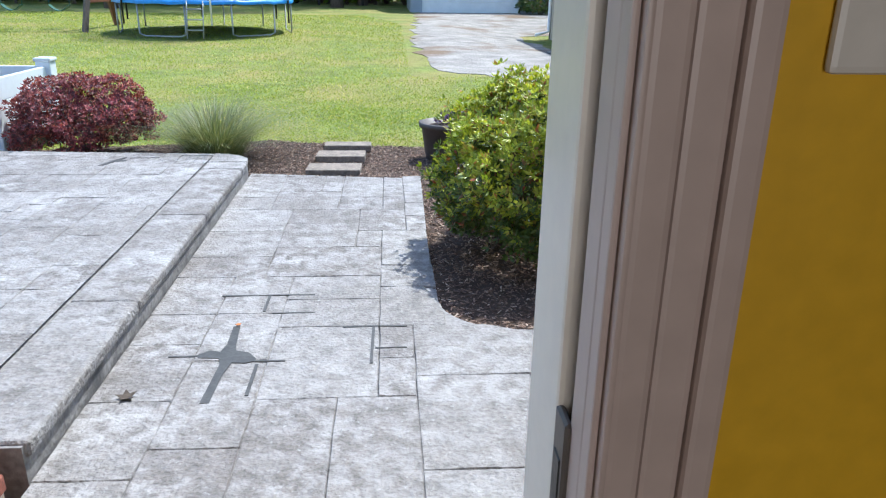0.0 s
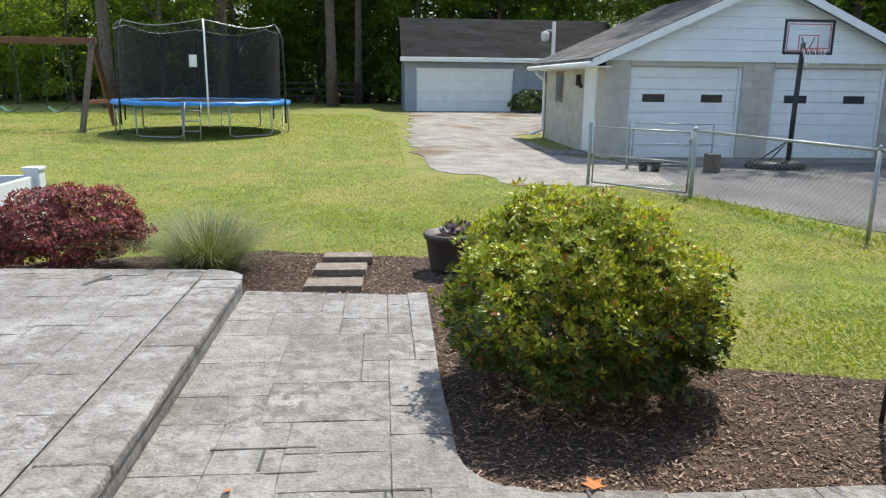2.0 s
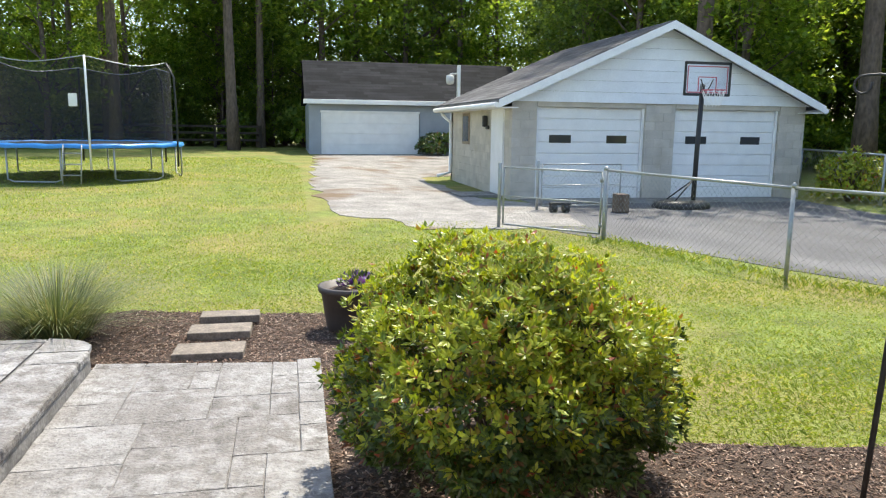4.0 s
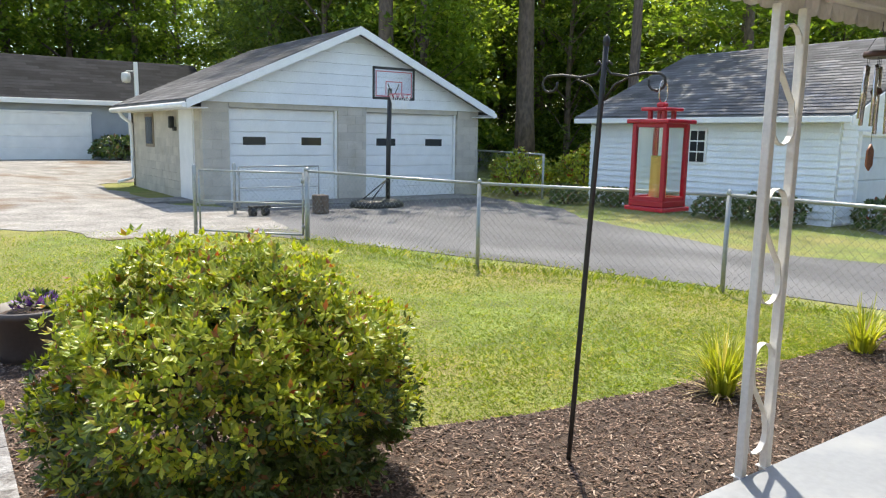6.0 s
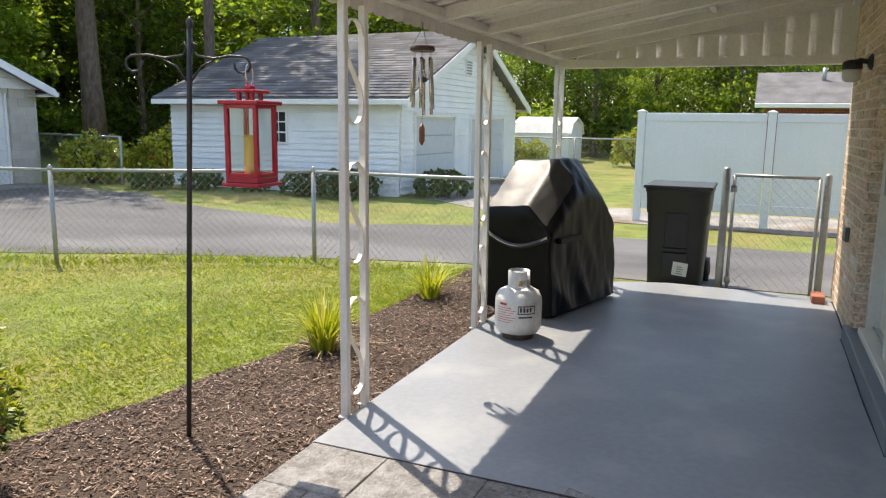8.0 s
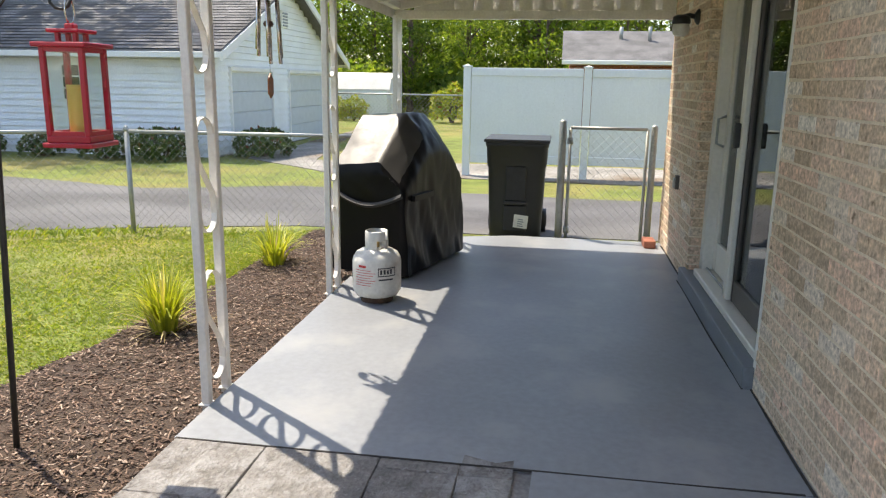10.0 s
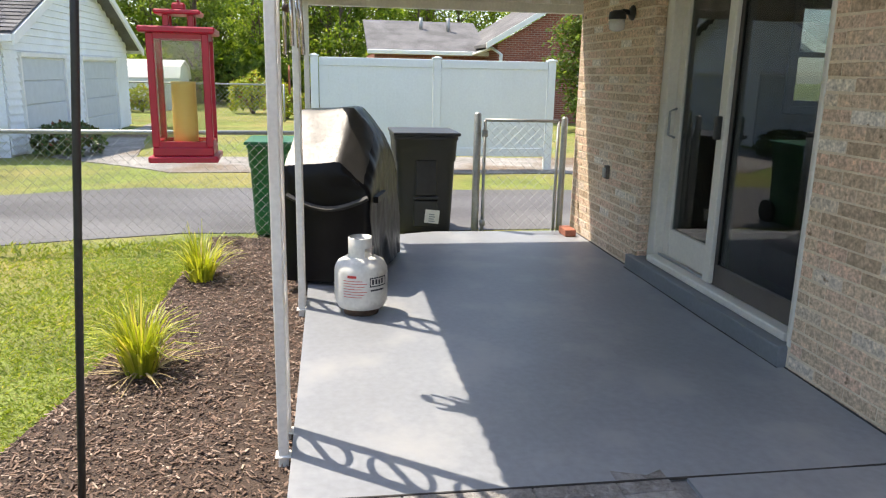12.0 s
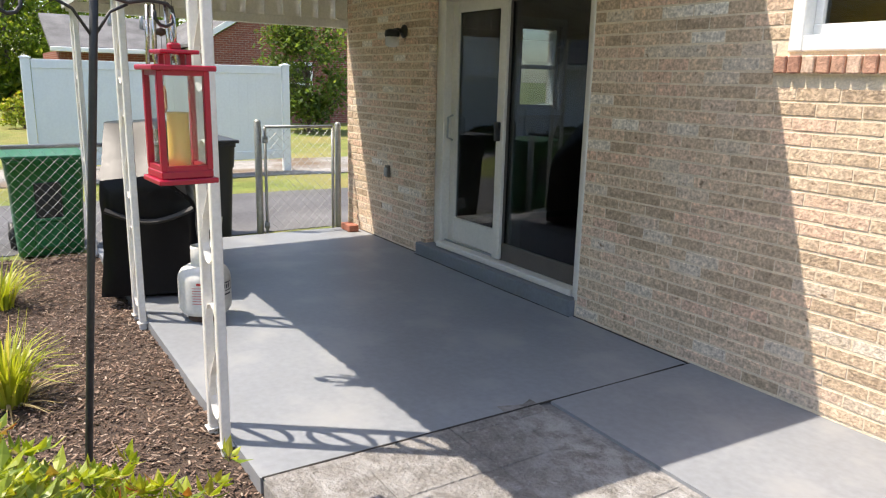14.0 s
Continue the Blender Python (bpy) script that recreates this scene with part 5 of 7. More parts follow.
for x, y, top, r in ((6.84, 0.66, 1.02, 0.03), (6.87, 1.47, 1.05, 0.034), (3.41, 12.67, 0.9, 0.03), (4.88, 15.05, 0.82, 0.03)):
    bm = bmesh.new()
    tube(bm, [(x, y, -0.4), (x, y, top), (x, y, top + 0.02)], r, 12, radii=[r, r, r * 0.6])
    solid("gate_post", bm, M_GALV, "galvanised steel gate post", "post", "gate posts")
bm = bevelled(6.42, 0.63, 0.001, 6.62, 0.73, 0.066, 0.006, 1)
solid("loose_brick", bm, M_REDBRICK, "orange-red brick lying on the porch edge", "brick")
bm = bevelled(6.3, 14.4, -0.14, 6.55, 14.65, 0.22, 0.01, 1)
solid("wooden_block", bm, M_BARK, "weathered wooden block beside the drive gate", "block")
bm = bmesh.new()
for u in (0, 0.25):
    tube(bm, [(5.0 + u, 14.6, -0.06), (5.12 + u, 14.6, -0.06)], 0.08, 14)
box(bm, 5.0, 14.55, 0.0, 5.4, 14.7, 0.05)
solid("gate_wheel_dolly", bm, M_BLACK, "small dark wheeled gate support", "dolly")

# ---------- basketball hoop ----------
hp = thing("basketball_hoop", "portable basketball hoop with clear backboard", "basketball hoop", 8.36, 15.2, -0.15)
bm = bmesh.new()
prev = None
for r, z in ((0.62, 0.0), (0.64, 0.05), (0.6, 0.13), (0.45, 0.17)):
    ring = [bm.verts.new((r * 1.0 * math.cos(a) - 0.25, r * 0.7 * math.sin(a), z)) for a in (2 * math.pi * k / 20 for k in range(20))]
    if prev:
        for i in range(20):
            bm.faces.new((prev[i], prev[(i + 1) % 20], ring[(i + 1) % 20], ring[i])).smooth = True
    prev = ring
bm.faces.new(prev)
part("base", bm, M_BLACK, hp, "black plastic ballast base")
bm = bmesh.new()
tube(bm, [(0.02, 0, 0.05), (0.03, 0, 1.2), (0.06, 0, 2.55)], 0.05, 12)
part("pole", bm, M_BLACK, hp)
for s in (-1, 1):
    bm = bmesh.new()
    tube(bm, [(-0.55, s * 0.2, 0.12), (0, 0, 0.6)], 0.015, 8)
    part("strut", bm, M_BLACK, hp)
M_ACRYL = glass_mat("backboard_acrylic", (0.88, 0.9, 0.95))
bm = bmesh.new()
box(bm, -0.36, -0.06, 2.35, 0.6, -0.05, 2.95)
bd = part("backboard", bm, M_ACRYL, hp, "clear backboard")
bd.visible_shadow = False
M_PINKRED = mat("faded_red_paint", (0.45, 0.1, 0.13), 0.5, vary=0.1)
for u0, u1, z0, z1, m in ((-0.4, 0.64, 2.31, 2.365, M_BLACK), (-0.4, 0.64, 2.94, 2.995, M_BLACK), (-0.41, -0.355, 2.32, 2.985, M_BLACK), (0.595, 0.65, 2.32, 2.985, M_BLACK), (-0.33, 0.57, 2.37, 2.395, M_PINKRED), (-0.33, 0.57, 2.89, 2.91, M_PINKRED), (-0.335, -0.315, 2.37, 2.91, M_PINKRED), (0.555, 0.575, 2.37, 2.91, M_PINKRED), (-0.09, 0.33, 2.68, 2.70, M_PINKRED), (-0.09, -0.07, 2.4, 2.70, M_PINKRED), (0.31, 0.33, 2.4, 2.70, M_PINKRED)):
    part("backboard_frame", bevelled(u0, -0.075, z0, u1, -0.062, z1, 0.003, 1), m, hp)
for s in (-1, 1):
    bm = bmesh.new()
    tube(bm, [(0.12, -0.04, 2.35), (0.12 + s * 0.14, -0.05, 2.65)], 0.012, 6)
    part("board_arm", bm, M_BLACK, hp)
bm = bmesh.new()
tube(bm, [(0.12 + 0.23 * math.cos(a), -0.32 + 0.23 * math.sin(a), 2.42) for a in (2 * math.pi * k / 24 for k in range(25))], 0.01, 6)
part("rim", bm, M_PINKRED, hp, "red rim")
bm = bmesh.new()
for k in range(12):
    for s in (1, -1):
        a0, a1, a2 = (2 * math.pi * (k + s * 0.5 * j) / 12 for j in range(3))
        tube(bm, [(0.12 + 0.23 * math.cos(a0), -0.32 + 0.23 * math.sin(a0), 2.42), (0.12 + 0.18 * math.cos(a1), -0.32 + 0.18 * math.sin(a1), 2.25), (0.12 + 0.13 * math.cos(a2), -0.32 + 0.13 * math.sin(a2), 2.1)], 0.005, 4)
part("net", bm, M_WHITE, hp, "white net")


# ---------- garden beds ----------
BED = [(0.24, 5.69), (0.22, 4.2), (0.215, 3.5)] + ARC[1:] + [(1.2, 2.945), (2.45, 2.955), (6.75, 2.965), (6.83, 3.85), (5.0, 3.88), (3.6, 3.98), (2.6, 4.1), (1.9, 4.25), (1.55, 4.7), (1.3, 5.4), (0.9, 6.2), (0.6, 7.05), (-1.2, 7.4), (-3.9, 7.0), (-3.9, 6.15), (-2.2, 6.07), (-1.4, 6.02), (-1.12, 5.86)]


def inside(x, y, poly):
    hit = False
    for (x0, y0), (x1, y1) in zip(poly, poly[1:] + poly[:1]):
        if (y0 > y) != (y1 > y) and x < (x1 - x0) * (y - y0) / (y1 - y0) + x0:
            hit = not hit
    return hit


def bed_z(x, y):
    return -0.055 + 0.03 * noise.noise((x * 2.2, y * 2.2, 3)) + 0.03 * math.exp(-((x - 1) ** 2 + (y - 4) ** 2))


bm = bmesh.new()
bm.faces.new([bm.verts.new((x, y, 0)) for x, y in BED])
for axis, lo, hi in ((0, -3.9, 6.9), (1, 2.9, 7.4)):
    k = lo + 0.15
    while k < hi:
        co, no = [0, 0, 0], [0, 0, 0]
        co[axis], no[axis] = k, 1
        bmesh.ops.bisect_plane(bm, geom=bm.verts[:] + bm.edges[:] + bm.faces[:], plane_co=co, plane_no=no)
        k += 0.15
for v in bm.verts:
    v.co.z = bed_z(v.co.x, v.co.y) + 0.006 * noise.noise(v.co * 12)
bmesh.ops.recalc_face_normals(bm, faces=bm.faces[:])
if bm.faces[0].normal.z < 0:
    bmesh.ops.reverse_faces(bm, faces=bm.faces[:])
for f in bm.faces:
    f.smooth = True
setting("mulch_bed", bm, M_MULCH_SOIL, "dark brown bark mulch bed", "garden bed", tidy=False)


def cloud(name, verts, faces, material, label, category, kind="stuff", parent=None, smooth_faces=False):
    me = bpy.data.meshes.new(name)
    me.from_pydata(verts, [], faces)
    me.materials.append(material)
    if smooth_faces:
        me.polygons.foreach_set("use_smooth", [True] * len(me.polygons))
    ob = new(name, me)
    if parent:
        ob.parent = parent
        return tagged(ob, label)
    return tagged(ob, label, category, kind=kind)


rnd = random.Random(21)
verts, faces = [], []
made = 0
while made < 42000:
    x, y = rnd.uniform(-3.9, 6.85), rnd.uniform(2.9, 7.45)
    if not inside(x, y, BED) or (x < -1.2 and rnd.random() < 0.6):
        continue
    made += 1
    ln, w, t = 0.004 + 0.017 * rnd.random() ** 2, rnd.uniform(0.002, 0.0055), rnd.uniform(0.001, 0.003)
    m = pose(x, y, bed_z(x, y) + rnd.uniform(0.001, 0.014), rnd.uniform(-22, 22), rnd.uniform(-22, 22), rnd.uniform(0, 360))
    k = len(verts)
    verts += [m @ Vector(p) for p in ((-ln, -w, 0), (ln, -w * 0.6, 0), (ln * 0.9, w, 0), (-ln, w * 0.7, 0), (-ln, -w, t), (ln, -w * 0.6, t), (ln * 0.9, w, t), (-ln, w * 0.7, t))]
    faces += [(k + 4, k + 5, k + 6, k + 7), (k, k + 1, k + 5, k + 4), (k + 1, k + 2, k + 6, k + 5), (k + 2, k + 3, k + 7, k + 6), (k + 3, k, k + 4, k + 7)]
cloud("bark_chips", verts, faces, M_MULCH, "loose brown bark mulch chips", "mulch")

# lawn blades near the walk, thinning with distance
rnd = random.Random(5)
verts, faces = [], []
made = 0
while made < 115000:
    q = rnd.random()
    x, y = rnd.uniform(-6.5, 8.2), 3.8 + 10.5 * q * q
    if rnd.random() < smooth(9.5, 14.0, y):
        continue
    if inside(x, y, BED) or x < -1.0 and y < 6.3 or x > 6.7 and y < 4.0 or (x > 5 and y > 18.5 - 2.0 * x):
        continue
    made += 1
    g = noise.noise((x * 0.7, y * 0.7, 2)) + 0.5 * noise.noise((x * 2.5, y * 2.5, 4))
    h = (0.014 + 0.012 * rnd.random() + 0.008 * g) * (1 + 0.02 * (y - 4))
    w = (0.0022 + 0.0015 * rnd.random()) * (1 + 0.13 * (y - 4))
    a, le = rnd.uniform(0, 6.283), rnd.uniform(0.5, 2.0)
    dx, dy = math.cos(a), math.sin(a)
    z = ground_z(x, y) + 0.012 * noise.noise((x * 0.8, y * 0.8, 0)) - 0.004
    k = len(verts)
    verts += [(x - dy * w, y + dx * w, z), (x + dy * w, y - dx * w, z), (x + dx * h * le * 0.4 + dy * w * 0.7, y + dy * h * le * 0.4 - dx * w * 0.7, z + h * 0.7), (x + dx * h * le, y + dy * h * le, z + h)]
    faces += [(k, k + 1, k + 2), (k, k + 2, k + 3)]
made = 0
while made < 70000:
    q = rnd.random()
    x, y = rnd.uniform(-15, 3.2), 10.5 + 21 * q ** 1.6
    if rnd.random() > smooth(10.5, 14.0, y) or x > 0.4 and y > 13.4 or x > 4.2 - 0.25 * (y - 10.5):
        continue
    made += 1
    g = noise.noise((x * 0.45, y * 0.3, 2)) + 0.6 * noise.noise((x * 1.7, y * 1.1, 4))
    h, w = (0.024 + 0.02 * rnd.random() + 0.012 * g) * (1 + 0.015 * (y - 10)), (0.005 + 0.004 * rnd.random()) * (1 + 0.05 * (y - 10))
    a, le = rnd.uniform(0, 6.283), rnd.uniform(0.4, 1.6)
    dx, dy = math.cos(a), math.sin(a)
    z = ground_z(x, y) + 0.012 * noise.noise((x * 0.8, y * 0.8, 0)) - 0.006
    k = len(verts)
    verts += [(x - dy * w, y + dx * w, z), (x + dy * w, y - dx * w, z), (x + dx * h * le, y + dy * h * le, z + h)]
    faces.append((k, k + 1, k + 2))
for (x0, y0), (x1, y1), n, tall in (((6.86, 2.9), (6.72, 5.72), 900, 0.06), ((6.72, 5.72), (5.38, 8.14), 1000, 0.075), ((5.38, 8.14), (4.64, 11.3), 900, 0.07), ((6.6, 6.9), (5.0, 10.6), 700, 0.05), ((2.2, 12.4), (0.85, 15.2), 260, 0.025)):
    for i in range(n):
        f = rnd.random()
        x, y = x0 + (x1 - x0) * f + rnd.gauss(0, 0.14), y0 + (y1 - y0) * f + rnd.gauss(0, 0.14)
        z = ground_z(x, y) - 0.004
        h, a, w = tall * rnd.uniform(0.3, 1.1), rnd.uniform(0, 6.283), 0.0035 + 0.0002 * y
        dx, dy, le = math.cos(a), math.sin(a), rnd.uniform(0.3, 1.3)
        k = len(verts)
        verts += [(x - dy * w, y + dx * w, z), (x + dy * w, y - dx * w, z), (x + dx * h * le * 0.4 + dy * w * 0.7, y + dy * h * le * 0.4 - dx * w * 0.7, z + h * 0.7), (x + dx * h * le, y + dy * h * le, z + h)]
        faces += [(k, k + 1, k + 2), (k, k + 2, k + 3)]
cloud("grass", verts, faces, M_GRASS, "mown sunlit lawn grass", "grass")

# ---------- leaf builders ----------
def leaf_quads(verts, faces, p, way, side, ln, w, fold=0.25):
    """A pointed leaf of four triangles, folded along its midrib."""
    up = way.cross(side).normalized()
    k = len(verts)
    verts += [p, p + way * ln * 0.45 + side * w + up * w * fold, p + way * ln * 0.45 - side * w + up * w * fold, p + way * ln * 0.5, p + way * ln - up * ln * 0.12]
    faces += [(k, k + 3, k + 1), (k, k + 2, k + 3), (k + 1, k + 3, k + 4), (k + 3, k + 2, k + 4)]


def unit(rnd):
    while True:
        v = Vector((rnd.uniform(-1, 1), rnd.uniform(-1, 1), rnd.uniform(-1, 1)))
        if 0.05 < v.length < 1:
            return v.normalized()


def shrub(name, label, category, x, y, z, rx, ry, h, whorls, ln, w, material, stem_mat, seed, per=6, low=0.12, lump=0.18, bright=None, group=""):
    """A rounded shrub: forked stems and whorls of leaves in a lumpy shell."""
    rnd = random.Random(seed)
    b = thing(name, label, category, x, y, z, group=group)
    bm = bmesh.new()
    for i in range(14):
        a = 2.4 * i
        d = Vector((math.cos(a) * rx * 0.62, math.sin(a) * ry * 0.62, h * (0.5 + 0.35 * rnd.random())))
        mid = d * 0.5 + Vector((rnd.uniform(-0.06, 0.06), rnd.uniform(-0.06, 0.06), 0.02))
        tube(bm, [(rnd.uniform(-0.05, 0.05), rnd.uniform(-0.05, 0.05), -0.05), mid, d], 0.01, 5, radii=[0.013 * h, 0.009 * h, 0.004 * h])
        for j in range(3):
            e = mid + Vector((rnd.uniform(-1, 1) * rx * 0.4, rnd.uniform(-1, 1) * ry * 0.4, h * rnd.uniform(0.1, 0.4)))
            tube(bm, [mid, e], 0.005, 4, radii=[0.006 * h, 0.003 * h])
    part("branchwork", bm, stem_mat, b)
    groups = {0: ([], []), 1: ([], [])}
    for i in range(whorls):
        d = unit(rnd)
        if d.z < -0.75:
            continue
        shell = rnd.random() ** 0.35
        r = 1 + lump * noise.noise(d * 2.6 + Vector((seed, 0, 0))) + 0.1 * noise.noise(d * 7 + Vector((0, seed, 0)))
        r *= 0.62 + 0.38 * shell
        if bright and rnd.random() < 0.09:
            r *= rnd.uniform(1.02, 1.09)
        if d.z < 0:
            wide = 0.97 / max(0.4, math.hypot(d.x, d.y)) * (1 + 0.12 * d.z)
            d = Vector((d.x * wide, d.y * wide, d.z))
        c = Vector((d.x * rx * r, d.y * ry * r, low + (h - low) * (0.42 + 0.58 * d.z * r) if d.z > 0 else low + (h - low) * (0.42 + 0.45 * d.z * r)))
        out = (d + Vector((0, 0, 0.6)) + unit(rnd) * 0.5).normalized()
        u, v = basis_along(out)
        # upper outer whorls go lighter: new growth plus a sunlit top put into the colour
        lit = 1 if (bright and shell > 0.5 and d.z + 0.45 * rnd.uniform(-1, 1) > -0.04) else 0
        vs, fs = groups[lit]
        for j in range(per):
            a = 2 * math.pi * j / per + rnd.random()
            side = u * math.cos(a) + v * math.sin(a)
            way = (side + out * rnd.uniform(0.25, 0.9)).normalized()
            l2 = ln * rnd.uniform(0.7, 1.15)
            leaf_quads(vs, fs, c + way * 0.004, way, way.cross(out).normalized(), l2, w * l2 / ln)
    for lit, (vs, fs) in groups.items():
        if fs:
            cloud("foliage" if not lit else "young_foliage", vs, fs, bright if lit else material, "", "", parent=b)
    return b


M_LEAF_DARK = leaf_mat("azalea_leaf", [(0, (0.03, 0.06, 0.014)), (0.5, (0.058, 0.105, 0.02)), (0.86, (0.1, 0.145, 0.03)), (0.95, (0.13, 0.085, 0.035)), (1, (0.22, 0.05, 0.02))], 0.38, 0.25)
# new yellow-green growth, brightened in colour for the bush's sunlit upper side
M_LEAF_YOUNG_LIT = leaf_mat("azalea_young_lit_leaf", [(0, (0.12, 0.19, 0.02)), (0.35, (0.25, 0.32, 0.03)), (0.8, (0.42, 0.46, 0.055)), (0.95, (0.24, 0.17, 0.045)), (1, (0.3, 0.06, 0.03))], 0.38, 0.4)
M_TWIG = mat("twig", (0.1, 0.07, 0.05), 0.9, vary=0.25, scale=10, fine=60)
shrub("azalea_bush", "large rounded azalea bush with yellow-green new leaves, coloured sunlit on top", "bush", 0.975, 4.05, -0.03, 0.68, 0.66, 0.985, 7800, 0.04, 0.0088, M_LEAF_DARK, M_TWIG, 3, per=7, low=0.08, lump=0.3, bright=M_LEAF_YOUNG_LIT)
M_BARB = leaf_mat("barberry_leaf", [(0, (0.06, 0.026, 0.03)), (0.45, (0.15, 0.042, 0.052)), (0.8, (0.32, 0.065, 0.08)), (1, (0.5, 0.2, 0.18))], 0.45, 0.3)
shrub("barberry_bush", "rounded dark red barberry bush beside the terrace", "bush", -2.72, 6.75, -0.02, 0.62, 0.52, 0.68, 4600, 0.034, 0.0095, M_BARB, M_TWIG, 7, per=5, low=0.05, lump=0.3)


def tuft(name, label, category, x, y, z, n, h, spread, w, material, seed, droop=0.5, group=""):
    rnd = random.Random(seed)
    verts, faces = [], []
    for i in range(n):
        a = rnd.uniform(0, 6.283)
        d = Vector((math.cos(a), math.sin(a), 0))
        s = Vector((-d.y, d.x, 0)) * w
        r0, reach, hh = rnd.uniform(0, spread * 0.25), rnd.uniform(0.15, 1.0) * spread, h * rnd.uniform(0.6, 1.1)
        k = len(verts)
        for f in (0, 0.35, 0.7, 1.0):
            p = d * (r0 + reach * f ** 1.5) + Vector((0, 0, hh * (f * (1 + droop * 0.5) - droop * (reach / spread) * f ** 2.5)))
            ww = 1 - f * 0.85
            verts += [p - s * ww, p + s * ww + Vector((0, 0, 0.0))]
        for j in range(3):
            faces.append((k + 2 * j, k + 2 * j + 1, k + 2 * j + 3, k + 2 * j + 2))
    ob = cloud(name, verts, faces, material, label, category, kind="")
    if group:
        tagged(ob, group=group)
    ob.location = (x, y, z)
    return ob


M_FESCUE = leaf_mat("blue_fescue", [(0, (0.09, 0.125, 0.06)), (0.6, (0.16, 0.2, 0.1)), (1, (0.32, 0.3, 0.17))], 0.6, 0.25)
M_LILY = leaf_mat("daylily_leaf", [(0, (0.22, 0.28, 0.025)), (0.6, (0.4, 0.44, 0.05)), (0.93, (0.56, 0.56, 0.1)), (1, (0.58, 0.48, 0.27))], 0.45, 0.4)
tuft("ornamental_grass", "mound of fine grey-green ornamental grass", "grass clump", -1.58, 6.72, -0.05, 1500, 0.46, 1.0, 0.0034, M_FESCUE, 4, 0.5)
tuft("daylily", "clump of bright yellow-green daylily leaves in mulch", "plant", 3.77, 3.73, -0.06, 190, 0.34, 0.31, 0.0095, M_LILY, 5, 0.75, "daylilies along the porch")
tuft("daylily", "smaller clump of yellow-green daylily leaves in mulch", "plant", 5.42, 3.71, -0.06, 140, 0.31, 0.34, 0.009, M_LILY, 6, 0.75, "daylilies along the porch")
M_STRAW = leaf_mat("dry_leaf", [(0, (0.3, 0.22, 0.1)), (1, (0.45, 0.36, 0.2))], 0.8, 0.15)
tuft("dead_leaves", "withered straw leaves round the daylily", "dead leaves", 3.77, 3.73, -0.05, 46, 0.07, 0.38, 0.008, M_STRAW, 15, 0.9)

# stepping stones
M_STEPSTONE = mat("weathered_stone", (0.2, 0.17, 0.14), 0.9, vary=0.28, scale=12, fine=60, bump=0.7, bump_dist=0.006)
for i, (x0, x1, y0, y1, z1) in enumerate(((-0.70, -0.25, 5.99, 6.25, -0.005), (-0.66, -0.22, 6.44, 6.68, 0.012), (-0.62, -0.18, 6.85, 7.05, 0.02))):
    bm = bevelled(x0, y0, z1 - 0.06, x1, y1, z1, 0.01, 2)
    for v in bm.verts:
        v.co += Vector((noise.noise(v.co * 5), noise.noise(v.co * 5 + Vector((3, 0, 0))), 0.3 * noise.noise(v.co * 4))) * 0.012
    solid("stepping_stone", bm, M_STEPSTONE, "grey rectangular stepping stone in mulch", "stone", "stepping stones")
# flower pot
M_POT = mat("dark_plastic_pot", (0.06, 0.05, 0.048), 0.55, vary=0.15, scale=6, fine=50, bump=0.15)
fp = thing("flower_pot", "dark round tub with purple pansies", "flower pot", 0.5, 6.62, -0.06)
bm = bmesh.new()
lathe(bm, [(0.0, 0.0), (0.165, 0.0), (0.18, 0.06), (0.215, 0.3), (0.235, 0.305), (0.24, 0.345), (0.22, 0.35), (0.2, 0.3), (0.0, 0.3)], 32, caps=False)
part("tub", bm, M_POT, fp)
bm = bmesh.new()
lathe(bm, [(0.205, 0.29), (0.15, 0.315), (0.0, 0.32)], 20)
part("soil", bm, M_MULCH_SOIL, fp)
M_PANSY = leaf_mat("pansy_petal", [(0, (0.09, 0.03, 0.25)), (0.7, (0.2, 0.08, 0.42)), (1, (0.45, 0.35, 0.55))], 0.6, 0.2)
for mat_, n, nm in ((M_LEAF_DARK, 150, "leaves"), (M_PANSY, 80, "blooms")):
    vs, fs = [], []
    for i in range(n):
        d = unit(rnd)
        c = Vector((0.06 + d.x * 0.13, d.y * 0.13, 0.34 + abs(d.z) * 0.08))
        way = (d + Vector((0, 0, 0.6))).normalized()
        leaf_quads(vs, fs, c, way, basis_along(way)[0], 0.05, 0.02, 0.3)
    cloud(nm, vs, fs, mat_, "purple pansy blooms" if nm == "blooms" else "", "", parent=fp)
# white raised planter
rb = thing("raised_planter", "white vinyl raised garden bed with capped posts", "planter", 0, 0, 0)
for x, y in ((-3.41, 6.62), (-3.41, 7.75), (-5.6, 6.62), (-5.6, 7.75)):
    p = part("post", bevelled(x - 0.07, y - 0.07, -0.2, x + 0.07, y + 0.07, 0.68, 0.006, 1), M_VINYL, rb)
    part("cap", bevelled(x - 0.082, y - 0.082, 0.68, x + 0.082, y + 0.082, 0.715, 0.01, 2), M_VINYL, p)
for k in range(3):
    z = 0.06 + k * 0.192
    for y in (6.62, 7.75):
        part("side_board", bevelled(-5.53, y - 0.022, z, -3.48, y + 0.022, z + 0.188, 0.004, 1), M_VINYL, rb)
    for x in (-3.41, -5.6):
        part("side_board", bevelled(x - 0.022, 6.69, z, x + 0.022, 7.68, z + 0.188, 0.004, 1), M_VINYL, rb)
bm = bmesh.new()
box(bm, -5.57, 6.65, -0.1, -3.44, 7.72, 0.5)
part("soil", bm, M_MULCH_SOIL, rb)
# fallen leaves and stains on the patio
M_OAK = mat("oak_leaf", (0.45, 0.16, 0.045), 0.8, vary=0.2, scale=40, fine=120, bump=0.2)
M_DEADLEAF = mat("dead_leaf", (0.06, 0.045, 0.032), 0.85, vary=0.25, scale=40, fine=120, bump=0.3)
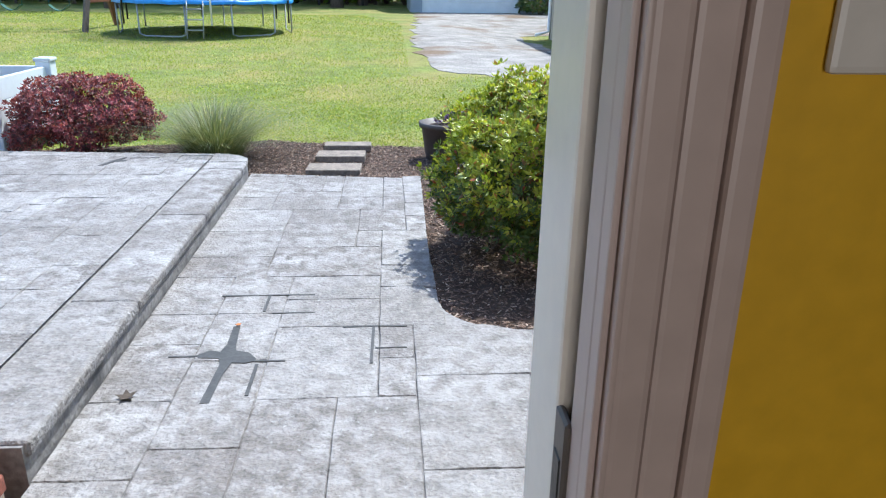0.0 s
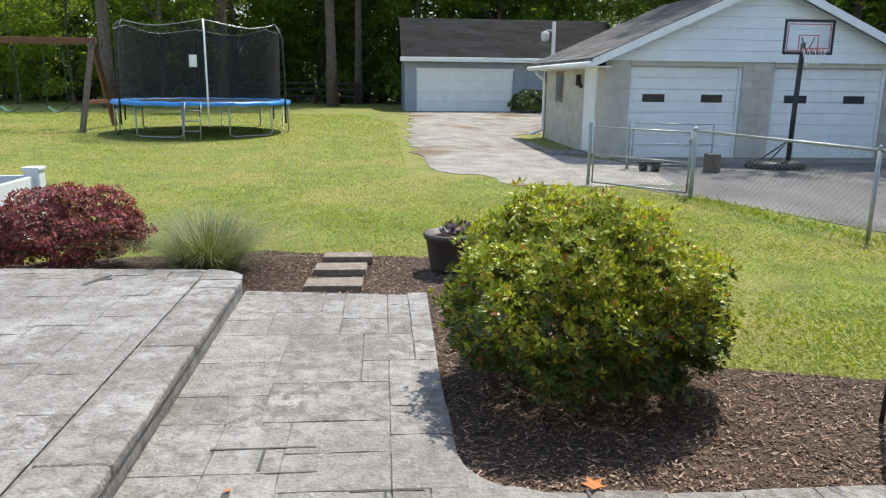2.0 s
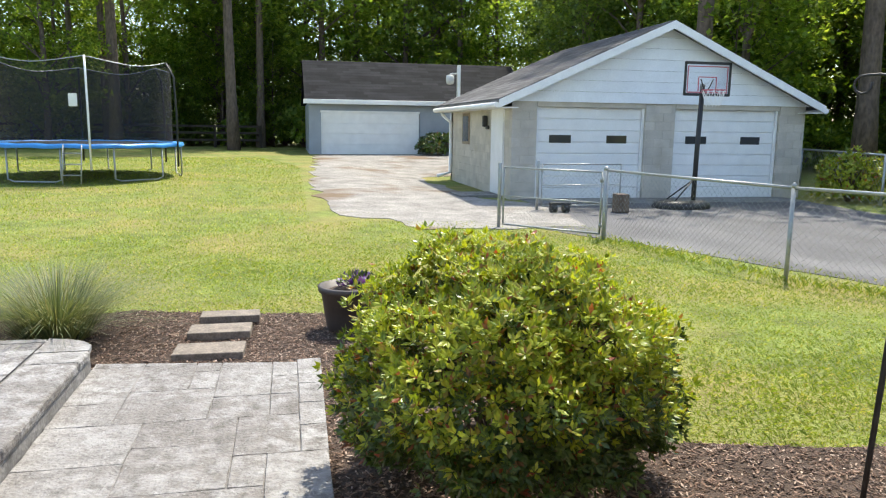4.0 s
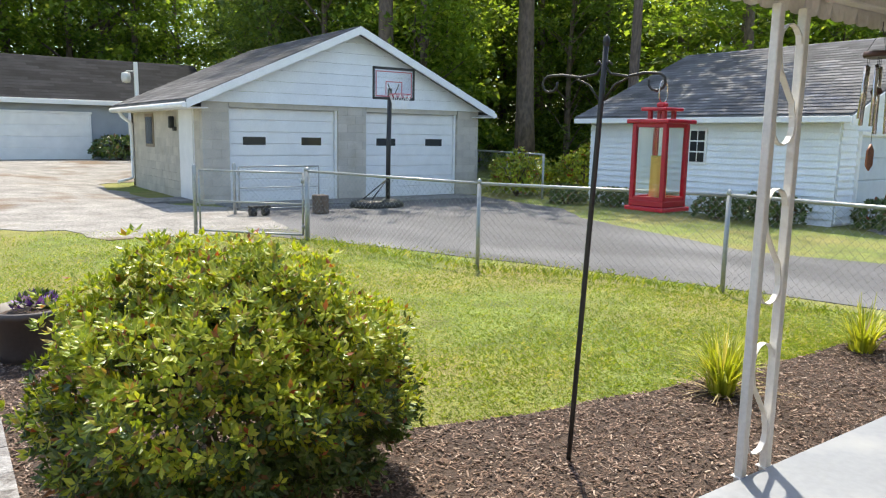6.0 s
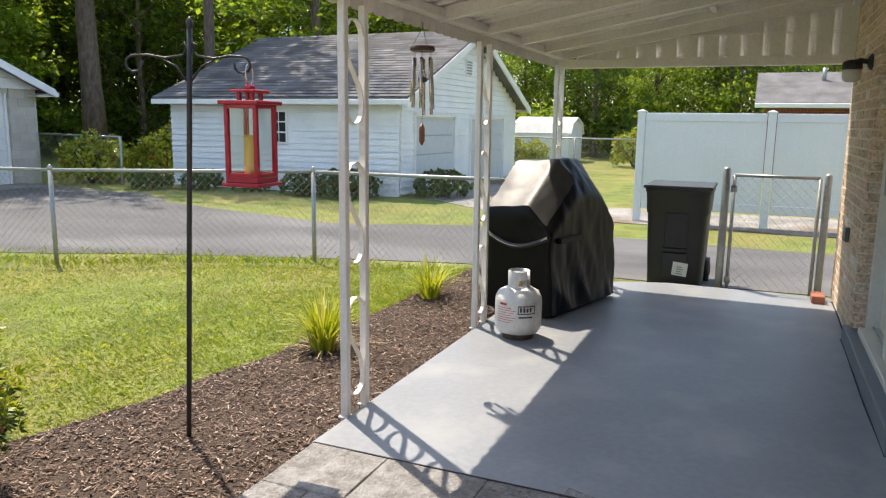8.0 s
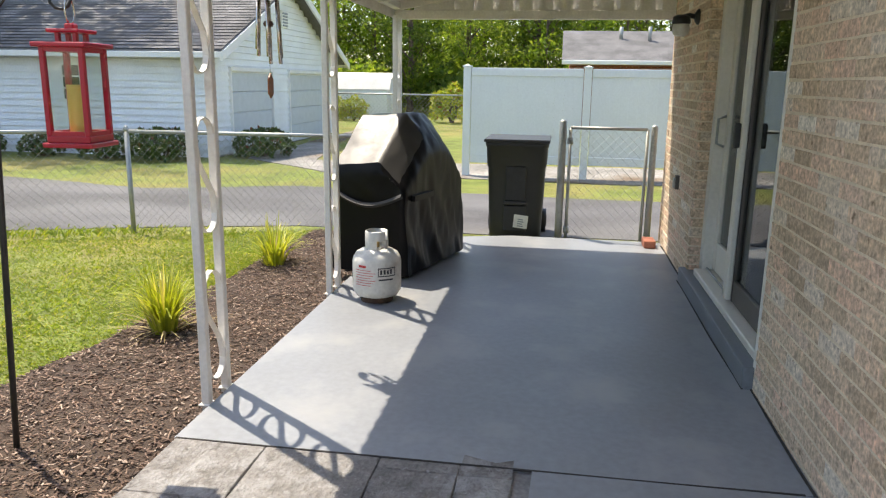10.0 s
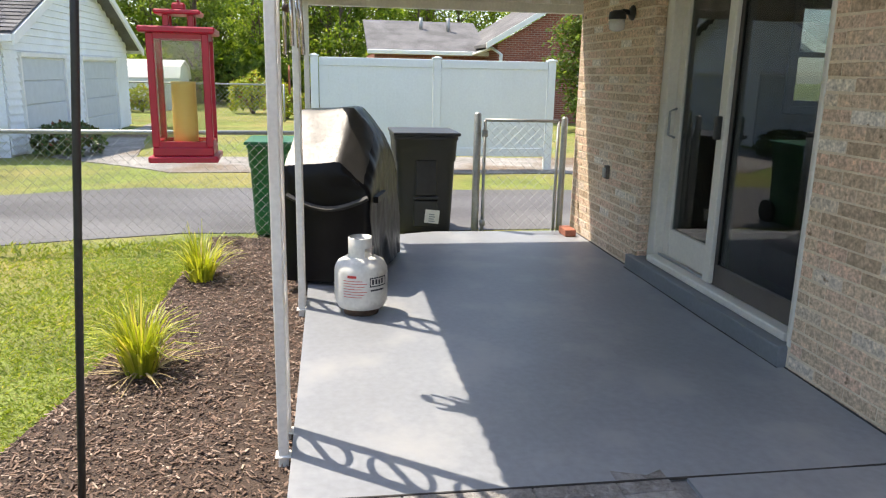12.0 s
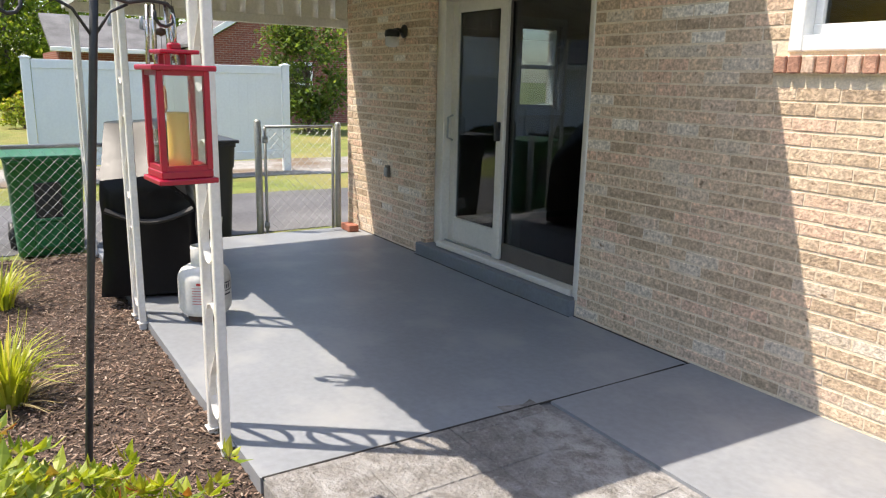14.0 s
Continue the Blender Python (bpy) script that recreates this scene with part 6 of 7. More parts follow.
for x, y, r in ((0.74, 3.0, 0.055), (-0.985, 2.45, 0.04), (-0.69, 3.05, 0.016)):
    bm = bmesh.new()
    pts = [(x + r * (1 if k % 2 else 0.5) * math.cos(k * 0.628), y + r * (1 if k % 2 else 0.5) * math.sin(k * 0.628)) for k in range(10)]
    slab(bm, pts, 0.006, 0.008)
    for v in bm.verts:
        v.co.z += 0.25 * ((v.co.x - x) ** 2 + (v.co.y - y) ** 2) / r
    solid("fallen_leaf", bm, M_DEADLEAF if r == 0.04 else M_OAK, "curled dark dead leaf on the patio" if r == 0.04 else "dry orange-brown fallen leaf on the patio", "leaf", "fallen leaves")

# ---------- trees ----------
M_WOODS = leaf_mat("forest_leaf", [(0, (0.1, 0.17, 0.03)), (0.5, (0.16, 0.25, 0.045)), (0.85, (0.23, 0.32, 0.062)), (1, (0.34, 0.4, 0.1))], 0.7, 0.65, 0.3, 0.45)
M_PINE = leaf_mat("pine_needles", [(0, (0.075, 0.13, 0.036)), (0.6, (0.125, 0.19, 0.054)), (1, (0.19, 0.255, 0.08))], 0.7, 0.6, 0.3, 0.45)


def tree_crown(seed, z0, z1, radius, clumps, per, size, thin=1.0):
    """Leaf clumps on many limbs, with gaps; returns leaf mesh lists and limb ends."""
    rnd = random.Random(seed)
    vs, fs, limbs = [], [], []
    for i in range(clumps):
        f = rnd.random()
        z = z0 + (z1 - z0) * f
        r = radius * (0.35 + 0.65 * math.sin(math.pi * (0.12 + 0.8 * f)) ** 0.8) * (0.35 + 0.65 * rnd.random() ** 0.6)
        a = rnd.uniform(0, 6.283)
        c = Vector((math.cos(a) * r, math.sin(a) * r, z))
        if i % 6 == 0:
            limbs.append(c)
        cs = size * rnd.uniform(3.0, 6.5)
        for j in range(per):
            d = unit(rnd)
            p = c + Vector((d.x * cs, d.y * cs, d.z * cs * 0.45)) * rnd.random() ** 0.5
            way = (unit(rnd) + Vector((d.x, d.y, -0.1))).normalized()
            side, ln = basis_along(way)[0], size * rnd.uniform(0.7, 1.3)
            k = len(vs)
            vs += [p, p + way * ln * 0.5 + side * ln * 0.36, p + way * ln, p + way * ln * 0.5 - side * ln * 0.36]
            fs += [(k, k + 1, k + 2), (k, k + 2, k + 3)]
    return vs, fs, limbs


def make_tree(name, label, x, y, z, trunk_h, trunk_r, crown, mat_leaf, seed, lean=(0, 0), group="woodland trees"):
    rnd = random.Random(seed)
    t = thing(name, label, "tree", x, y, z, turn=rnd.uniform(0, 360), group=group)
    vs, fs, limbs = tree_crown(seed, *crown)
    bm = bmesh.new()
    n = 7
    tube(bm, [(lean[0] * f + 0.1 * math.sin(f * 4), lean[1] * f, -0.4 + trunk_h * f) for f in (k / n for k in range(n + 1))], trunk_r, 10, radii=[trunk_r * (1.25 if k == 0 else 1 - 0.75 * k / n) for k in range(n + 1)])
    for c in limbs[:16]:
        zb = max(crown[0] * 0.6, c.z - 0.35 * math.hypot(c.x, c.y) - 0.5)
        f = min(0.98, zb / trunk_h)
        base = Vector((lean[0] * f, lean[1] * f, -0.4 + trunk_h * f))
        tube(bm, [base, base.lerp(c, 0.5) + Vector((0, 0, 0.2)), c], 0.05, 5, radii=[trunk_r * 0.3, trunk_r * 0.18, 0.02])
    part("trunk", bm, M_BARK, t)
    cloud("crown", vs, fs, mat_leaf, "", "", parent=t)
    return t


KINDS = [
    make_tree("deciduous_tree", "tall broad-leaved woodland tree in fresh leaf", -9, 47, 0.1, 12, 0.22, (1.6, 13, 3.4, 105, 70, 0.25), M_WOODS, 31),
    make_tree("deciduous_tree", "tall broad-leaved woodland tree in fresh leaf", -4, 50, 0.1, 13, 0.26, (2.8, 14, 3.8, 110, 70, 0.26), M_WOODS, 32),
    make_tree("pine_tree", "tall pine tree with bare lower trunk", -1.2, 50, 0.1, 20, 0.27, (9.0, 21, 2.8, 90, 44, 0.22), M_PINE, 33),
    make_tree("young_tree", "young broad-leaved tree at the edge of the woods", 4, 49, 0.1, 8, 0.1, (0.5, 8.6, 2.6, 85, 70, 0.2), M_WOODS, 34),
    make_tree("cedar_tree", "dense dark green cedar tree", 9, 48, 0.1, 10, 0.18, (0.6, 11, 2.4, 130, 60, 0.19), M_PINE, 35),
]
UNDER = shrub("undergrowth_bush", "leafy undergrowth bush at the edge of the woods", "bush", -12, 45, 0.1, 1.7, 1.5, 2.2, 270, 0.32, 0.11, M_WOODS, M_TWIG, 41, per=5, low=0.1, lump=0.3, group="undergrowth")

rnd = random.Random(77)
spots = []


def free(x, y, gap):
    if any(math.hypot(x - a, y - b) < gap for a, b in spots):
        return False
    if 0 < x < 13 and 33 < y < 45.5 or 3 < x < 14 and 14 < y < 28 or 12 < x < 24 and 6 < y < 16:
        return False
    spots.append((x, y))
    return True


def plant(kind_list, n, region, gap, smin, smax):
    k = tries = 0
    while k < n and tries < 4000:
        tries += 1
        x, y = region(rnd)
        if not free(x, y, gap):
            continue
        src = rnd.choice(kind_list)
        s = rnd.uniform(smin, smax)
        ob = copy_thing(src, pose(x, y, ground_z(x, y), 0, 0, rnd.uniform(0, 360)))
        ob.scale = (s, s, s * rnd.uniform(0.9, 1.1))
        k += 1


def band(x0, x1, y0, y1):
    return lambda r: (r.uniform(x0, x1), r.uniform(y0, y1))


plant([KINDS[0], KINDS[1], KINDS[4]], 11, band(-3, 13, 47, 56), 2.0, 1.0, 1.2)
plant([KINDS[3], KINDS[0]], 2, band(16, 17.6, 26, 27.4), 0.9, 0.8, 0.95)
plant([KINDS[0], KINDS[1], KINDS[3], KINDS[0], KINDS[4], KINDS[2]], 30, band(-34, 16, 47.5, 57), 2.5, 0.85, 1.15)
plant([KINDS[0], KINDS[1], KINDS[3]], 22, band(-42, 30, 58, 72), 3.0, 1.1, 1.4)
plant([KINDS[3]], 9, band(-28, -0.5, 46.2, 48), 2.0, 0.6, 0.95)
plant([KINDS[3], KINDS[3], KINDS[0]], 6, band(-24, -11, 40.5, 44.5), 2.4, 0.6, 0.9)
plant([KINDS[3], KINDS[0]], 6, band(15.5, 19.5, 27.5, 31), 1.7, 0.85, 1.1)
plant([KINDS[3], KINDS[4], KINDS[4], KINDS[1]], 30, band(13.5, 29, 30, 46), 2.2, 0.9, 1.15)
plant([KINDS[4], KINDS[4], KINDS[3], KINDS[1]], 30, band(24, 46, 17, 44), 2.5, 0.9, 1.2)
plant([KINDS[3], KINDS[0], KINDS[4]], 22, band(35, 52, -8, 17), 2.6, 0.6, 0.95)
plant([KINDS[0], KINDS[1]], 16, band(53, 68, -22, 30), 3.5, 1.0, 1.3)
plant([UNDER], 30, band(-30, 14, 46.5, 51), 1.6, 0.8, 1.4)
plant([UNDER], 12, band(16, 27, 27, 30), 1.3, 0.6, 1.1)
plant([UNDER], 18, band(35, 39, -2, 18), 1.3, 0.8, 1.5)
# tall pines before the woods, whose crowns dapple the far drive and garages
for x, y, h, r in ((-2.7, 41.0, 22, 0.32), (-1.5, 45.4, 22, 0.26), (-8.6, 42.0, 22, 0.34), (-9.6, 44.8, 22, 0.24), (-11.4, 45.2, 20, 0.2), (14.6, 25.6, 22, 0.36), (19.5, 23.2, 22, 0.42), (19.0, 17.6, 21, 0.2), (-12.5, 36.0, 20, 0.32)):
    m = copy_thing(KINDS[2], pose(x, y, ground_z(x, y), 0, 0, rnd.uniform(0, 360)))
    m.scale = (r / 0.27 * 0.95,) * 2 + (h / 20,)
# shrubs by the garages and lane
FND = shrub("foundation_shrub", "low clipped green shrub beside the garage", "bush", 13.1, 9.0, -0.15, 0.62, 0.6, 0.6, 420, 0.09, 0.026, M_LEAF_DARK, M_TWIG, 51, per=5, low=0.03, group="foundation shrubs")
for x, y, s in ((13.15, 10.2, 0.8), (13.2, 11.6, 0.7), (13.1, 12.9, 0.75), (14.2, 7.4, 0.95), (12.6, 13.9, 0.8), (6.9, 34.6, 1.7)):
    ob = copy_thing(FND, pose(x, y, ground_z(x, y), 0, 0, 70 * x))
    ob.scale = (s, s, s)
LSH = shrub("yellow_shrub", "loose yellow-green garden shrub", "bush", 13.0, 16.2, -0.15, 0.7, 0.7, 1.15, 420, 0.12, 0.035, M_LEAF_YOUNG_LIT, M_TWIG, 52, per=5, low=0.05, lump=0.3, group="garden shrubs")
for x, y, s in ((14.0, 16.6, 0.9), (14.9, 15.6, 1.1), (29.0, 11.8, 1.2), (28.9, 10.6, 0.9), (28.5, 9.5, 0.8), (28.5, 5.6, 1.2), (24, 2.5, 0.8), (25.5, 4.2, 0.9)):
    ob = copy_thing(LSH, pose(x, y, ground_z(x, y), 0, 0, 50 * x))
    ob.scale = (s, s, s)
make_tree("ornamental_tree", "small dense dark green tree before the brick house", 21.0, -4.75, -0.15, 3.0, 0.07, (0.4, 3.3, 1.1, 100, 80, 0.13), M_PINE, 61, group="")


# ---------- trampoline ----------
M_BLUEPAD = mat("blue_vinyl_pad", (0.03, 0.24, 0.62), 0.45, vary=0.12)
M_NET = bpy.data.materials.new("safety_net")
M_NET.use_nodes = True
nn, nl = M_NET.node_tree.nodes, M_NET.node_tree.links
ntr, nmx = nn.new("ShaderNodeBsdfTransparent"), nn.new("ShaderNodeMixShader")
nn["Principled BSDF"].inputs["Base Color"].default_value = (0.02, 0.02, 0.022, 1)
nn["Principled BSDF"].inputs["Roughness"].default_value = 0.8
nmx.inputs[0].default_value = 0.45
nl.new(ntr.outputs[0], nmx.inputs[1])
nl.new(nn["Principled BSDF"].outputs[0], nmx.inputs[2])
nl.new(nmx.outputs[0], nn["Material Output"].inputs["Surface"])
TR = thing("trampoline", "round trampoline with blue pad and black safety net", "trampoline", -5.15, 22.2, ground_z(-5.15, 22.2))
R, ZR = 2.4, 0.88
bm = bmesh.new()
n = 48
ra = [[bm.verts.new((r * math.cos(2 * math.pi * k / n), r * math.sin(2 * math.pi * k / n), z + 0.012 * math.sin(k * 2.1))) for k in range(n)] for r, z in ((R - 0.3, ZR), (R - 0.28, ZR + 0.03), (R, ZR + 0.03), (R + 0.04, ZR - 0.02), (R + 0.03, ZR - 0.07))]
for a, b in zip(ra, ra[1:]):
    for k in range(n):
        bm.faces.new((a[k], a[(k + 1) % n], b[(k + 1) % n], b[k])).smooth = True
part("pad", bm, M_BLUEPAD, TR, "blue vinyl spring pad")
bm = bmesh.new()
lathe(bm, [(0, ZR - 0.03), (R - 0.28, ZR - 0.01), (R - 0.28, ZR + 0.005), (0, ZR - 0.012)], 48, caps=False)
part("bed", bm, M_BLACK, TR)
for k in range(6):
    a = 2 * math.pi * k / 6 + 0.25
    bm = bmesh.new()
    p = [Vector(((R - 0.02) * math.cos(a + s * 0.28), (R - 0.02) * math.sin(a + s * 0.28), 0)) for s in (-1, 1)]
    up = Vector((0, 0, 1))
    tube(bm, [p[0] + up * ZR, p[0] + up * 0.08, p[0].lerp(p[1], 0.12) + up * 0.02, p[0].lerp(p[1], 0.88) + up * 0.02, p[1] + up * 0.08, p[1] + up * ZR], 0.022, 8)
    part("leg", bm, M_GALV, TR)
TOP = []
for k in range(6):
    a = 2 * math.pi * k / 6 + 0.8
    d = Vector((math.cos(a), math.sin(a), 0))
    bm = bmesh.new()
    pts = [d * (R + 0.05) + Vector((0, 0, 0.3)), d * (R + 0.06) + Vector((0, 0, 1.6)), d * (R + 0.02) + Vector((0, 0, 2.6)), d * (R - 0.18) + Vector((0, 0, 2.95))]
    TOP.append((a, pts[-1]))
    tube(bm, pts, 0.025, 8)
    part("net_pole", bm, M_BLACK if k != 4 else M_WHITE, TR)
bm = bmesh.new()
n = 72
rows = []
for f in (0, 0.3, 0.6, 0.85, 1.0):
    ring = []
    for k in range(n):
        a = 2 * math.pi * k / n
        sag = abs(((a - 0.8) / (math.pi / 3)) % 1 - 0.5) * 2
        zz = ZR + f * (1.9 + 0.17 * sag ** 1.5)
        rr = R - 0.25 + 0.06 * sag * f
        ring.append(bm.verts.new((rr * math.cos(a), rr * math.sin(a), zz)))
    rows.append(ring)
for a, b in zip(rows, rows[1:]):
    for k in range(n):
        bm.faces.new((a[k], a[(k + 1) % n], b[(k + 1) % n], b[k]))
part("safety_net", bm, M_NET, TR, "black see-through safety net")
bm = bmesh.new()
tube(bm, [(((R - 0.19) * math.cos(2 * math.pi * k / n)), ((R - 0.19) * math.sin(2 * math.pi * k / n)), ZR + 1.9 + 0.17 * (abs(((2 * math.pi * k / n - 0.8) / (math.pi / 3)) % 1 - 0.5) * 2) ** 1.5) for k in range(n + 1)], 0.012, 6)
part("top_cord", bm, M_GALV, TR)
bm = bmesh.new()
for u in (-0.2, 0.2):
    tube(bm, [(0.3 + u, -R - 0.02, 0.9), (0.3 + u, -R - 0.25, 0.0)], 0.016, 8)
for z in (0.2, 0.45, 0.7):
    tube(bm, [(0.1, -R - 0.25 + z * 0.25, z), (0.5, -R - 0.25 + z * 0.25, z)], 0.016, 8)
part("ladder", bm, M_GALV, TR)
part("net_label", bevelled(0.22, -R + 0.21, 1.78, 0.41, -R + 0.225, 2.08, 0.004, 1), M_WHITE, TR, "white instruction panel")

# ---------- swing set and play tower ----------
M_STAIN = mat("stained_timber", (0.16, 0.06, 0.03), 0.7, vary=0.3, scale=4, fine=40, stretch=(1, 1, 5))
M_GREYWOOD = mat("grey_timber", (0.12, 0.095, 0.075), 0.85, vary=0.3, scale=4, fine=40, stretch=(4, 4, 1))
gz = ground_z(-10, 22)
SW = thing("swing_set", "stained timber swing set with green swings", "swing set", 0, 0, gz)
part("beam", bevelled(-14.0, 22.55, 2.4, -8.1, 22.68, 2.58, 0.01, 1), M_STAIN, SW)
for y0, m in ((21.6, M_GREYWOOD), (24.4, M_STAIN)):
    bm = bmesh.new()
    tube(bm, [(-8.35, y0, -0.2), (-8.2, 22.6, 2.5)], 0.09, 4)
    part("leg", bm, m, SW)
part("cross_brace", bevelled(-8.35, 22.0, 0.75, -8.25, 24.0, 0.87, 0.01, 1), M_STAIN, SW)
M_GREENPL = mat("green_plastic_seat", (0.02, 0.1, 0.075), 0.5, vary=0.1)
for i, x in enumerate((-9.3, -10.6, -11.9)):
    s = part("swing_seat", bmesh.new(), M_GREENPL, SW)
    bm = bmesh.new()
    pts = [(x - 0.27 + 0.54 * k / 8, 22.6, 0.5 + 0.16 * (2 * k / 8 - 1) ** 2) for k in range(9)]
    for p, q in zip(pts, pts[1:]):
        v = box(bm, p[0], 22.5, p[2], q[0], 22.7, p[2] + 0.02)
        v[1].co.z += q[2] - p[2]
        v[3].co.z += q[2] - p[2]
        v[5].co.z += q[2] - p[2]
        v[7].co.z += q[2] - p[2]
    if i == 2:
        box(bm, x - 0.2, 22.68, 0.55, x + 0.2, 22.72, 0.95)
    s.data = mesh_of(bm, "swing_seat", M_GREENPL)
    for u in (-0.28, 0.28):
        bm = bmesh.new()
        tube(bm, [(x + u, 22.6, 0.66), (x + u * 0.95, 22.6, 2.42)], 0.009, 5)
        part("chain", bm, M_GREENPL, s)
PT = thing("play_tower", "stained timber play tower beside the swings", "play tower", -14.9, 22.6, gz)
for u in (-0.8, 0.8):
    for v in (-0.8, 0.8):
        part("post", bevelled(u - 0.06, v - 0.06, -0.2, u + 0.06, v + 0.06, 3.0, 0.01, 1), M_STAIN, PT)
part("deck", bevelled(-0.9, -0.9, 1.35, 0.9, 0.9, 1.45, 0.01, 1), M_STAIN, PT)
for k in range(11):
    part("slat", bevelled(-0.85 + k * 0.155, -0.9, 1.3, -0.75 + k * 0.155, -0.87, 2.2, 0.006, 1), M_STAIN, PT)
part("rail", bevelled(-0.9, -0.93, 2.15, 0.9, -0.88, 2.25, 0.008, 1), M_STAIN, PT)
bm = bmesh.new()
gable_roof(bm, -1.1, 1.1, -1.1, 1.1, 2.9, 3.7, "y", 0.05)
M_YELLOWTARP = mat("yellow_tarp", (0.75, 0.4, 0.03), 0.5, vary=0.06)
part("canopy", bm, M_YELLOWTARP, PT, "yellow fabric canopy")
# dark rail fence before the woods
RF = thing("rail_fence", "dark weathered three-rail wooden fence", "fence")
M_DARKRAIL = mat("dark_rail", (0.035, 0.026, 0.02), 0.9, vary=0.3)
for k in range(14):
    x = -34 + k * 2.5
    z = ground_z(x, 45)
    part("post", bevelled(x - 0.07, 44.9, z - 0.2, x + 0.07, 45.05, z + 1.25, 0.01, 1), M_DARKRAIL, RF)
    if k < 13:
        for dz in (0.35, 0.75, 1.12):
            part("rail", bevelled(x + 0.07, 44.95, z + dz, x + 2.43, 45.0, z + dz + 0.13, 0.01, 1), M_DARKRAIL, RF)
# yard light
YL = thing("yard_light", "white yard light on a short pole", "lamp", 7.35, 33.0, ground_z(7.35, 33))
part("pole", bevelled(-0.07, -0.07, -0.2, 0.07, 0.07, 3.95, 0.01, 1), M_WHITE, YL)
bm = bmesh.new()
lathe(bm, [(0.05, 3.55), (0.17, 3.5), (0.19, 3.3), (0.15, 3.15), (0.0, 3.12)], 16, -0.38, 0)
tube(bm, [(0, 0, 3.6), (-0.38, 0, 3.58)], 0.03, 8)
part("lamp_head", bm, M_FROST, YL)

# ---------- red brick house, shed ----------
M_REDWALL = bpy.data.materials.new("red_brick_wall")
M_REDWALL.use_nodes = True
rn, rl = M_REDWALL.node_tree.nodes, M_REDWALL.node_tree.links
rt, rm, rg = rn.new("ShaderNodeTexBrick"), rn.new("ShaderNodeMapping"), rn.new("ShaderNodeTexCoord")
rm.inputs["Rotation"].default_value = (radians(90), 0, radians(90))
rt.inputs["Color1"].default_value, rt.inputs["Color2"].default_value, rt.inputs["Mortar"].default_value = (0.3, 0.09, 0.06, 1), (0.21, 0.06, 0.045, 1), (0.36, 0.29, 0.25, 1)
rt.inputs["Scale"].default_value, rt.inputs["Brick Width"].default_value, rt.inputs["Row Height"].default_value, rt.inputs["Mortar Size"].default_value = 1.0, 0.21, 0.07, 0.006
sep, cmb = rn.new("ShaderNodeSeparateXYZ"), rn.new("ShaderNodeCombineXYZ")
rl.new(rg.outputs["Object"], sep.inputs[0])
rl.new(sep.outputs[1], cmb.inputs[0])
rl.new(sep.outputs[2], cmb.inputs[1])
rl.new(cmb.outputs[0], rt.inputs["Vector"])
rl.new(rt.outputs["Color"], rn["Principled BSDF"].inputs["Base Color"])
rn["Principled BSDF"].inputs["Roughness"].default_value = 0.9
RH = thing("brick_house", "red brick house with grey roof behind the fence", "house")
bm = bmesh.new()
box(bm, 25, -13.5, -0.3, 33, -2.75, 2.42)
slab(bm, [(-13.5, 2.42), (-2.75, 2.42), (-8.1, 5.6)], 25.0, 25.2)
bm.verts.ensure_lookup_table()
for v in bm.verts[8:]:
    v.co = Vector((v.co.z, v.co.x, v.co.y))
part("wall", bm, M_REDWALL, RH)
bm = bmesh.new()
gable_roof(bm, 24.7, 33.5, -14.0, -2.3, 2.3, 5.75, "x", 0.1)
part("roof", bm, M_SHINGLE, RH)
for s, y in ((1, -2.3), (-1, -14.0)):
    bm = bmesh.new()
    q = [(y, 2.25), (-8.15, 5.7), (-8.15, 5.9), (y, 2.45)]
    lo, hi = [bm.verts.new((24.62, a, b)) for a, b in q], [bm.verts.new((24.7, a, b)) for a, b in q]
    bm.faces.new(lo), bm.faces.new(hi)
    for i in range(4):
        bm.faces.new((lo[i], lo[(i + 1) % 4], hi[(i + 1) % 4], hi[i]))
    part("bargeboard", bm, M_WHITE, RH)
bm = bmesh.new()
box(bm, 27, -2.75, -0.3, 33, 1.2, 2.1)
part("wing_wall", bm, M_REDWALL, RH)
bm = bmesh.new()
v = [bm.verts.new(p) for p in ((26.4, -2.75, 2.1), (26.4, 1.5, 2.1), (29.5, 1.5, 3.25), (29.5, -2.75, 3.25), (26.4, -2.75, 2.22), (26.4, 1.5, 2.22), (29.5, 1.5, 3.37), (29.5, -2.75, 3.37))]
for f in ((0, 1, 2, 3), (4, 5, 6, 7), (0, 1, 5, 4), (1, 2, 6, 5), (2, 3, 7, 6), (3, 0, 4, 7)):
    bm.faces.new([v[i] for i in f])
part("wing_roof", bm, M_SHINGLE, RH)
part("gutter", bevelled(26.3, -2.75, 2.05, 26.42, 1.5, 2.2, 0.02, 1), M_WHITE, RH)
bm = bmesh.new()
tube(bm, [(26.3, -2.2, 2.1), (25.2, -2.6, 2.3), (24.9, -2.85, 2.1), (24.9, -2.85, 0)], 0.06, 8)
part("downpipe", bm, M_WHITE, RH)
hw_ = part("window", bevelled(24.93, -6.55, 0.5, 24.99, -5.55, 1.95, 0.01, 1), M_WHITE, RH)
for z0, z1 in ((0.6, 1.18), (1.26, 1.85)):
    part("pane", bevelled(24.91, -6.45, z0, 24.935, -5.65, z1, 0.004, 1), M_GLASSDARK, hw_)
for x, y in ((28.6, -0.6), (28.4, -1.6)):
    bm = bmesh.new()
    tube(bm, [(x, y, 2.9), (x, y, 3.45)], 0.07, 8)
    part("vent_pipe", bm, M_GALV, RH)
SH = thing("garden_shed", "small white barn-roofed garden shed half hidden by shrubs", "shed")
bm = bmesh.new()
prof = [(30.0, -0.3), (30.0, 1.0), (30.3, 1.42), (31.2, 1.68), (32.1, 1.42), (32.4, 1.0), (32.4, -0.3)]
slab(bm, prof, 0, 2.4)
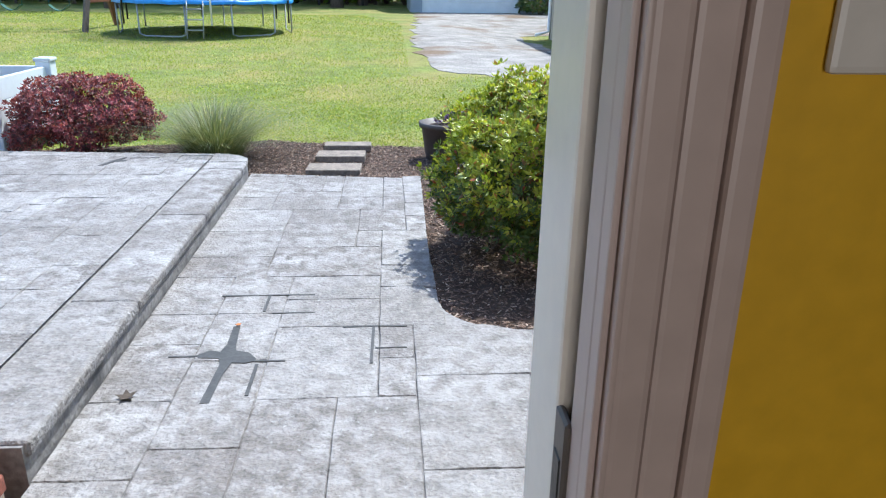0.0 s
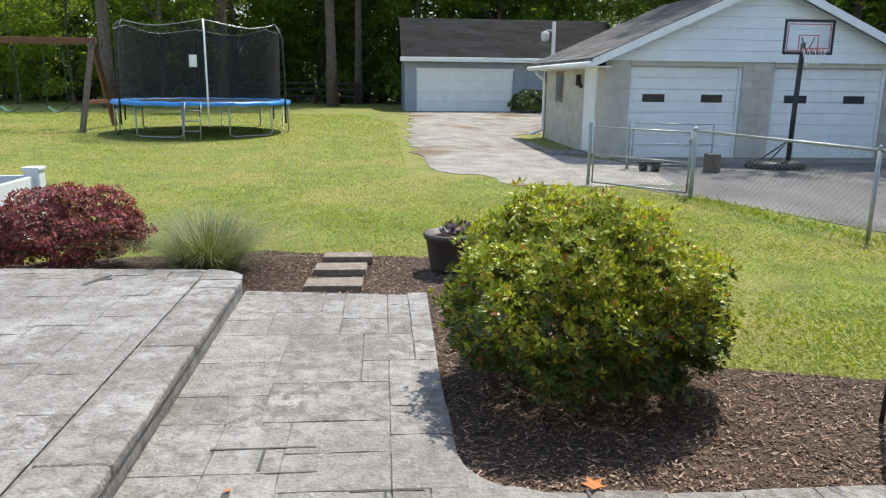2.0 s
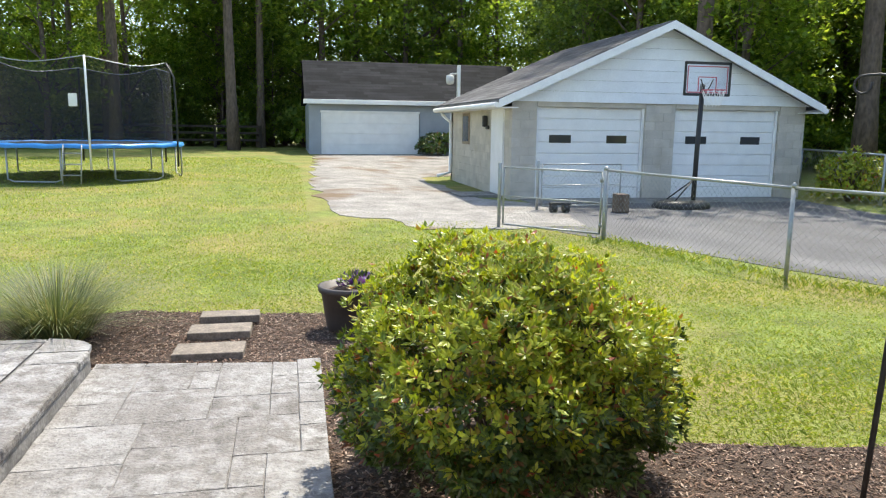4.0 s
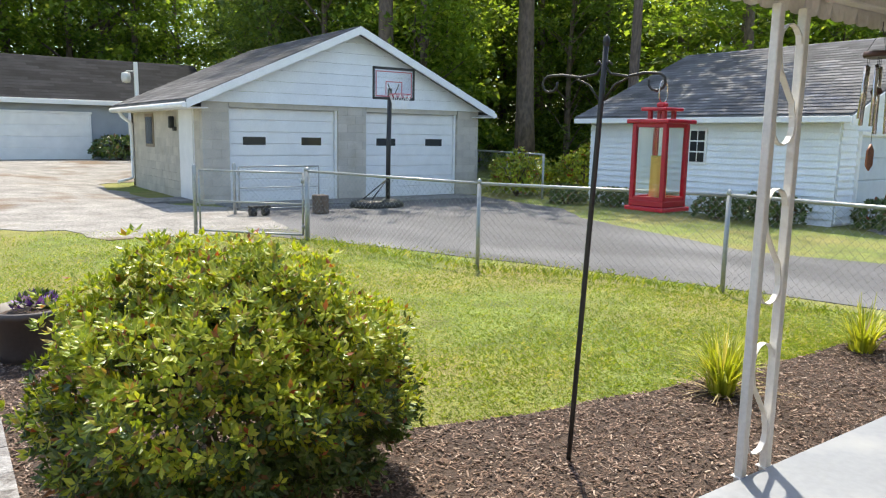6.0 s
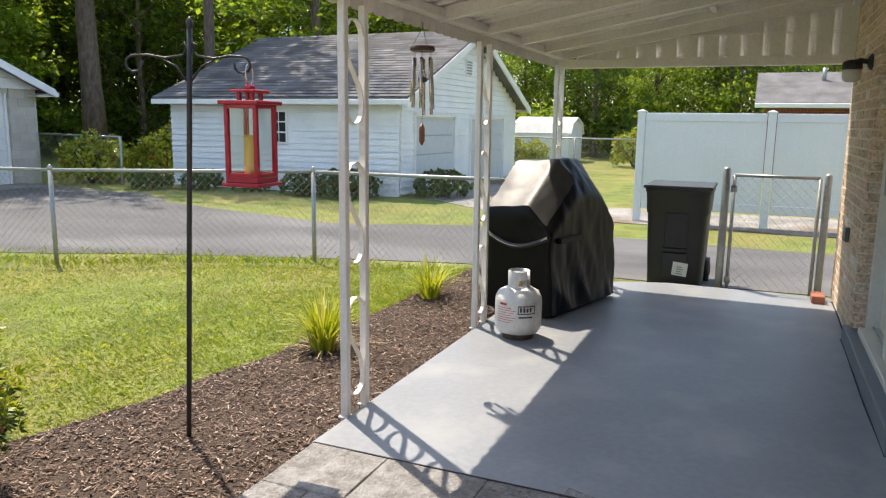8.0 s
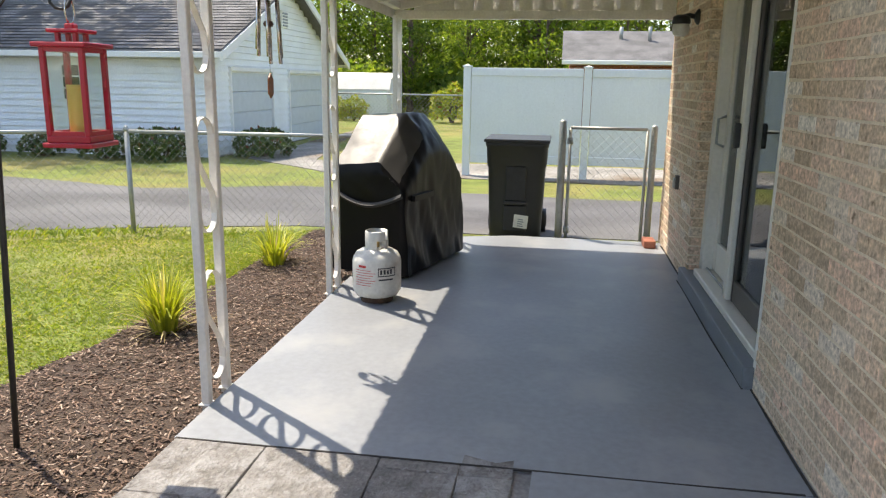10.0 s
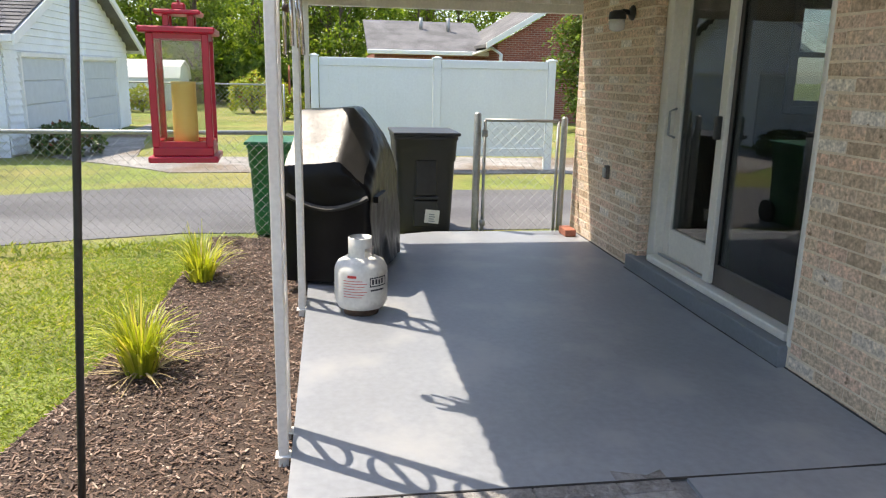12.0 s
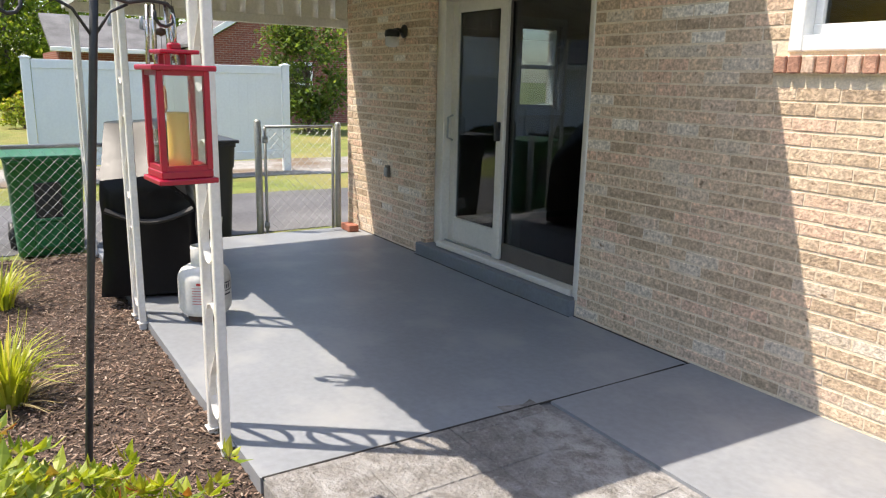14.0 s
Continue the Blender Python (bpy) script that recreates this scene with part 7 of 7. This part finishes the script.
for v in bm.verts:
    v.co = Vector((v.co.x, 8.5 + v.co.z, v.co.y))
part("wall", bm, M_SIDING, SH)
for (x0, z0), (x1, z1) in zip(prof[1:5], prof[2:6]):
    bm = bmesh.new()
    v = [bm.verts.new(p) for p in ((x0, 8.4, z0), (x0, 11.0, z0), (x1, 11.0, z1), (x1, 8.4, z1))]
    w = [bm.verts.new(q.co + Vector((0, 0, 0.06))) for q in v]
    bm.faces.new(v), bm.faces.new(w)
    for i in range(4):
        bm.faces.new((v[i], v[(i + 1) % 4], w[(i + 1) % 4], w[i]))
    part("roof_panel", bm, M_METALWHITE, SH)
part("door", bevelled(30.7, 8.45, -0.2, 31.7, 8.5, 0.95, 0.01, 1), M_SIDING, SH)
# far chain-link fences
ff = thing("far_chain_link_fence", "grey chain-link fence beside the lane", "fence")
for (x0, y0), (x1, y1) in (((14.2, 19.5), (13.0, 15.2)), ((24, 4.2), (24, 9.5))):
    for f in (0, 0.5, 1):
        bm = bmesh.new()
        x, y = x0 + (x1 - x0) * f, y0 + (y1 - y0) * f
        tube(bm, [(x, y, -0.4), (x, y, 1.0)], 0.03, 8)
        part("post", bm, M_GALV, ff)
    bm = bmesh.new()
    tube(bm, [(x0, y0, 0.98), (x1, y1, 0.98)], 0.025, 8)
    part("top_rail", bm, M_GALV, ff)
    chain_link("mesh", (x0, y0, 0), (x1, y1, 0), -0.15, 0.98, ff, 0.1, 0.003)

# ---------- red brick pier by the door ----------
pier = tagged(thing("low_brick_wall", "low red brick wall with header cap", "wall"), kind="structure")
bm = bmesh.new()
box(bm, -1.5, WY, -0.2, -1.165, 1.905, 0.25)
part("core", bm, M_MORTAR, pier)
sb1 = mesh_of(bevelled(-0.098, -0.045, -0.029, 0.098, 0.045, 0.029, 0.005, 1), "pier_brick", M_REDBRICK)
cap = mesh_of(bevelled(-0.18, -0.03, -0.048, 0.18, 0.03, 0.048, 0.006, 1), "cap_brick", M_REDBRICK)
for i in range(20):
    ob = new("cap_brick", cap)
    ob.parent, ob.matrix_basis = pier, pose(-1.33, 1.89 - i * 0.067, 0.262, 0, 0, random.uniform(-1, 1))
for k in range(6):
    for i in range(7):
        ob = new("brick", sb1)
        ob.parent, ob.matrix_basis = pier, pose(-1.205, 1.82 - i * 0.206 - (k % 2) * 0.1, 0.18 - k * 0.068, 0, 0, 90)
    for i in range(2):
        ob = new("brick", sb1)
        ob.parent, ob.matrix_basis = pier, pose(-1.26 - i * 0.206 - (k % 2) * 0.05, 1.872, 0.18 - k * 0.068)

# ---------- stamped concrete stones ----------
def stone_mesh(w, d, seed):
    """A stamped ashlar stone: uneven top, soft broken edges."""
    rnd = random.Random(seed)
    bm = bmesh.new()
    g, e = 0.001, 0.0035
    out = [(-w / 2 + g, -d / 2 + g), (w / 2 - g, -d / 2 + g), (w / 2 - g, d / 2 - g), (-w / 2 + g, d / 2 - g)]
    rim, top = [], []
    for (x0, y0), (x1, y1) in zip(out, out[1:] + out[:1]):
        for k in range(3):
            f = k / 3
            x, y = x0 + (x1 - x0) * f, y0 + (y1 - y0) * f
            j = 0.0028
            x, y = x + rnd.uniform(-j, j), y + rnd.uniform(-j, j)
            rim.append(bm.verts.new((x, y, -0.0055)))
            s = Vector((x, y)).normalized()
            top.append(bm.verts.new((x - e * (1 if x > 0 else -1) * (abs(x) > w / 2 - 0.02), y - e * (1 if y > 0 else -1) * (abs(y) > d / 2 - 0.02), rnd.uniform(-0.0025, 0.0015))))
    n = len(rim)
    for i in range(n):
        bm.faces.new((rim[i], rim[(i + 1) % n], top[(i + 1) % n], top[i]))
    c = bm.verts.new((0, 0, rnd.uniform(0, 0.002)))
    for i in range(n):
        bm.faces.new((top[i], top[(i + 1) % n], c))
    return mesh_of(bm, "stone", M_STAMP)


U = 0.152
SIZES = [(2, 3), (3, 2), (3, 3), (4, 3), (3, 4), (2, 2), (4, 2), (2, 4), (1, 2), (2, 1), (1, 1), (1, 3), (3, 1)]
STONES = {(w, d): [stone_mesh(w * U, d * U, 100 + 7 * i + k) for k in range(3)] for i, (w, d) in enumerate(SIZES)}


def pave(parent, x0, y0, nx, ny, z, keep, seed, clip=None):
    rnd = random.Random(seed)
    used = [[False] * ny for _ in range(nx)]
    for j in range(ny):
        for i in range(nx):
            if used[i][j]:
                continue
            opts = SIZES[:8]
            rnd.shuffle(opts)
            for w, d in opts + SIZES[8:]:
                if i + w <= nx and j + d <= ny and not any(used[i + a][j + b] for a in range(w) for b in range(d)):
                    break
            for a in range(w):
                for b in range(d):
                    used[i + a][j + b] = True
            cx_, cy_ = x0 + (i + w / 2) * U, y0 + (j + d / 2) * U
            corners = [(cx_ + sx * w * U / 2, cy_ + sy * d * U / 2) for sx in (-1, 1) for sy in (-1, 1)]
            ins = [keep(*c) for c in corners]
            if not any(ins):
                continue
            me = rnd.choice(STONES[(w, d)])
            if not all(ins) and clip:
                bm = bmesh.new()
                bm.from_mesh(me)
                for co, no in clip(cx_, cy_):
                    bmesh.ops.bisect_plane(bm, geom=bm.verts[:] + bm.edges[:] + bm.faces[:], plane_co=(co[0] - cx_, co[1] - cy_, 0), plane_no=(no[0], no[1], 0), clear_outer=True)
                if not bm.faces:
                    bm.free()
                    continue
                me = mesh_of(bm, "stone", M_STAMP)
            ob = new("stone", me)
            ob.parent, ob.location = parent, (cx_, cy_, z)


def pad_keep(x, y):
    return inside(x, y, PAD) and not (x > 0.95 and y < 1.6)


def pad_clip(x, y):
    cuts = []
    for (ax, ay), (bx, by) in zip(PAD, PAD[1:] + PAD[:1]):
        f = max(0, min(1, ((x - ax) * (bx - ax) + (y - ay) * (by - ay)) / ((bx - ax) ** 2 + (by - ay) ** 2)))
        px, py = ax + (bx - ax) * f, ay + (by - ay) * f
        n = Vector((by - ay, ax - bx)).normalized()
        dist = math.hypot(x - px, y - py)
        if dist < 0.5:
            cuts.append((dist, (ax, ay), (n.x, n.y)))
    cuts = sorted(cuts)[:2]
    near = [c for c in cuts if c[0] < cuts[0][0] + 0.12] if cuts else []
    out = [(co, no) for _, co, no in near]
    if x > 0.75 and y < 1.9:
        out = [((0.95, 1.62), (0, -1))] if x > 0.95 else [((0.94, 1.6), (1, 0))]
    return out


pave(pavement, -1.12, 0.60, 24, 35, 0.0, pad_keep, 12, pad_clip)


def deck_keep(x, y):
    return x > -6.4 and inside(x, y, DECK) and x < -1.42


def deck_clip(x, y):
    if x > -1.75:
        return [((-1.425, y), (1, 0))] + ([((-1.4, 6.0), (0.06, 1))] if y > 5.4 else [])
    return [((-1.4, 6.0), (0.06, 1))] if y > 5.4 else [((x, 1.985), (0, -1))]


pave(deck, -6.38, 1.98, 33, 28, 0.132, deck_keep, 15, deck_clip)
# long border stones of the terrace edge
y = 1.99
rnd = random.Random(3)
while y < 5.6:
    L = min(rnd.uniform(0.9, 1.6), 5.72 - y)
    bm = bevelled(-1.414, y + 0.0012, 0.07, -1.113, y + L - 0.0012, 0.132, 0.02, 3)
    for v in bm.verts:
        v.co.x += 0.006 * noise.noise((v.co.x * 4, v.co.y * 4, 0))
    part("border_stone", bm, M_STAMP, deck)
    y += L
bm = bmesh.new()
slab(bm, [(-1.414, 5.722), (-1.116, 5.722), (-1.132, 5.84), (-1.2, 5.93), (-1.3, 5.99), (-1.418, 6.02)], 0.1, 0.132)
part("border_stone", bm, M_STAMP, deck)
# damp dark joints and a wet stain
M_DAMP = mat("damp_concrete", (0.05, 0.05, 0.048), 0.5, vary=0.3, scale=12, fine=60, bump=0.3)


def damp(pts, name="damp_stain", z=0.0, on=pavement):
    bm = bmesh.new()
    slab(bm, ragged(pts, 0.004, 0.03), z, z + 0.0035)
    part(name, bm, M_DAMP, on, "dark damp stain")


damp([(-0.71, 2.4), (-0.675, 2.4), (-0.672, 2.6), (-0.655, 2.705), (-0.6, 2.7), (-0.565, 2.715), (-0.56, 2.735), (-0.6, 2.79), (-0.655, 2.81), (-0.665, 2.86), (-0.68, 3.04), (-0.71, 3.04), (-0.705, 2.86), (-0.72, 2.80), (-0.765, 2.815), (-0.81, 2.775), (-0.80, 2.75), (-0.715, 2.745), (-0.7, 2.69)])
damp([(-2.2, 5.58), (-2.165, 5.58), (-2.12, 5.7), (-2.04, 5.735), (-2.05, 5.775), (-2.1, 5.77), (-2.075, 5.87), (-2.1, 5.87), (-2.15, 5.75)], z=0.131, on=deck)
damp([(-2.05, 5.84), (-1.82, 5.85), (-1.82, 5.858), (-2.05, 5.85)], "damp_joint", 0.131, deck)
for cuts in (((-0.555, 2.45, -0.54, 2.69),), ((-0.83, 3.383, -0.38, 3.395), (-0.607, 3.2, -0.594, 3.383)), ((-0.56, 3.176, -0.36, 3.183),), ((-0.22, 3.015, 0.07, 3.027), (-0.09, 2.68, -0.077, 3.015)), ((-0.07, 2.81, 0.06, 2.817),), ((-0.92, 2.764, -0.80, 2.774),), ((-0.56, 2.71, -0.44, 2.72),)):
    bm = bmesh.new()
    for x0, y0, x1, y1 in cuts:
        v = box(bm, x0, y0, 0.0, x1, y1, 0.0032)
        for q in v:
            q.co.x += 0.006 * noise.noise(q.co * 9)
            q.co.y += 0.006 * noise.noise(q.co * 7)
    part("damp_joint", bm, M_DAMP, pavement, "dark damp joint")

# dark grit in the seams of the slabs and along the step and wall
M_GRIT = mat("dark_grit", (0.035, 0.032, 0.03), 0.95, vary=0.3, scale=20, fine=120, bump=0.6)
for pts in ([(2.446, 0.6), (2.455, 0.6), (2.456, 2.95), (2.448, 2.95)], [(3.38, 0.604), (5.36, 0.604), (5.36, 0.611), (3.38, 0.612)], [(0.95, 0.561), (3.38, 0.561), (3.38, 0.572), (0.95, 0.57)], [(5.37, 0.561), (6.55, 0.561), (6.55, 0.572), (5.37, 0.57)]):
    bm = bmesh.new()
    slab(bm, ragged(pts, 0.008, 0.03), -0.004, 0.0035)
    setting("seam", bm, M_GRIT, "dark grit and debris in a concrete seam", "seam")

# ---------- house bricks ----------
BW, BHh, J = 0.2035, 0.0575, 0.0095
bricks = [bevelled(-BW / 2, -0.03, -BHh / 2, BW / 2, 0.012, BHh / 2, 0.003, 1) for _ in range(4)]
for i, bm in enumerate(bricks):
    for v in bm.verts:
        v.co += Vector((noise.noise(v.co * 20 + Vector((i * 3, 0, 0))), 0.5 * noise.noise(v.co * 25 + Vector((0, i * 5, 0))), noise.noise(v.co * 20 + Vector((0, 0, i * 7))))) * 0.0022
full_brick = [mesh_of(bm, "brick", M_TANBRICK_O) for bm in bricks]
rnd = random.Random(9)
openings = [(3.36, 5.28, -1, 2.17), (-0.86, 0.15, -1, 2.14), (0.84, 2.15, 1.535, 1.635), (0.9, 2.09, 1.6, 2.46)]
fv, ff_ = [], []
count = 0


def loose(x0, x1, z0, z1):
    k = len(fv)
    j = lambda: rnd.uniform(-0.0015, 0.0015)
    y1 = WY + rnd.uniform(-0.001, 0.0015)
    e = 0.003
    fv.extend([(x0 + j(), WY - 0.02, z0), (x1 + j(), WY - 0.02, z0), (x1, WY - 0.02, z1), (x0, WY - 0.02, z1), (x0 + e + j(), y1 + j(), z0 + e + j()), (x1 - e + j(), y1 + j(), z0 + e + j()), (x1 - e + j(), y1 + j(), z1 - e + j()), (x0 + e + j(), y1 + j(), z1 - e + j())])
    ff_.extend([(k + 4, k + 7, k + 6, k + 5), (k, k + 4, k + 5, k + 1), (k + 1, k + 5, k + 6, k + 2), (k + 2, k + 6, k + 7, k + 3), (k + 3, k + 7, k + 4, k)])


for k in range(41):
    z0 = -0.05 + k * (BHh + J)
    z1 = z0 + BHh
    x = -1.5 - (k % 2) * 0.104
    while x < XE:
        segs = [(max(x, -1.5), min(x + BW, XE))]
        for a, b, c0, c1 in openings:
            if z1 > c0 and z0 < c1:
                segs = [s for u, w in segs for s in ((u, min(w, a)), (max(u, b), w))]
        for u, w in segs:
            if w - u < 0.02:
                continue
            if w - u > BW - 0.001 and 1.75 < u < 3.4 and 0 <= z0 and count < 300:
                ob = new("brick", rnd.choice(full_brick))
                ob.parent = wall_house
                ob.location = ((u + w) / 2, WY - 0.012 + rnd.uniform(-0.001, 0.0015), (z0 + z1) / 2)
                count += 1
            else:
                loose(u, w, z0, z1)
        x += BW + 0.004
ob = cloud("brickwork", fv, ff_, M_TANBRICK_I, "tan brickwork", "", parent=wall_house)
tagged(ob, kind="stuff")
# end of the wall and the door reveal
fv, ff_ = [], []
for k in range(41):
    z0 = -0.05 + k * (BHh + J)
    n = len(fv)
    for x, s in ((XE, 1), (5.285, -1)):
        if s < 0 and z0 > 2.1:
            continue
        y0 = WI + (k % 2) * 0.1 - 0.1
        while y0 < WY - 0.01:
            n = len(fv)
            a, b = max(y0, WI), min(y0 + 0.19, WY - 0.012)
            if b - a > 0.015:
                fv.extend([(x + s * 0.001, a, z0), (x + s * 0.001, b, z0), (x + s * 0.001, b, z0 + BHh), (x + s * 0.001, a, z0 + BHh), (x + s * 0.008, a + 0.002, z0 + 0.002), (x + s * 0.008, b - 0.002, z0 + 0.002), (x + s * 0.008, b - 0.002, z0 + BHh - 0.002), (x + s * 0.008, a + 0.002, z0 + BHh - 0.002)])
                ff_.extend([(n + 4, n + 5, n + 6, n + 7), (n, n + 1, n + 5, n + 4), (n + 1, n + 2, n + 6, n + 5), (n + 2, n + 3, n + 7, n + 6), (n + 3, n, n + 4, n + 7)])
            y0 += 0.2
ob = cloud("end_brickwork", fv, ff_, M_TANBRICK_I, "tan brickwork at the wall end", "", parent=wall_house)
tagged(ob, kind="stuff")
